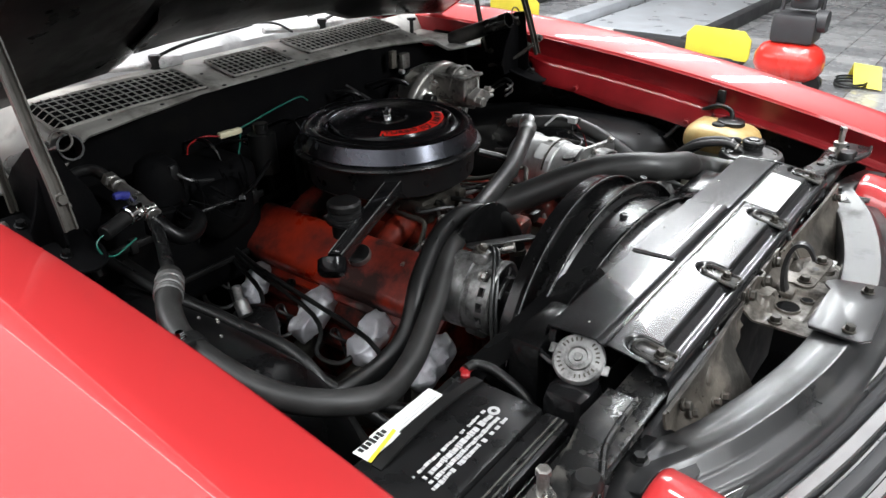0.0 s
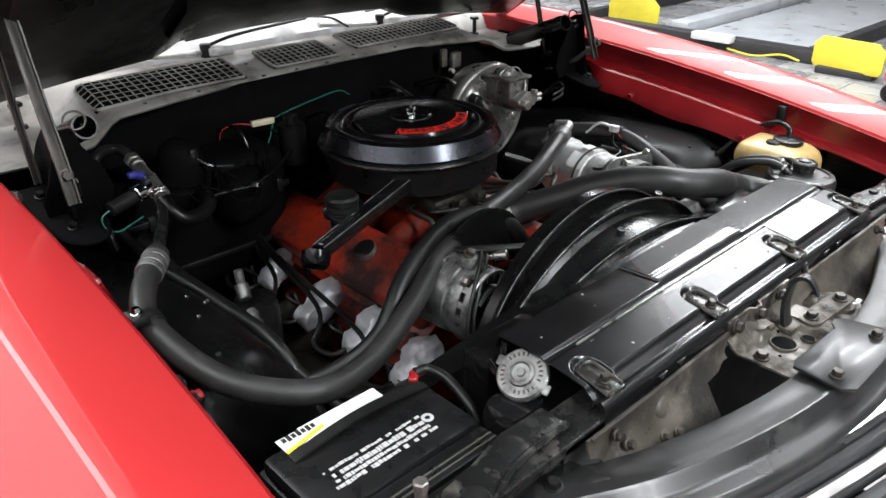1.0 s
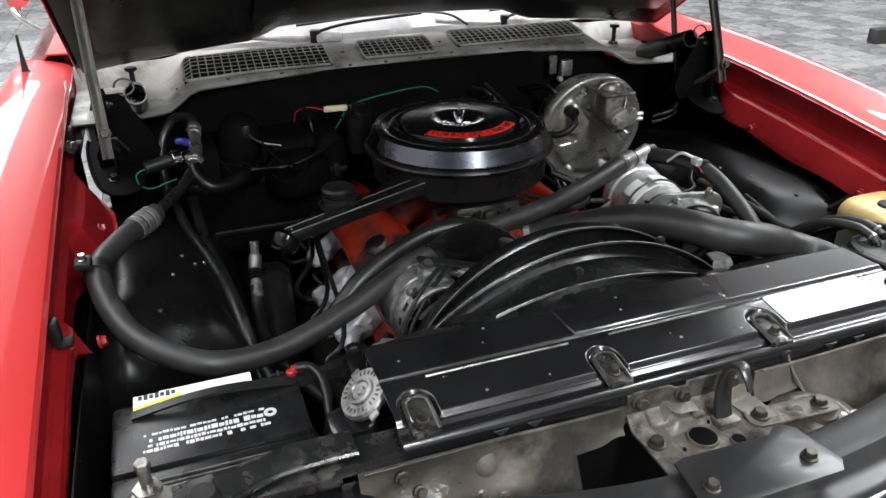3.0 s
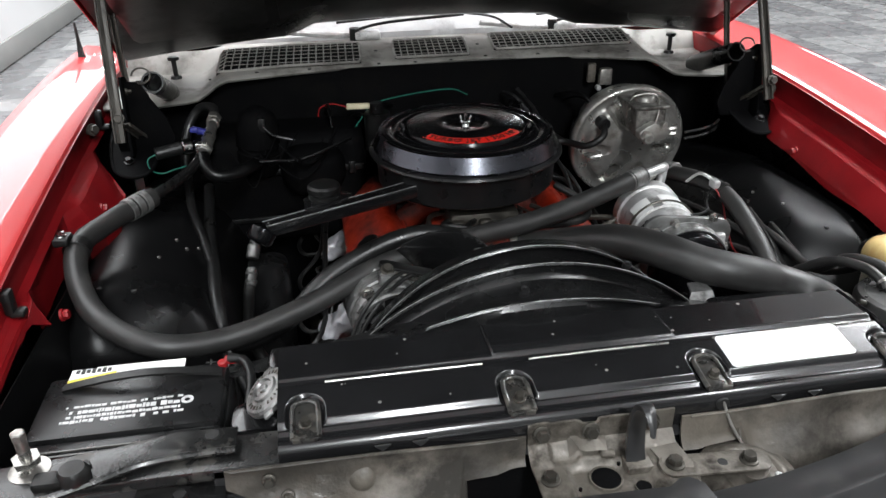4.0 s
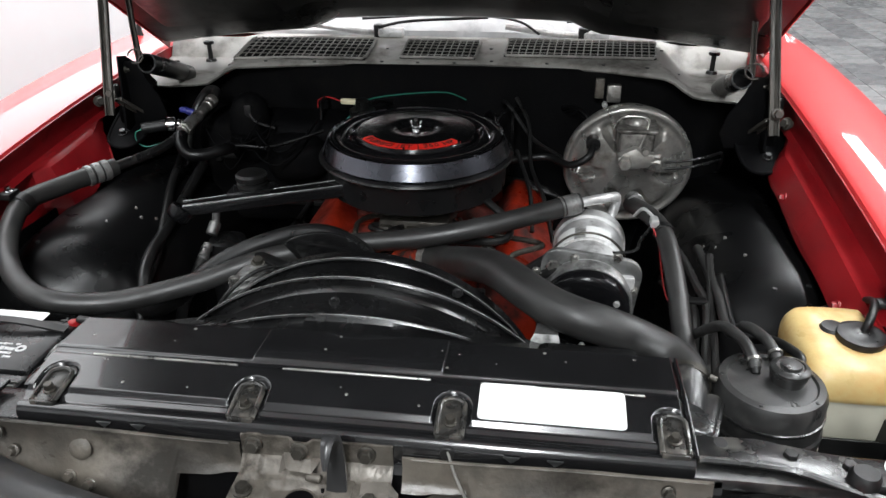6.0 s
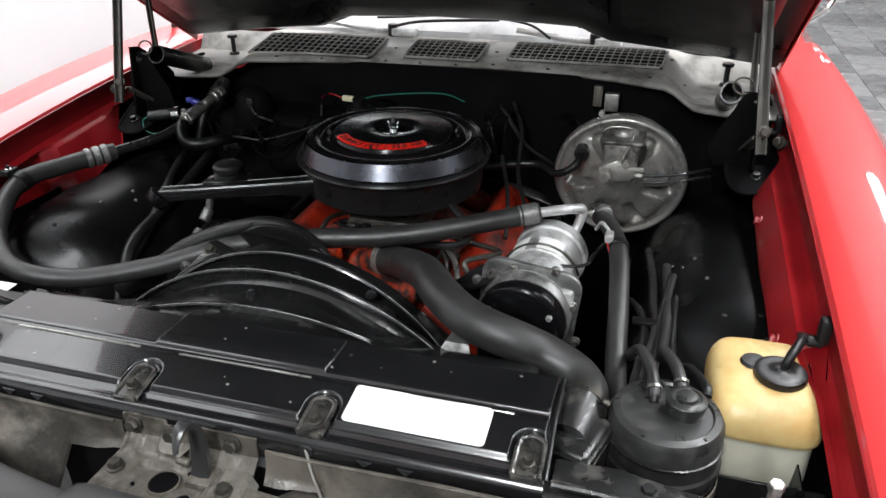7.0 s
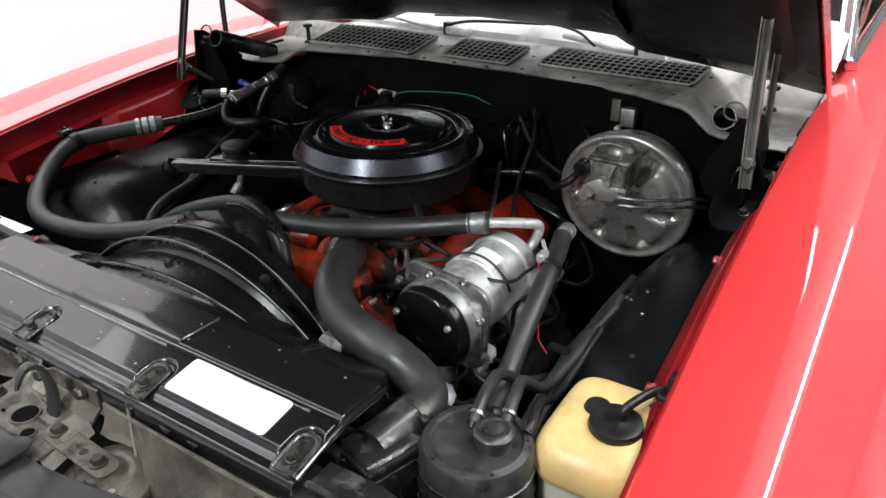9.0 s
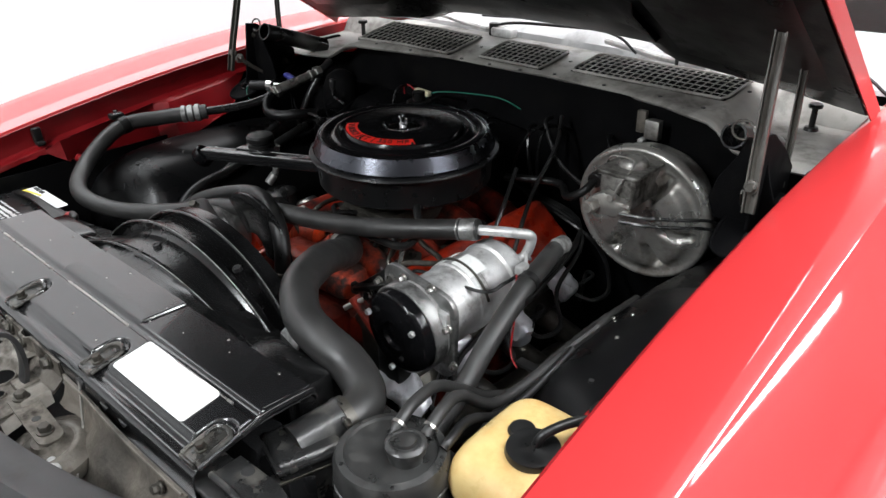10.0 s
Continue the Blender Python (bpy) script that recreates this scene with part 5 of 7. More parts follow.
part("rim", lathe([(0.170, 0.938), (0.1732, 0.9395), (0.1735, 0.943), (0.1620, 0.9690), (0.158, 0.9697)], AIR, AIR + UP, 128), DARKCHROME, air, "smoked satin bevelled rim", angle=20)
lid = part("lid", lathe([(0.1572, 0.9627), (0.151, 0.9645), (0.144, 0.9648), (0.140, 0.962), (0.137, 0.961), (0.134, 0.963), (0.129, 0.966), (0.124, 0.9655), (0.120, 0.961), (0.118, 0.959), (0.114, 0.9595), (0.1125, 0.965),
                         (0.110, 0.969), (0.060, 0.973), (0.042, 0.974), (0.038, 0.9725), (0.034, 0.968), (0.028, 0.965), (0, 0.964)], AIR0, AIR0 + UP, 96), LIDBLACK, air, "glossy black lid")
lid.location = (-0.012, 0.017, 0.0070)
part("wing_nut", merge(cyl((0, 0.668, 0.964), (0, 0.668, 0.992), 0.0035, 12), cyl((0, 0.668, 0.964), (0, 0.668, 0.974), 0.008, 16), box((-0.008, 0.668, 0.978), (0.004, 0.003, 0.016), 0.0014, Matrix.Rotation(-0.3, 4, "Y")), box((0.008, 0.668, 0.978), (0.004, 0.003, 0.016), 0.0014, Matrix.Rotation(0.3, 4, "Y")),
                       lathe([(0.010, 0.9645), (0.030, 0.9665), (0.033, 0.9665), (0.033, 0.966)], AIR0, AIR0 + UP, 40)), CHROME, lid, "bright wing nut")
A0, A1 = radians(-90 - 56), radians(-90 + 56)
decal_z = lambda r: 0.969 + (0.110 - r) / 0.05 * 0.004 + 0.0006
part("decal", sheet([[(r * math.cos(A0 + (A1 - A0) * k / 40), 0.668 + r * math.sin(A0 + (A1 - A0) * k / 40), decal_z(r)) for r in (0.0865, 0.093, 0.1, 0.1085)] for k in range(41)], 0.0004), DECAL, lid, "red arched decal with black lettering")
TEXT = "TURBO JET | 350 HP"
_, wide = letters(TEXT, 0.0175, lambda w: Matrix())
rad, squeeze = 0.1035, 0.188 / wide
lay = lambda w: Matrix.Translation(AIR0) @ Matrix.Rotation(radians(-90) + (w - wide / 2) * squeeze / rad, 4, "Z") @ Matrix.Translation((rad, 0, decal_z(rad) + 0.0008)) @ Matrix.Rotation(radians(90), 4, "Z") @ Matrix.Rotation(radians(4.8), 4, "X") @ Matrix.Diagonal((squeeze * 0.97, 1, 1, 1))
txt, _ = letters(TEXT, 0.0175, lay)
part("lettering", txt, BLACKINK, lid, "black lettering", smooth=False)
for a in (A0 + 0.05, A1 - 0.05, radians(-92)):
    part("rivet", cyl((0.107 * math.cos(a), 0.668 + 0.107 * math.sin(a), 0.969), (0.107 * math.cos(a), 0.668 + 0.107 * math.sin(a), 0.9725), 0.0025, 10, 0.0005), CHROME, lid)
# snorkel with its vacuum motor
a, b = Vector((-0.125, 0.575, 0.90)), Vector((-0.380, 0.472, 0.893))
d = (b - a).normalized()
n = Vector((d.y, -d.x, 0)).normalized()
rows = []
for k in range(9):
    p = a + (b - a) * k / 8
    hw, hh = 0.0115 + 0.004 * (1 - k / 8), 0.0115 - 0.001 * k / 8
    rows.append([p + n * (hw * math.copysign(abs(math.cos(q)) ** 0.22, math.cos(q))) + UP * (hh * math.copysign(abs(math.sin(q)) ** 0.22, math.sin(q))) for q in np.linspace(0, 2 * math.pi, 25)])
part("snorkel", merge(sheet(rows, 0.0025), cyl(a + (b - a) * 0.98, a + (b - a) * 0.6, 0.012)), GLOSS, air, "black intake snorkel", angle=40)
part("motor_bracket", slab([(-0.315, 0.505), (-0.245, 0.535), (-0.235, 0.555), (-0.26, 0.575), (-0.305, 0.57), (-0.318, 0.545)], 0.006, Matrix.Translation((0, 0, 0.904)), 0.001), GLOSS, air)
# thin metal tubes draw the highlight along the snorkel's edges
part("snorkel_lip", merge(tube([rows[0][k] + UP * 0.0005 for k in (4,)] + [rows[i][4] for i in range(1, 9)], 0.0010, 6, 2), tube([rows[i][8] for i in range(9)], 0.0010, 6, 2)), DULLALU, air, "snorkel edges, their highlight put in as metal")
part("snorkel_mouth", lathe([(0, -0.002), (0.020, -0.002), (0.022, 0.0), (0.022, 0.016), (0.018, 0.022), (0, 0.024)], b + Vector((-0.002, 0.004, -0.002)), b + Vector((-0.03, -0.02, -0.04)), 28), LIDBLACK, air)
part("vacuum_motor", lathe([(0, -0.05), (0.022, -0.05), (0.022, -0.03), (0.0255, -0.028), (0.0255, -0.022), (0.022, -0.020), (0.022, -0.016), (0.0265, -0.014), (0.0265, -0.008), (0.023, -0.006), (0.024, -0.004), (0.0275, -0.002), (0.0275, 0.006), (0.024, 0.010), (0.012, 0.012), (0, 0.012)], (-0.282, 0.545, 0.925), (-0.282, 0.545, 2), 32), BLACK, air, "dull round vacuum motor with a ribbed neck")
part("breather", tube([(0.13, 0.57, 0.89), (0.17, 0.53, 0.87), (0.16, 0.50, 0.85), (0.06, 0.50, 0.845)], 0.007, 8, 6), RUBBER, air)

# ---- alternator ----
alt = thing("alternator", "grey cast alternator with a finned vented end", "alternator", (-0.205, 0.35, 0.72))
p, q = Vector((-0.195, 0.297, 0.797)), Vector((-0.212, 0.42, 0.80))
m = frame_to(p, q)
body = part("body", merge(lathe([(0, 0.018), (0.042, 0.018), (0.045, 0.02), (0.0585, 0.02), (0.0605, 0.023), (0.0605, 0.036), (0.0575, 0.038), (0.0575, 0.045), (0.0605, 0.047), (0.0605, 0.072), (0.0575, 0.074), (0.0575, 0.079), (0.060, 0.081), (0.060, 0.098), (0.052, 0.114), (0.03, 0.118), (0, 0.118)], p, q, 56),
                          box(m @ Vector((0, 0.064, 0.04)), (0.026, 0.03, 0.024), 0.006), box(m @ Vector((0, -0.064, 0.04)), (0.03, 0.04, 0.026), 0.006)), DULLALU, alt)
for k in range(15):
    a = 2 * math.pi * k / 15
    # wedge-shaped vanes round the vented end, dark gaps between
    part("fin", slab([(0.036, -0.002), (0.0595, -0.0075), (0.0595, 0.0035)], 0.016, m @ Matrix.Rotation(a, 4, "Z") @ Matrix.Translation((0, 0, 0.005)), 0.0008), DULLALU, body)
part("vent_ring", lathe([(0.0535, 0.0), (0.0585, -0.001), (0.061, 0.002), (0.061, 0.009), (0.0535, 0.010), (0.0535, 0.0)], p, q, 48), DULLALU, alt)
part("fan_disc", lathe([(0, -0.012), (0.012, -0.012), (0.014, 0.002), (0.040, 0.006), (0.058, 0.010), (0.058, 0.013), (0, 0.0175)], p, q, 40), BLACK, alt)
lab = part("label", sheet([[m @ Vector((0.0612 * math.cos(a), 0.0612 * math.sin(a), h)) for h in (0.0475, 0.0715)] for a in np.linspace(2.2, 3.35, 12)], 0.0006), WHITE, alt, "small pale paper label")
for k in range(5):
    a = 2.3 + 0.2 * k
    part("label_line", sheet([[m @ Vector((0.0619 * math.cos(a + d), 0.0619 * math.sin(a + d), h)) for h in (0.051, 0.056 + 0.004 * (k % 3))] for d in (0, 0.05, 0.1)], 0.0003), BLACKINK, lab)
part("bolt", bolt(m @ Vector((0.035, 0.055, 0.022)), -(q - p), 0.0075), STEEL, alt)
part("bolt", bolt(m @ Vector((0.0, 0.078, 0.04)), (0.2, -0.5, 1), 0.008), BOLT, alt)
part("stud", merge(cyl((-0.150, 0.33, 0.856), (-0.138, 0.312, 0.861), 0.0085, 14), cyl((-0.175, 0.36, 0.852), (-0.150, 0.33, 0.856), 0.006, 10)), STEEL, alt, "bright threaded stud")
part("adjuster", slab(rounded(-0.075, -0.011, 0.075, 0.011, 0.010), 0.005, Matrix.Translation((-0.14, 0.335, 0.862)) @ Matrix.Rotation(0.2, 4, "Y") @ Matrix.Rotation(-0.25, 4, "Z"), 0.001), BLACK, alt)

for dx, dz in ((0.0, 0.0), (0.012, -0.006)):
    solo("alternator_wire", tube([(-0.165 + dx, 0.345, 0.868 + dz), (-0.195 + dx, 0.315, 0.872 + dz), (-0.235 + dx, 0.290, 0.845 + dz), (-0.262 + dx, 0.275, 0.80), (-0.275 + dx, 0.255, 0.74), (-0.27, 0.22, 0.68)], 0.0032, 8, 8), RUBBER, "black wire drooping over the alternator", "wire", group="alternator wires")

# ---- air conditioning compressor ----
comp = thing("ac_compressor", "cast aluminium air conditioning compressor with a black clutch", "compressor", (0.305, 0.45, 0.72))
p, q = Vector((0.2955, 0.345, 0.812)), Vector((0.311, 0.595, 0.826))
FAT = 1.06
part("body", lathe([(0, 0.04), (0.060, 0.04), (0.064, 0.044), (0.064, 0.066), (0.0555, 0.072), (0.0545, 0.125), (0.057, 0.128), (0.057, 0.150), (0.0545, 0.153), (0.054, 0.20), (0.0575, 0.204), (0.0575, 0.226), (0.050, 0.238), (0, 0.24)], p, q, 48, FAT), ALU, comp)
clutch = part("clutch", lathe([(0, 0.006), (0.020, 0.006), (0.022, 0.0), (0.050, 0.0), (0.056, 0.003), (0.0605, 0.006), (0.062, 0.010), (0.062, 0.036), (0.058, 0.040), (0, 0.042)], p, q, 56, FAT), LIDBLACK, comp, "black clutch plate")
m = frame_to(p, q)
part("flange", slab(rounded(-0.076, -0.076, 0.076, 0.076, 0.028), 0.009, m @ Matrix.Rotation(0.1, 4, "Z") @ Matrix.Translation((0, 0, 0.05)), 0.002), DULLALU, comp, "square cast flange behind the clutch")
for k in range(8):
    a = 2 * math.pi * k / 8 + 0.39 + 0.1
    part("bolt", bolt(m @ Vector(((0.088 if k % 2 == 0 else 0.073) * math.cos(a), (0.088 if k % 2 == 0 else 0.073) * math.sin(a), 0.045)), -(q - p), 0.0055), STEEL, comp)
part("clutch_ring", lathe([(0.0665, 0.022), (0.0685, 0.022), (0.070, 0.024), (0.070, 0.044), (0.066, 0.046)], p, q, 48), DULLALU, comp)
part("strap", tube([m @ Vector((0.0565 * math.cos(a) * 1.1, 0.0565 * math.sin(a) * 1.1, 0.14)) for a in np.linspace(0.2, 2.9, 14)], 0.0022, 6, 2), BOLT, comp)
ear = part("ear", slab([(0.262, 0.878), (0.240, 0.884), (0.222, 0.872), (0.172, 0.832), (0.166, 0.808), (0.182, 0.792), (0.205, 0.796), (0.25, 0.82)], 0.009, Matrix(((1, 0, 0, 0), (0, 0, -1, 0.408), (0, 1, 0, 0), (0, 0, 0, 1))), 0.002), BLACK, comp, "black mounting ear")
for ex, ez, er in ((0.246, 0.865, 0.0105), (0.189, 0.816, 0.0105)):
    part("bolt", bolt((ex, 0.398, ez), (0, -1, 0.1), er), STEEL, ear)
for k in range(3):
    rv = Vector((0.0515 * math.cos(radians(30 + 120 * k)), 0, 0.0515 * math.sin(radians(30 + 120 * k))))
    part("rivet", bolt(p + rv, -(q - p), 0.005, False), ALU, clutch)
for lx, ly, lz, size in ((-0.055, 0.03, 0.05, (0.03, 0.02, 0.03)), (0.058, -0.03, 0.05, (0.012, 0.02, 0.06))):
    part("lug", box(m @ Vector((lx, ly, lz)), size, 0.005), ALU, comp)
for a0, a1, h0, h1 in ((0.55, 1.15, 0.075, 0.118), (1.45, 2.15, 0.078, 0.116)):
    part("label", sheet([[m @ Vector((0.0612 * math.cos(a), 0.0612 * math.sin(a), h)) for h in (h0 + 0.052, h1 + 0.05)] for a in np.linspace(a0, a1, 8)], 0.0005), WHITE, comp, "small white label")
part("mount", merge(slab(rounded(-0.07, -0.02, 0.07, 0.02, 0.015), 0.008, Matrix.Translation((0.225, 0.40, 0.845)) @ Matrix.Rotation(radians(-25), 4, "Y"), 0.002), box((0.25, 0.42, 0.73), (0.05, 0.10, 0.08), 0.01)), BLACK, comp, "black mounting bracket")
part("lead", tube([m @ Vector((0.03, 0.056, 0.06)), m @ Vector((0.045, 0.045, 0.10)), (0.365, 0.46, 0.862), (0.385, 0.49, 0.87), (0.40, 0.505, 0.885)], 0.0028, 8, 8), BLACK, comp)
part("hard_pipe", merge(tube([(0.288, 0.548, 0.9045), (0.31, 0.558, 0.906), (0.338, 0.575, 0.905), (0.352, 0.60, 0.893), (0.345, 0.595, 0.86), (0.335, 0.575, 0.85)], 0.0085, 12, 8)), ALU, comp, "bent bare aluminium pipe")

# ---- brake booster and master cylinder ----
booster = thing("brake_booster", "round weathered metal brake booster on the firewall", "brake booster", (0.396, 0.93, 0.72))
bc, bd = Vector((0.396, 0.885, 0.848)), Vector((0, -1, -0.112)).normalized()
m = frame_to(bc, bc + bd)
bm = bmesh.new()
rings = []
for ri, (r, h) in enumerate(((0.0, 0.036), (0.03, 0.036), (0.040, 0.036), (0.046, 0.035), (0.050, 0.034), (0.054, 0.034), (0.060, 0.033), (0.070, 0.032), (0.080, 0.031), (0.090, 0.029), (0.095, 0.027), (0.099, 0.023), (0.102, 0.017), (0.106, 0.013), (0.112, 0.011), (0.118, 0.010), (0.1215, 0.013), (0.126, 0.014), (0.130, 0.010), (0.1315, 0.004), (0.1315, -0.006), (0.127, -0.010), (0.115, -0.05), (0.09, -0.09), (0.0, -0.10))):
    ring = []
    for k in range(96):
        a = 2 * math.pi * k / 96
        deg = math.degrees(a)
        # raised wedge pads parted by sunken channels
        pad = max(1 - smooth01(wd, wd + 8, abs((deg - c + 180) % 360 - 180)) for c, wd in ((25, 24), (88, 20), (150, 22), (212, 18), (268, 16), (325, 18)))
        lobe = 0.027 * (1 - pad) * smooth01(0.048, 0.056, r) * (1 - smooth01(0.096, 0.108, r)) if ri < 15 else 0
        ring.append(bm.verts.new((r * math.cos(a), r * math.sin(a), h - lobe)) if r > 0 or k == 0 else ring[0])
    rings.append(ring)
for u, v in zip(rings[:-1], rings[1:]):
    for k in range(96):
        vs = [u[k], u[(k + 1) % 96], v[(k + 1) % 96], v[k]]
        vs = [w for i, w in enumerate(vs) if w not in vs[:i]]
        if len(vs) > 2:
            bm.faces.new(vs)
bmesh.ops.transform(bm, matrix=m, verts=bm.verts)
part("shell", bm, ZINC, booster, angle=60)
part("check_valve", merge(cyl(bc + Vector((-0.075, -0.03, 0.06)), bc + Vector((-0.075, -0.055, 0.058)), 0.014), tube([bc + Vector((-0.075, -0.05, 0.058)), bc + Vector((-0.085, -0.075, 0.04)), bc + Vector((-0.12, -0.07, 0.02)), bc + Vector((-0.17, -0.03, 0.02)), (0.12, 0.83, 0.86)], 0.0075, 10, 8)), RUBBER, booster, "black rubber vacuum valve and hose")
mc = part("master_cylinder", scaled(merge(box((0.400, 0.768, 0.886), (0.086, 0.12, 0.074), 0.008, None, 3), cyl((0.396, 0.87, 0.852), (0.396, 0.70, 0.852), 0.027, 28), cyl((0.396, 0.862, 0.852), (0.396, 0.845, 0.852), 0.044, 28)), (0.400, 0.775, 0.895), 0.76), CAST, booster, "dark cast iron master cylinder")
mc.location = (-0.002, 0.048, 0.038)
part("lid", scaled(merge(slab(rounded(-0.052, -0.068, 0.052, 0.068, 0.012), 0.009, pose(0.400, 0.768, 0.922), 0.003), lathe([(0, 0.022), (0.018, 0.021), (0.027, 0.017), (0.033, 0.010), (0.036, 0.0), (0.036, -0.004)], (0.402, 0.772, 0.930), (0.402, 0.772, 2), 32)), (0.400, 0.775, 0.895), 0.76), CAST, mc)
part("bail", scaled(tube([(0.352, 0.765, 0.885), (0.350, 0.752, 0.925), (0.362, 0.748, 0.948), (0.40, 0.745, 0.954), (0.425, 0.735, 0.948), (0.415, 0.70, 0.915), (0.405, 0.692, 0.885)], 0.0026, 8, 6), (0.400, 0.775, 0.895), 0.76), STEEL, mc)
valve_block = part("valve_block", scaled(merge(slab([(-0.048, -0.022), (-0.02, -0.034), (0.03, -0.026), (0.046, -0.006), (0.044, 0.012), (0.015, 0.010), (-0.006, 0.026), (-0.03, 0.014), (-0.05, 0.0)], 0.034, Matrix(((1, 0, 0, 0.385), (0, 0, 1, 0.672), (0, 1, 0, 0.872), (0, 0, 0, 1))), 0.004),
                          cyl((0.355, 0.68, 0.862), (0.352, 0.648, 0.860), 0.0175, 6), lathe([(0.006, 0.0), (0.0125, 0.0), (0.0135, 0.003), (0.0135, 0.008)], (0.352, 0.644, 0.860), (0.352, 1, 0.860), 20), cyl((0.40, 0.675, 0.893), (0.402, 0.655, 0.894), 0.0085, 16), cyl((0.42, 0.68, 0.875), (0.445, 0.672, 0.878), 0.007, 6), cyl((0.42, 0.68, 0.860), (0.445, 0.674, 0.862), 0.007, 6)), (0.375, 0.68, 0.868), 0.72), ZINC, mc, "pale cast valve block with a hexagon port")
valve_block.location = (0.018, 0.020, 0.006)
for dz in (0.0, 0.013):
    part("brake_line", tube([(0.445, 0.66, 0.884 - dz), (0.49, 0.67, 0.886 - dz), (0.53, 0.70, 0.884 - dz), (0.565, 0.75, 0.872 - dz), (0.58, 0.84, 0.80)], 0.0028, 8, 8), DUSTY, mc)

# ---- battery ----
battery = thing("battery", "black car battery with pale printed labels", "battery", (-0.525, 0.14, 0.63))
case = part("case", box((-0.535, 0.135, 0.725), (0.225, 0.17, 0.17), 0.008), PLASTIC, battery)
part("lid", box((-0.535, 0.148, 0.821), (0.22, 0.12, 0.026), 0.008), PLASTIC, battery)
part("lid_step", box((-0.535, 0.070, 0.818), (0.22, 0.036, 0.022), 0.006), PLASTIC, battery)
part("strap", sheet([[(x, y, 0.836 + 0.012 * math.cos((x + 0.525) * 15.5)) for y in (0.174, 0.178, 0.184, 0.188)] for x in np.linspace(-0.622, -0.43, 15)], 0.003), RUBBER, battery, "black carrying strap")
part("label", slab(rounded(-0.055, -0.011, 0.055, 0.011, 0.002), 0.0007, pose(-0.535, 0.210, 0.8345), 0), WHITE, battery, "white paper label")
part("brand_patch", slab(rounded(-0.028, -0.012, 0.028, 0.012, 0.001), 0.0006, pose(-0.592, 0.206, 0.8353), 0), WHITE, battery)
part("yellow_stripe", slab([(-0.028, -0.008), (0.028, 0.004), (0.028, 0.009), (-0.028, -0.003)], 0.0006, pose(-0.592, 0.198, 0.8360), 0), YELLOWINK, battery)
for k in range(7):
    part("label_line", box((-0.612 + 0.0064 * k, 0.2125, 0.8362), (0.0046, 0.007 + 0.003 * (k % 2), 0.0006), 0), BLACKINK, battery)
for k in range(4):
    part("label_line", box((-0.522, 0.203 + 0.0045 * k, 0.8354), (0.068 - 0.012 * (k % 2), 0.0008, 0.0006), 0), INK, battery)
rng = random.Random(4)
for row_y, tall in ((0.1415, 0.0045), (0.131, 0.0085), (0.1215, 0.0055), (0.1135, 0.006)):
    x = -0.612 + rng.uniform(0, 0.01)
    while x < -0.478:
        w = rng.uniform(0.003, 0.0085)
        if rng.random() < 0.9:
            part("label_line", box((x + w / 2, row_y + rng.uniform(-0.0006, 0.0006), 0.8344), (w - 0.0011, tall * rng.uniform(0.6, 1.0), 0.0007), 0), INK, battery)
        x += w
part("emblem", lathe([(0.0035, 0), (0.0075, 0.0), (0.0075, 0.0008), (0.0035, 0.0008)], (-0.468, 0.133, 0.8341), (-0.468, 0.133, 1), 20), INK, battery)
part("plus_mark", merge(box((-0.447, 0.205, 0.8345), (0.014, 0.0025, 0.001), 0), box((-0.447, 0.205, 0.8343), (0.0025, 0.014, 0.001), 0)), BLACKINK, battery)
part("rib", merge(*[box((-0.525, y, 0.8305), (0.19, 0.0022, 0.002), 0) for y in (0.06, 0.068, 0.095)]), PLASTIC, battery)
part("terminal", merge(cyl((-0.432, 0.20, 0.828), (-0.432, 0.20, 0.839), 0.006), box((-0.422, 0.205, 0.836), (0.016, 0.013, 0.007), 0.002)), REDWIRE, battery, "red terminal clamp")
solo("battery_cable", tube([(-0.425, 0.205, 0.838), (-0.405, 0.20, 0.836), (-0.395, 0.17, 0.826), (-0.40, 0.12, 0.80), (-0.405, 0.10, 0.72)], 0.0065, 10, 8), RUBBER, "black rubber cable from the battery", "cable")
solo("battery_tray", merge(box((-0.53, 0.14, 0.632), (0.24, 0.20, 0.012), 0.003), box((-0.53, 0.25, 0.58), (0.2, 0.01, 0.11), 0.003)), BLACK, "black steel battery tray", "battery tray")

# ---- washer reservoir, vapour canister ----
jug = thing("washer_reservoir", "yellowed plastic washer fluid reservoir", "reservoir", (0.615, 0.225, 0.60))
rows = []
for z, g in ((0.62, 0.86), (0.63, 0.90), (0.820, 0.91), (0.826, 0.93), (0.829, 0.95), (0.832, 0.99), (0.838, 1.0), (0.848, 1.0), (0.858, 0.97), (0.868, 0.90), (0.875, 0.78), (0.879, 0.55), (0.880, 0.25), (0.880, 0.0)):
    rows.append([(0.617 + g * 0.066 * math.copysign(abs(math.cos(q)) ** 0.42, math.cos(q)), 0.236 + g * 0.077 * math.copysign(abs(math.sin(q)) ** 0.42, math.sin(q)), z + 0.006 * g * math.sin(q)) for q in np.linspace(0, 2 * math.pi, 49)])
part("bottle", sheet(rows[4:], 0), JUG, jug, angle=50)
part("lower_bottle", sheet(rows[:5], 0), JUGPALE, jug, "cloudy paler lower half", angle=50)
jc = part("cap", merge(lathe([(0, -0.006), (0.029, -0.006), (0.0305, -0.002), (0.029, 0.004), (0.022, 0.006), (0.018, 0.005), (0.010, 0.008), (0, 0.009)], (0.630, 0.226, 0.882), (0.630, 0.2, 2), 36), lathe([(0, -0.005), (0.014, -0.005), (0.016, 0.0), (0.014, 0.004), (0, 0.005)], (0.602, 0.244, 0.880), (0.602, 0.244, 2), 24)), RUBBER, jug, "black rubber cap")
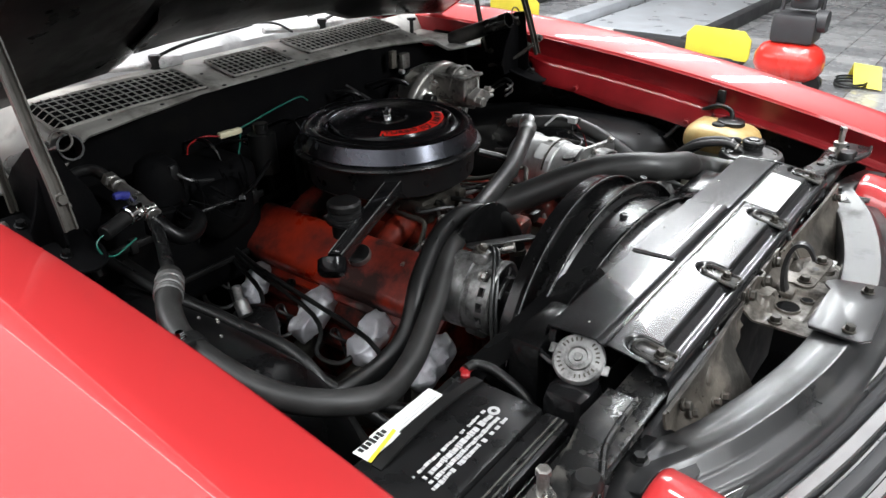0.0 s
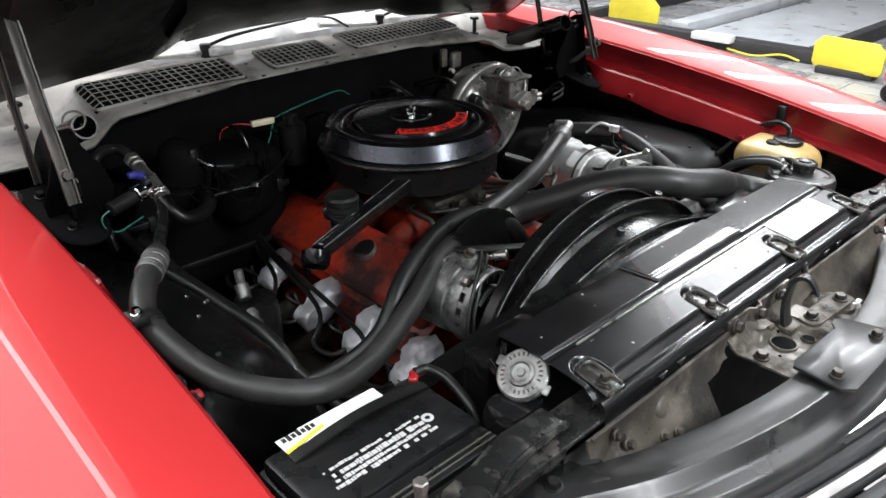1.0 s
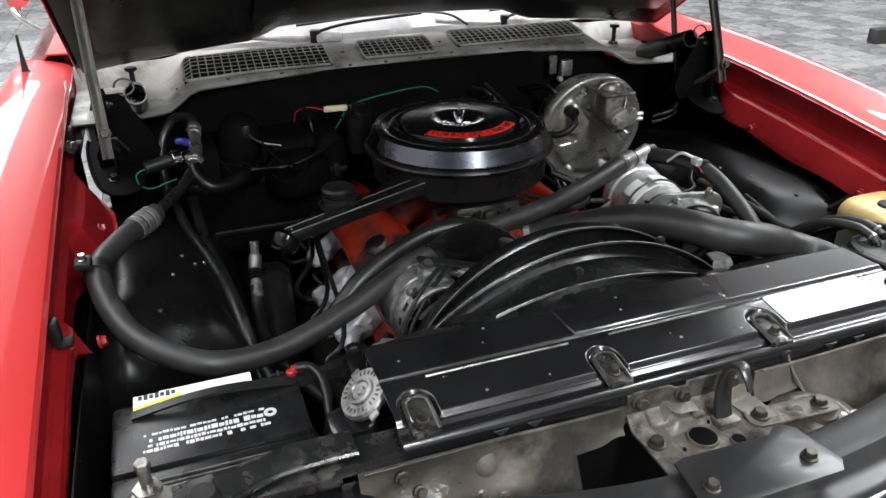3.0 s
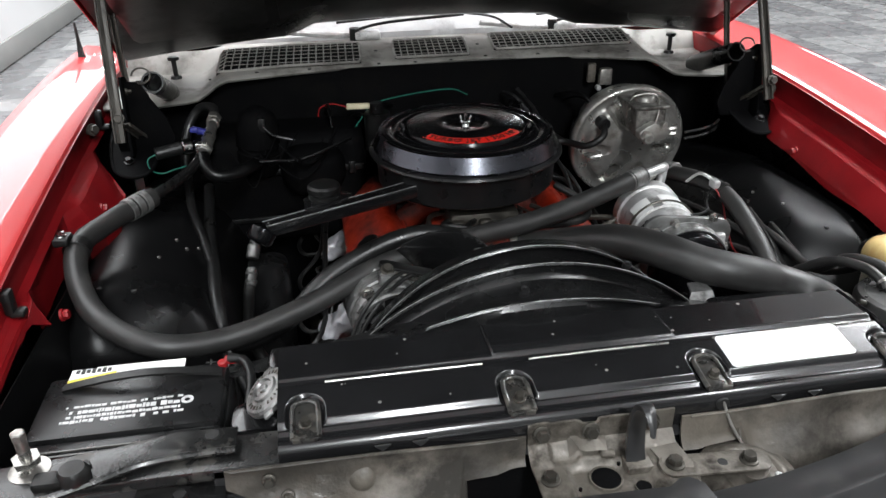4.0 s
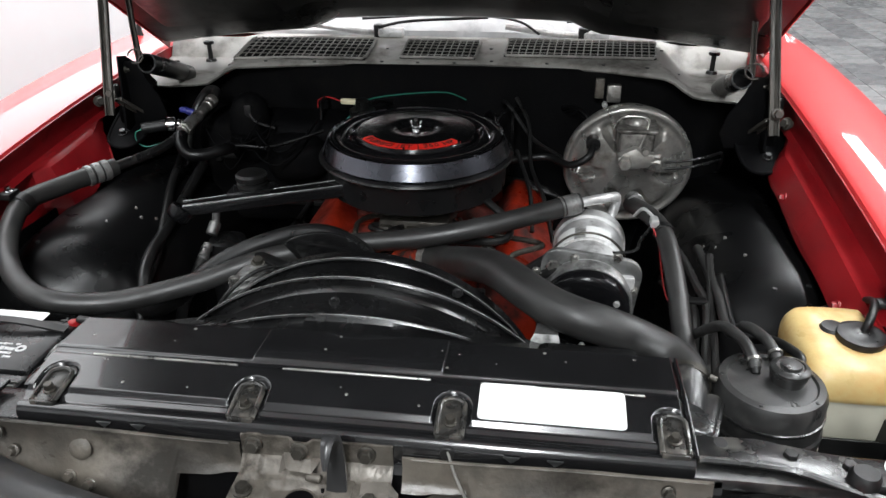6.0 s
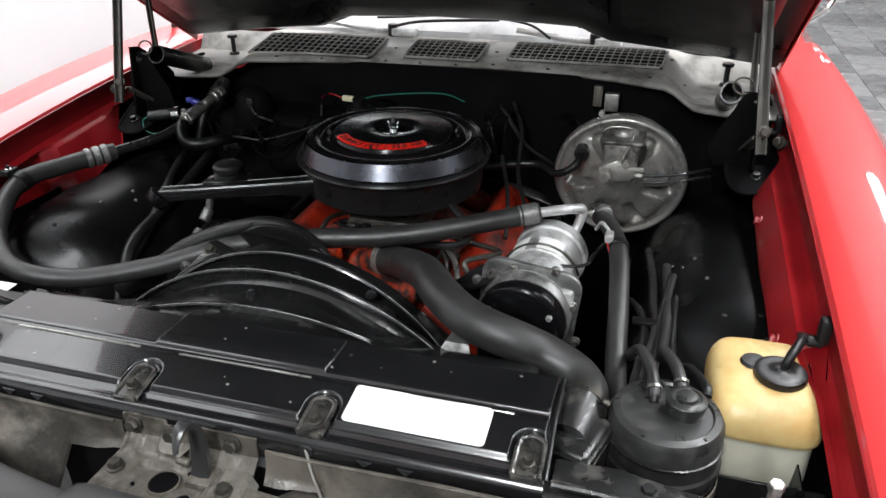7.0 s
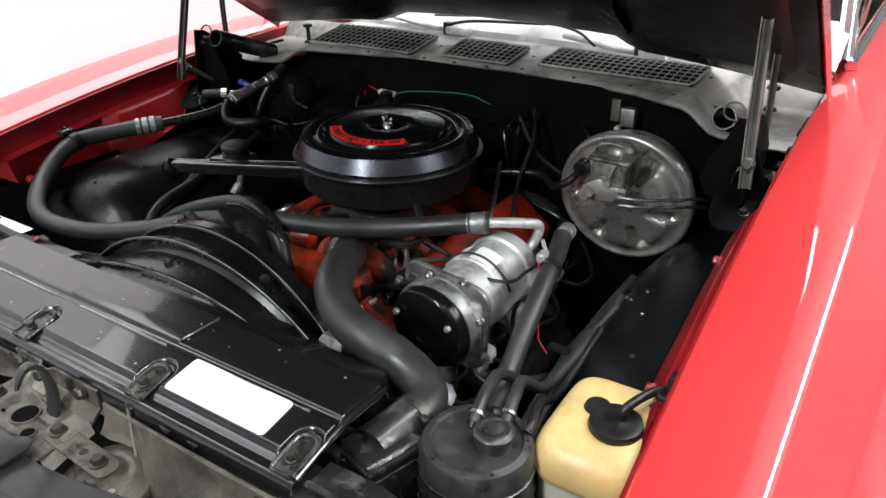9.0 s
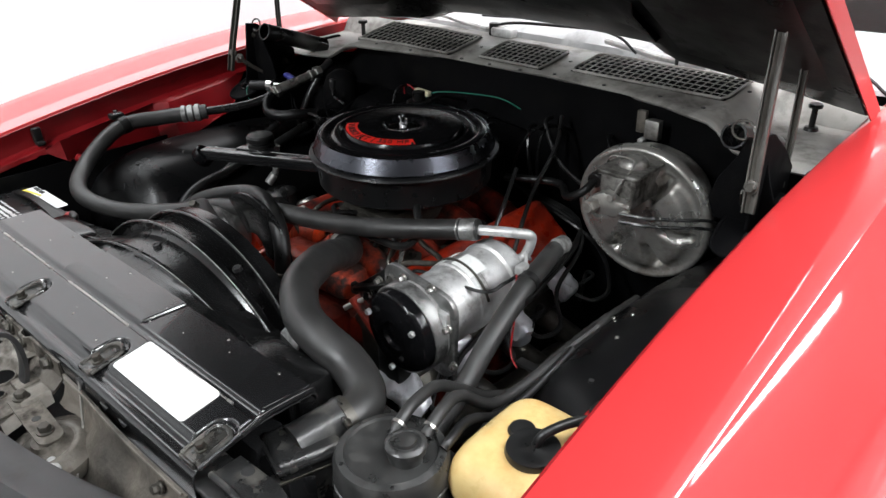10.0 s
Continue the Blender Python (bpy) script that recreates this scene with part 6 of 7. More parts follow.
part("nozzle", tube([(0.632, 0.226, 0.885), (0.638, 0.232, 0.904), (0.652, 0.262, 0.908), (0.660, 0.30, 0.892), (0.645, 0.34, 0.86), (0.62, 0.37, 0.82)], 0.0055, 10, 8), RUBBER, jc)
solo("jug_bracket", merge(box((0.617, 0.225, 0.612), (0.15, 0.18, 0.01), 0.003), box((0.617, 0.142, 0.70), (0.14, 0.004, 0.17), 0.001)), BLACK, "black steel reservoir bracket", "bracket")

can = thing("vapour_canister", "dusty black round vapour canister", "canister", (0.505, 0.14, 0.66))
part("body", lathe([(0, 0.66), (0.060, 0.66), (0.064, 0.666), (0.064, 0.80), (0.0665, 0.803), (0.0665, 0.812), (0.064, 0.815), (0.064, 0.858), (0.060, 0.866), (0.052, 0.868), (0.050, 0.865), (0.0, 0.866)], (0.505, 0.14, 0), (0.505, 0.14, 1), 56), CANBLACK, can)
part("purge_valve", lathe([(0, 0.864), (0.0195, 0.864), (0.0195, 0.873), (0.0215, 0.874), (0.0215, 0.879), (0.0228, 0.880), (0.0228, 0.884), (0.0205, 0.8865), (0.0165, 0.8875), (0.0155, 0.886), (0.0125, 0.886), (0.0115, 0.8895), (0.006, 0.8905), (0, 0.8905)], (0.524, 0.144, 0), (0.524, 0.144, 1), 40), CANBLACK, can)
for x, y in ((0.490, 0.165), (0.520, 0.182)):
    part("nipple", cyl((x, y - 0.012, 0.864), (x, y - 0.004, 0.872), 0.0055, 12), BLACK, can)
for k in range(5):
    a = 2 * math.pi * k / 5 + 0.5
    part("rivet", lathe([(0, 0.0015), (0.0018, 0.0012), (0.0026, 0)], (0.505 + 0.056 * math.cos(a), 0.14 + 0.056 * math.sin(a), 0.867), (0.505 + 0.056 * math.cos(a), 0.14 + 0.056 * math.sin(a), 2), 12), BLACK, can)
part("seam_ring", lathe([(0.0640, 0.8325), (0.0658, 0.8332), (0.0658, 0.8362), (0.0640, 0.837)], (0.505, 0.14, 0), (0.505, 0.14, 1), 56), WORNBLACK, can)
for hx, hy in ((0.489, 0.168), (0.519, 0.187)):
    part("hose_clip", lathe([(0.008, -0.002), (0.0092, -0.002), (0.0092, 0.002), (0.008, 0.002)], (hx, hy, 0.8735), (hx - 0.002, hy + 0.016, 0.8785), 20), STEEL, can)
part("strap", lathe([(0.0655, 0.77), (0.0672, 0.771), (0.0672, 0.785), (0.0655, 0.786)], (0.505, 0.14, 0), (0.505, 0.14, 1), 48), BEDLINER, can)
solo("canister_hose", merge(tube(over([(0.490, 0.160, 0.868), (0.488, 0.172, 0.876), (0.482, 0.20, 0.881), (0.470, 0.25, 0.868), (0.462, 0.30, 0.83), (0.458, 0.36, 0.78), (0.45, 0.46, 0.72)], 0.0075), 0.0075, 10, 8)), HOSE, "black rubber hose from the canister", "hose", group="canister hoses")
solo("canister_hose", merge(tube(over([(0.520, 0.178, 0.868), (0.518, 0.190, 0.874), (0.512, 0.215, 0.877), (0.500, 0.26, 0.864), (0.50, 0.33, 0.81), (0.505, 0.45, 0.77), (0.50, 0.60, 0.74)], 0.0075), 0.0075, 10, 8)), HOSE, "black rubber hose from the canister", "hose", group="canister hoses")
solo("canister_hose", merge(tube(over([(0.548, 0.176, 0.868), (0.547, 0.190, 0.872), (0.532, 0.24, 0.858), (0.515, 0.34, 0.80), (0.515, 0.48, 0.76)], 0.006), 0.006, 10, 8)), RUBBER, "black rubber hose from the canister", "hose", group="canister hoses")

# ---- hoses ----
SUCTION = [(0.288, 0.548, 0.905), (0.137, 0.49, 0.881), (0.031, 0.466, 0.865), (-0.081, 0.436, 0.862), (-0.202, 0.396, 0.852), (-0.321, 0.339, 0.825), (-0.44, 0.288, 0.814), (-0.535, 0.268, 0.832), (-0.618, 0.331, 0.858), (-0.653, 0.432, 0.900), (-0.627, 0.519, 0.905), (-0.569, 0.601, 0.911)]
hose = thing("suction_hose", "thick dull black air conditioning hose", "hose", (-0.1, 0.4, 0.80))
part("rubber", tube(SUCTION, 0.0168, 16, 10), HOSE, hose)
part("ferrule", merge(band(SUCTION, 0.012, 0.0178, 0.026), band(SUCTION, 0.004, 0.0183, 0.005), band(SUCTION, 0.020, 0.0182, 0.004)), DULLALU, hose, "crimped metal ferrule")
part("ferrule", merge(band(SUCTION, 0.985, 0.0195, 0.012), band(SUCTION, 0.97, 0.0195, 0.012), band(SUCTION, 0.955, 0.0195, 0.010)), DULLALU, hose)
part("clamp", merge(band(SUCTION, 0.83, 0.0195, 0.02), box((-0.668, 0.434, 0.922), (0.022, 0.03, 0.012), 0.003)), BLACK, hose, "black hose clip")
part("clip_screw", bolt((-0.668, 0.434, 0.927), (0, 0, 1), 0.0055), CHROME, hose)
ARCH = [(-0.52, 0.471, 0.7), (-0.438, 0.398, 0.733), (-0.36, 0.365, 0.783), (-0.285, 0.392, 0.842), (-0.19, 0.422, 0.876), (-0.12, 0.424, 0.885), (-0.06, 0.408, 0.868), (-0.028, 0.393, 0.835), (-0.018, 0.382, 0.79), (-0.02, 0.375, 0.71)]
heater = thing("heater_hose", "shiny black heater hose arching over the alternator", "hose", (-0.2, 0.40, 0.71))
part("rubber", tube(ARCH, 0.0148, 14, 10), RUBBER, heater)
part("clamp", band(ARCH, 0.90, 0.0165, 0.010), BOLT, heater, "dull metal hose clamp")
UPPER = [(0.022, 0.487, 0.815), (0.066, 0.462, 0.826), (0.103, 0.412, 0.852), (0.137, 0.36, 0.879), (0.168, 0.314, 0.896), (0.203, 0.261, 0.903), (0.239, 0.23, 0.897), (0.274, 0.213, 0.892), (0.311, 0.209, 0.883), (0.351, 0.213, 0.866), (0.393, 0.202, 0.851), (0.412, 0.175, 0.846), (0.409, 0.138, 0.844)]
upper = thing("radiator_hose", "thick black upper radiator hose", "hose", (0.2, 0.3, 0.82))
part("rubber", tube(UPPER, 0.0265, 20, 10), HOSE, upper)
part("clamp", merge(band(UPPER, 0.97, 0.0295, 0.014), cyl((0.432, 0.14, 0.866), (0.442, 0.137, 0.863), 0.0045, 10)), BOLT, upper, "worm-drive hose clamp")
part("clamp", merge(band(UPPER, 0.03, 0.029, 0.012)), ZINC, upper)
LIQUID = [(0.381, 0.63, 0.871), (0.406, 0.558, 0.882), (0.423, 0.485, 0.878), (0.433, 0.399, 0.84), (0.439, 0.329, 0.795), (0.45, 0.223, 0.761)]
liquid = thing("discharge_hose", "dull black air conditioning discharge hose", "hose", (0.42, 0.4, 0.72))
part("rubber", tube(LIQUID, 0.0150, 14, 10), HOSE, liquid)
part("end_fitting", merge(cyl((0.384, 0.645, 0.874), (0.388, 0.62, 0.879), 0.0148, 18), cyl((0.38, 0.66, 0.868), (0.384, 0.642, 0.874), 0.009, 6)), DULLALU, liquid)
part("tie", merge(band(LIQUID, 0.36, 0.0172, 0.012), box((0.432, 0.475, 0.87), (0.02, 0.02, 0.012), 0.003)), BLACK, liquid)
part("connector", merge(box((0.405, 0.505, 0.896), (0.013, 0.021, 0.015), 0.003), tube([(0.405, 0.515, 0.90), (0.39, 0.535, 0.905), (0.38, 0.56, 0.88)], 0.0028, 8, 5)), ALU, liquid, "pale plug connector")
solo("lead_wire", tube([(0.40, 0.50, 0.895), (0.412, 0.482, 0.87), (0.42, 0.47, 0.83), (0.43, 0.45, 0.79), (0.45, 0.44, 0.775)], 0.0014, 8, 8), REDWIRE, "thin loose red wire by the hose", "wire")
for k, pts in enumerate(([(0.47, 0.75, 0.62), (0.48, 0.60, 0.70), (0.485, 0.50, 0.76), (0.49, 0.43, 0.79), (0.48, 0.35, 0.76), (0.47, 0.22, 0.68)], [(0.45, 0.62, 0.68), (0.47, 0.50, 0.75), (0.475, 0.42, 0.765), (0.46, 0.30, 0.70)], [(0.51, 0.55, 0.74), (0.50, 0.46, 0.785), (0.495, 0.40, 0.78), (0.49, 0.25, 0.70)])):
    solo("wiring_loom", tube(over(pts, 0.0075), 0.0075, 8, 8, True, 0.12), HOSE, "dusty black taped wiring loom along the inner fender", "cable", group="looms along the inner fender")
solo("loom_clip", merge(box((0.485, 0.435, 0.795), (0.06, 0.016, 0.006), 0.002), bolt((0.515, 0.432, 0.80), (0, 0, 1), 0.006)), BLACK, "black clip holding the loom", "clip")

# left side: pipe from the suction hose to the evaporator, drier bottle, thin hoses
evap = thing("evaporator_housing", "black air conditioning housing on the firewall", "ac housing", (-0.36, 0.88, 0.6))
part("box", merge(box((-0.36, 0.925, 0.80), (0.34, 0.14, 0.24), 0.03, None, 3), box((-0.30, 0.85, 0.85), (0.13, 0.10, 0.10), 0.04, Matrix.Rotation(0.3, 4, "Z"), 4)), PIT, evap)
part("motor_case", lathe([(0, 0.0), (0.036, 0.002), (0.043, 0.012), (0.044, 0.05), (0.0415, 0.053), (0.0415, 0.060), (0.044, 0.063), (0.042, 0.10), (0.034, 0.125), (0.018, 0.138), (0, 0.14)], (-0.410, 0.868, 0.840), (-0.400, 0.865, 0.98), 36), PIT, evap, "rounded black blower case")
part("motor_tab", merge(box((-0.392, 0.832, 0.952), (0.016, 0.012, 0.030), 0.004), tube([(-0.39, 0.83, 0.95), (-0.37, 0.815, 0.935), (-0.33, 0.81, 0.925)], 0.003, 8, 6)), PLASTIC, evap)
part("seam", merge(box((-0.36, 0.852, 0.845), (0.33, 0.008, 0.014), 0.003), box((-0.36, 0.852, 0.74), (0.33, 0.008, 0.012), 0.003)), BLACK, evap)
for x in (-0.48, -0.40, -0.30, -0.22):
    part("clip", box((x, 0.848, 0.846), (0.014, 0.008, 0.028), 0.003), BLACK, evap)
part("fitting", merge(cyl((-0.329, 0.748, 0.905), (-0.322, 0.738, 0.906), 0.007, 6), tube([(-0.42, 0.765, 0.90), (-0.37, 0.752, 0.905), (-0.329, 0.748, 0.905), (-0.28, 0.76, 0.915), (-0.22, 0.79, 0.93)], 0.0036, 8, 8)), LINER, evap)
valve = thing("suction_valve", "bare metal suction valve with a blue cap", "valve", (-0.49, 0.80, 0.93))
part("pipe", tube([(-0.57, 0.60, 0.911), (-0.545, 0.645, 0.913), (-0.52, 0.69, 0.918), (-0.50, 0.735, 0.93)], 0.0095, 12, 6), DUSTY, valve)
part("body", merge(cyl((-0.497, 0.735, 0.937), (-0.488, 0.80, 0.95), 0.0125, 20), cyl((-0.488, 0.80, 0.95), (-0.484, 0.868, 0.962), 0.0105, 18), cyl((-0.486, 0.855, 0.96), (-0.484, 0.872, 0.963), 0.014, 6), cyl((-0.485, 0.845, 0.958), (-0.486, 0.838, 0.957), 0.0125, 20), cyl((-0.496, 0.742, 0.938), (-0.494, 0.754, 0.941), 0.016, 6)), STEEL, valve, "bright machined valve body")
part("elbow", tube([(-0.484, 0.87, 0.963), (-0.49, 0.905, 0.972), (-0.52, 0.925, 0.965), (-0.545, 0.915, 0.93), (-0.555, 0.88, 0.88), (-0.55, 0.84, 0.82)], 0.0095, 12, 8), DUSTY, valve)
part("port", merge(cyl((-0.494, 0.765, 0.945), (-0.515, 0.757, 0.945), 0.009, 16), cyl((-0.518, 0.756, 0.945), (-0.534, 0.750, 0.945), 0.0145, 18)), CHROME, valve, "bright polished collar")
part("port_boot", cyl((-0.534, 0.750, 0.945), (-0.58, 0.735, 0.94), 0.0115, 16), RUBBER, valve)
part("blue_cap", merge(cyl((-0.495, 0.80, 0.955), (-0.511, 0.796, 0.961), 0.007, 14), box((-0.515, 0.795, 0.963), (0.016, 0.013, 0.011), 0.004)), BLUE, valve, "blue service cap")
solo("lead_wire", tube([(-0.575, 0.737, 0.94), (-0.594, 0.733, 0.932), (-0.592, 0.728, 0.914), (-0.574, 0.727, 0.905), (-0.552, 0.732, 0.909), (-0.53, 0.74, 0.912)], 0.0013, 8, 8), GREEN, "thin green wire loop", "wire")
solo("taped_hose", merge(tube([(-0.497, 0.733, 0.934), (-0.492, 0.715, 0.918), (-0.475, 0.705, 0.902), (-0.445, 0.715, 0.898), (-0.415, 0.745, 0.90), (-0.40, 0.80, 0.89), (-0.39, 0.86, 0.87)], 0.0125, 14, 8, True, 0.05)), LINER, "black taped hose at the firewall", "hose")
drier = thing("receiver_drier", "black cylindrical drier bottle", "drier", (-0.40, 0.66, 0.5))
part("bottle", lathe([(0, 0.50), (0.036, 0.505), (0.040, 0.52), (0.040, 0.72), (0.036, 0.74), (0.012, 0.75), (0.0, 0.75)], (-0.40, 0.66, 0), (-0.40, 0.66, 1), 30), PLASTIC, drier)
part("fitting", merge(cyl((-0.42, 0.663, 0.775), (-0.425, 0.645, 0.755), 0.012, 16), cyl((-0.42, 0.663, 0.775), (-0.418, 0.67, 0.80), 0.008, 12), cyl((-0.427, 0.63, 0.742), (-0.43, 0.60, 0.722), 0.0095, 14), cyl((-0.4275, 0.625, 0.7385), (-0.4285, 0.618, 0.734), 0.0112, 14), cyl((-0.429, 0.610, 0.729), (-0.4295, 0.604, 0.725), 0.0112, 14)), DULLALU, drier, "crimped dull metal fitting")
solo("thin_hose", tube(over([(-0.428, 0.625, 0.738), (-0.435, 0.58, 0.705), (-0.43, 0.50, 0.68), (-0.40, 0.42, 0.67), (-0.36, 0.34, 0.66)], 0.0105), 0.0105, 12, 8), RUBBER, "black thin pressure hose", "hose", group="thin hoses by the inner fender")
solo("thin_hose", tube(over([(-0.545, 0.82, 0.86), (-0.53, 0.72, 0.83), (-0.50, 0.62, 0.78), (-0.475, 0.52, 0.735), (-0.46, 0.42, 0.70), (-0.42, 0.33, 0.67), (-0.38, 0.26, 0.62)], 0.0085), 0.0085, 12, 8), RUBBER, "black thin pressure hose", "hose", group="thin hoses by the inner fender")
solo("thin_hose", tube(over([(-0.51, 0.83, 0.83), (-0.50, 0.70, 0.80), (-0.485, 0.58, 0.74), (-0.47, 0.46, 0.68), (-0.45, 0.36, 0.62)], 0.011), 0.011, 12, 8), RUBBER, "black thin pressure hose", "hose", group="thin hoses by the inner fender")
solo("ignition_coil", merge(cyl((-0.16, 0.88, 0.87), (-0.16, 0.88, 0.95), 0.027), cyl((-0.16, 0.88, 0.95), (-0.16, 0.88, 0.97), 0.014)), BLACK, "black round coil by the firewall", "ignition coil")

# firewall wiring
solo("wire_connector", merge(box((-0.195, 0.93, 0.95), (0.05, 0.012, 0.012), 0.003, Matrix.Rotation(-0.1, 4, "Z"))), CREAM, "small cream plastic inline connector", "connector")
solo("lead_wire", tube([(-0.17, 0.93, 0.952), (-0.13, 0.92, 0.965), (-0.06, 0.93, 0.972), (0.01, 0.95, 0.97), (0.05, 0.97, 0.95)], 0.0014, 8, 8), GREEN, "green wire along the firewall", "wire")
solo("lead_wire", tube([(-0.17, 0.93, 0.95), (-0.19, 0.91, 0.93), (-0.215, 0.89, 0.90), (-0.21, 0.87, 0.86)], 0.0014, 8, 8), GREEN, "green wire along the firewall", "wire")
solo("lead_wire", tube([(-0.22, 0.93, 0.95), (-0.25, 0.94, 0.955), (-0.275, 0.95, 0.945), (-0.28, 0.955, 0.925)], 0.0014, 8, 8), REDWIRE, "red wire along the firewall", "wire")
wires = random.Random(11)
for k in range(12):
    x = -0.26 + 0.05 * k + wires.uniform(-0.02, 0.02)
    reach, rise = wires.uniform(-0.10, 0.10), wires.uniform(0.0, 0.04)
    pts = [(x, 0.985, 0.90 + rise)] + [(x + reach * q, 0.975 - 0.09 * math.sin(1.9 * q), 0.90 + rise * (1 - q) + 0.045 * math.sin(3.1 * q) - 0.09 * q * q) for q in (0.25, 0.5, 0.75, 1.0)]
    solo("spark_plug_wire", tube(pts, wires.choice((0.0024, 0.0034, 0.0042)), 8, 10), LINER, "black wire looping at the firewall", "wire", group="wires at the firewall")
for k, pts in enumerate(([(0.16, 0.96, 0.96), (0.19, 0.90, 0.92), (0.20, 0.82, 0.86), (0.23, 0.74, 0.82), (0.25, 0.68, 0.76)], [(0.13, 0.97, 0.95), (0.15, 0.92, 0.95), (0.20, 0.90, 0.89), (0.27, 0.91, 0.84), (0.30, 0.93, 0.78)], [(0.17, 0.80, 0.90), (0.20, 0.72, 0.85), (0.21, 0.66, 0.79)])):
    solo("spark_plug_wire", tube(pts, 0.0042, 8, 8), RUBBER, "black wire looping at the firewall", "wire", group="wires at the firewall")
relay = thing("relay_pair", "two small metal relays under the cowl lip", "relay", (0.345, 0.975, 0.96))
part("relay", box((0.333, 0.965, 0.985), (0.018, 0.012, 0.042), 0.002), BEDLINER, relay)
part("relay", box((0.362, 0.955, 0.978), (0.028, 0.018, 0.036), 0.002), STEEL, relay)
part("stud", cyl((0.345, 0.955, 0.955), (0.345, 0.94, 0.955), 0.006, 10), ALU, relay)

# thin dark lines drooping round the air conditioning pipes
tangle = random.Random(5)
for k in range(7):
    x, y, z = tangle.uniform(-0.46, -0.30), tangle.uniform(0.72, 0.80), tangle.uniform(0.89, 0.94)
    dx, dz = tangle.uniform(0.05, 0.12), tangle.uniform(0.02, 0.07)
    pts = [(x, y, z), (x + dx * 0.25, y - 0.015, z - dz * 0.5), (x + dx * 0.5, y - 0.01, z - dz * 0.7), (x + dx * 0.8, y + 0.02, z - dz * 0.35), (x + dx, y + 0.06, z + 0.01)]
    solo("thin_line", tube(pts, tangle.choice((0.0012, 0.0016, 0.0024)), 8, 10), PIT, "thin black line drooping by the housing", "wire", group="lines by the ac housing")

# small hoses and lines on top of the intake, in front of the air cleaner
vac = random.Random(17)
for k in range(9):
    x = -0.13 + 0.04 * k + vac.uniform(-0.015, 0.015)
    y = vac.uniform(0.47, 0.53)
    pts = [(x, y, 0.795), (x + vac.uniform(-0.03, 0.03), y + 0.01, 0.825 + vac.uniform(0, 0.015)), (x + vac.uniform(-0.05, 0.05), y + 0.05, 0.835), (x * 0.7, y + 0.09, 0.83), (x * 0.5, 0.62, 0.83)]
    solo("vacuum_hose", tube(pts, vac.choice((0.0028, 0.0038, 0.005)), 8, 8), vac.choice((RUBBER, RUBBER, BOLT)), "small dark hose on the intake manifold", "hose", group="vacuum hoses on the intake")
for bx, by, bz, bw in ((-0.115, 0.50, 0.80, 0.03), (-0.035, 0.515, 0.80, 0.045), (0.075, 0.52, 0.805, 0.04), (0.135, 0.55, 0.80, 0.03), (0.16, 0.62, 0.79, 0.035)):
    solo("bracket", merge(slab(rounded(-bw / 2, -0.012, bw / 2, 0.012, 0.006), 0.005, pose(bx, by, bz, 20, 12, bx * 300), 0.001), bolt((bx, by, bz + 0.006), (0.1, -0.3, 1), 0.006)), BOLT, "small oily bracket on the intake manifold", "bracket", group="brackets on the intake")

# ---- the showroom beyond the car ----
comp_air = thing("air_compressor", "red portable air compressor with a black motor", "air compressor", (4.33, 1.05, 0))
part("tank", lathe([(0, -0.225), (0.06, -0.217), (0.115, -0.185), (0.145, -0.13), (0.15, 0), (0.145, 0.13), (0.115, 0.185), (0.06, 0.217), (0, 0.225)], (4.33, 1.05, 0.19), (4.33, 2.05, 0.19), 36, 0.88), TANKRED, comp_air)
part("motor", merge(box((4.36, 1.05, 0.405), (0.22, 0.28, 0.19), 0.03), box((4.38, 1.02, 0.565), (0.14, 0.18, 0.08), 0.025), cyl((4.34, 0.86, 0.46), (4.34, 0.93, 0.46), 0.07)), LIFTBLACK, comp_air)
part("gauge", merge(cyl((4.28, 1.05, 0.62), (4.24, 1.05, 0.66), 0.04), cyl((4.28, 1.13, 0.60), (4.28, 1.13, 0.68), 0.02)), TANKRED, comp_air)
part("filter", cyl((4.30, 1.0, 0.62), (4.30, 1.0, 0.72), 0.045), WHITE, comp_air, "white air filter canister")
part("handle", tube([(4.44, 0.93, 0.35), (4.48, 0.93, 0.75), (4.50, 0.95, 0.95), (4.50, 1.17, 0.95), (4.48, 1.18, 0.75), (4.44, 1.18, 0.35)], 0.014, 10, 4), LIFTBLACK, comp_air)
for dy in (-0.17, 0.17):
    part("wheel", lathe([(0, -0.02), (0.05, -0.02), (0.06, -0.012), (0.06, 0.012), (0.05, 0.02), (0, 0.02)], (4.33, 1.05 + dy, 0.062), (5.33, 1.05 + dy, 0.062), 24), RUBBER, comp_air)
comp_air.location = (4.40, 0.98, 0)
hosebm = tube([(4.68 + 0.12 * math.cos(a), 0.62 + 0.10 * math.sin(a), 0.012 + 0.003 * a) for a in np.linspace(0, 14, 40)], 0.008, 8, 3)
solo("air_hose", hosebm, RUBBER, "coiled black air hose on the floor", "hose")
for gx, gy, turn in ((4.86, 1.62, -8), (5.38, 3.78, 6)):
    guard = thing("lift_guard", "yellow painted steel guard plate on the lift ramp", "guard plate", (gx, gy, 0), group="yellow guard plates")
    m = pose(gx, gy, 0, 0, 0, turn)
    part("plate", slab([(-0.24, 0.02), (0.24, 0.02), (0.26, 0.05), (0.26, 0.18), (0.2, 0.24), (-0.2, 0.24), (-0.26, 0.18), (-0.26, 0.05)], 0.02, m @ Matrix(((0, 0, 1, 0), (1, 0, 0, 0), (0, 1, 0, 0.02), (0, 0, 0, 1))), 0.003), YELLOW, guard)
    part("foot", merge(box((gx + 0.05, gy, 0.025), (0.14, 0.4, 0.05), 0.006)), LIFTBLACK, guard)
wedge = thing("wheel_chock", "pale yellow folded steel wheel chock", "wheel chock", (4.75, 0.52, 0))
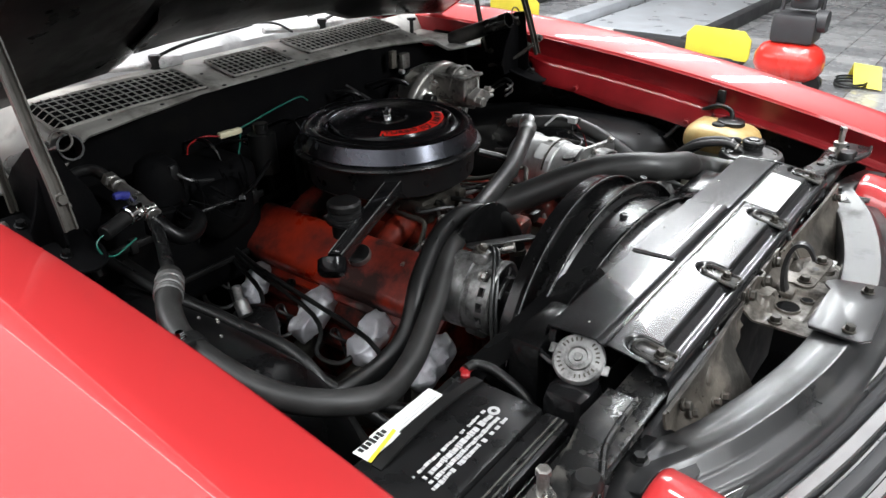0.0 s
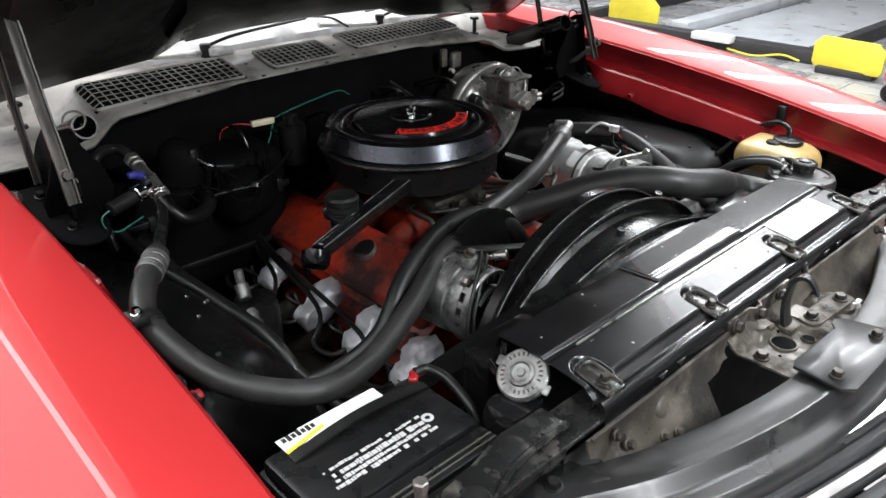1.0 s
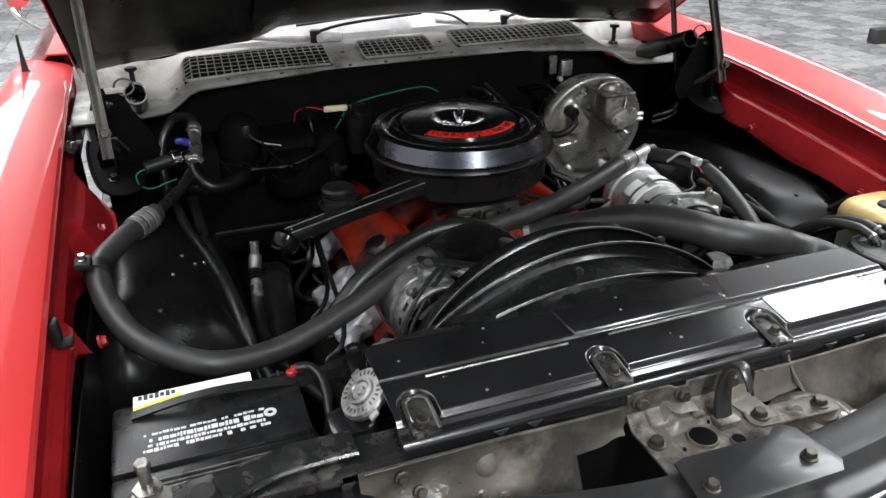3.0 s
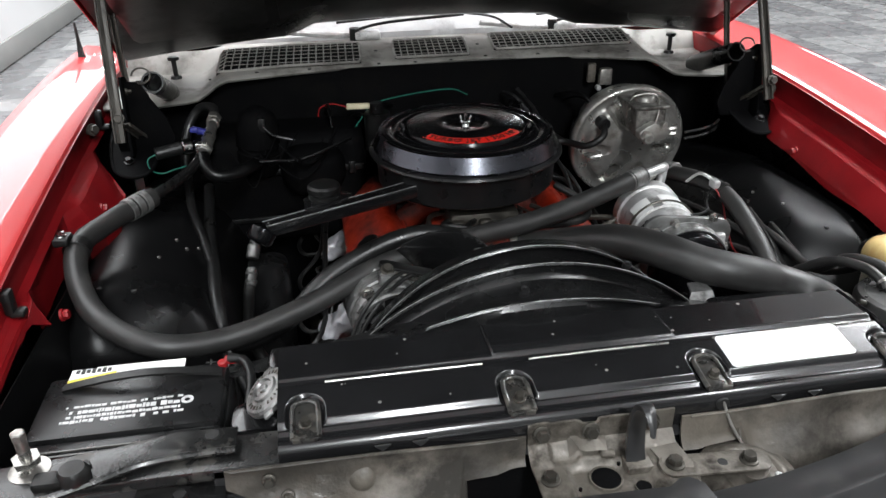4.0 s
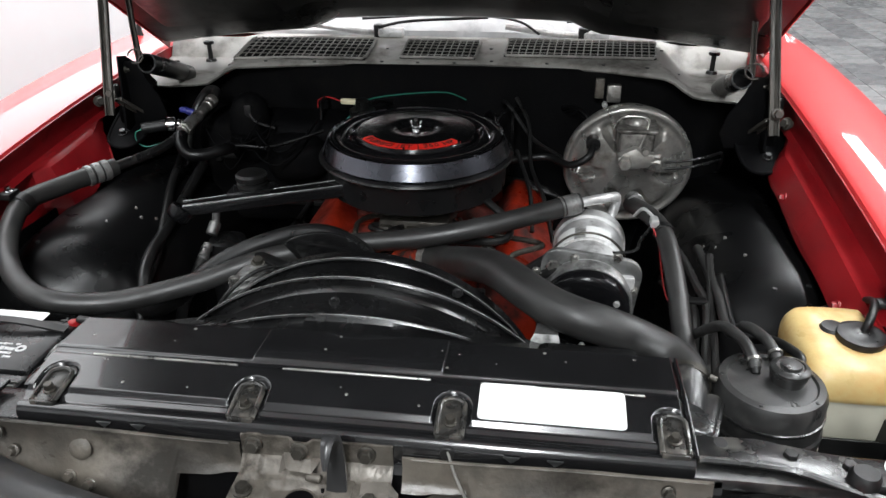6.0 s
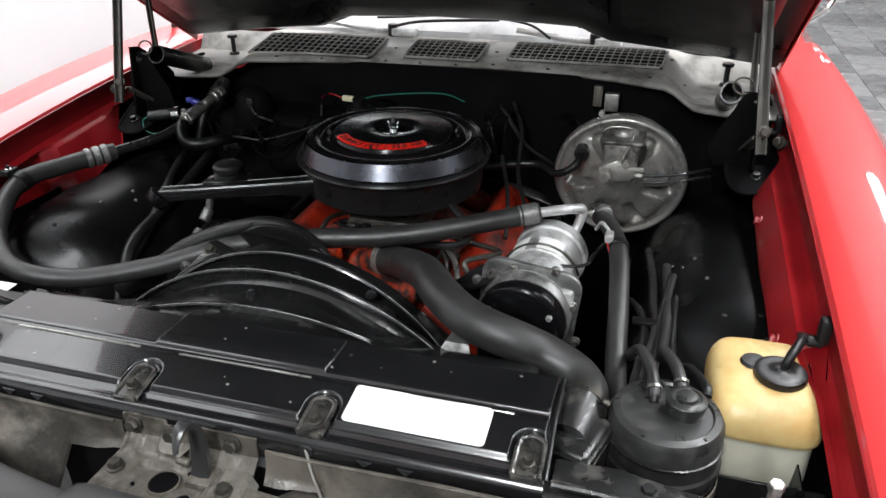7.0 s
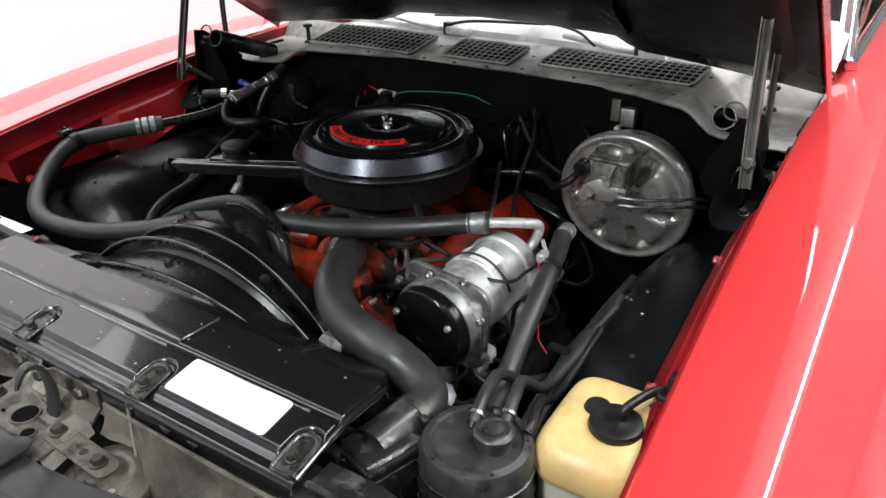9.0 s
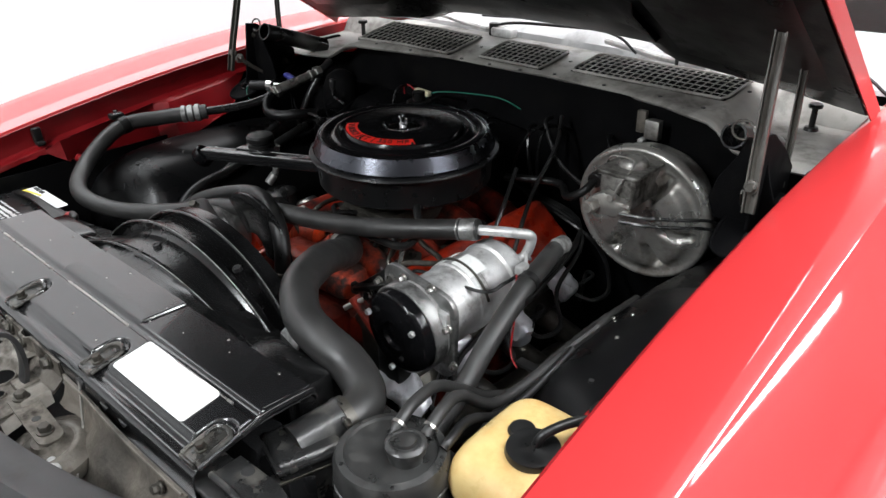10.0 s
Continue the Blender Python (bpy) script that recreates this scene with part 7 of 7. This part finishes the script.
part("plate", sheet([[(4.62, 0.42, 0.02), (4.72, 0.46, 0.15), (4.80, 0.50, 0.02)], [(4.66, 0.60, 0.02), (4.76, 0.64, 0.15), (4.84, 0.68, 0.02)]], 0.008), YELLOW, wedge)
lift = thing("car_lift", "low car lift with pale runways and black sides", "car lift", (6.5, 2.8, 0))
for ly in (1.75, 4.0):
    part("side_rail", box((6.9, ly + 0.2, 0.06), (3.6, 0.10, 0.12), 0.01), LIFTBLACK, lift)
part("runway", box((7.1, 3.30, 0.05), (3.4, 0.18, 0.10), 0.01), LIFTGREY, lift, "pale steel runway")
part("deck", box((7.0, 2.6, 0.012), (3.2, 1.1, 0.024), 0.004), LIFTGREY, lift, "scuffed shiny deck plate")
part("cross_beam", box((5.12, 2.85, 0.05), (0.14, 2.2, 0.10), 0.01), LIFTBLACK, lift)
part("junction_box", box((5.02, 2.75, 0.10), (0.10, 0.35, 0.06), 0.008), WHITE, lift, "white junction box")
solo("lift_cable", tube([(4.98, 2.0, 0.03), (5.0, 2.15, 0.05), (4.95, 2.35, 0.02), (5.0, 2.6, 0.03)], 0.008, 8, 5), YELLOWINK, "yellow cable on the floor", "cable")

# floor tiles, laid checkerwise
TILE = 0.3
tile_mesh = {}
for key, mat in (("a", TILE_A), ("b", TILE_B)):
    bm = bmesh.new()
    bmesh.ops.create_cube(bm, size=1.0, matrix=Matrix.Diagonal((TILE - 0.006, TILE - 0.006, 0.012, 1)))
    me = bpy.data.meshes.new("tile")
    bm.to_mesh(me)
    bm.free()
    me.materials.append(mat)
    tile_mesh[key] = me
floor = bpy.data.objects["floor"]
rest = {"a": [], "b": []}
for i in range(-8, 38):
    for j in range(-17, 36):
        x, y = TILE * (i + 0.5), TILE * (j + 0.5)
        key = "a" if (i + j // 2 + (i * j % 7 == 0)) % 2 else "b"
        if 1.8 < x < 6.0 and 2.4 < y < 7.2:
            ob = new("tile", tile_mesh[key])
            ob.parent = floor
            ob.location = Vector((x, y, -0.006)) - floor.location
        else:
            rest[key].append((x, y))
for key, mat in (("a", TILE_A), ("b", TILE_B)):
    verts, faces = [], []
    h = TILE / 2 - 0.003
    for x, y in rest[key]:
        n = len(verts)
        verts += [(x - h, y - h, 0), (x + h, y - h, 0), (x + h, y + h, 0), (x - h, y + h, 0), (x - h, y - h, -0.012), (x + h, y - h, -0.012), (x + h, y + h, -0.012), (x - h, y + h, -0.012)]
        faces += [(n, n + 1, n + 2, n + 3), (n, n + 4, n + 5, n + 1), (n + 1, n + 5, n + 6, n + 2), (n + 2, n + 6, n + 7, n + 3), (n + 3, n + 7, n + 4, n)]
    me = bpy.data.meshes.new("tile_field")
    me.from_pydata([(vx - floor.location.x, vy - floor.location.y, vz - floor.location.z) for vx, vy, vz in verts], [], faces)
    me.materials.append(mat)
    ob = new("tile_field", me)
    ob.parent = floor
    tagged(ob, kind="stuff")
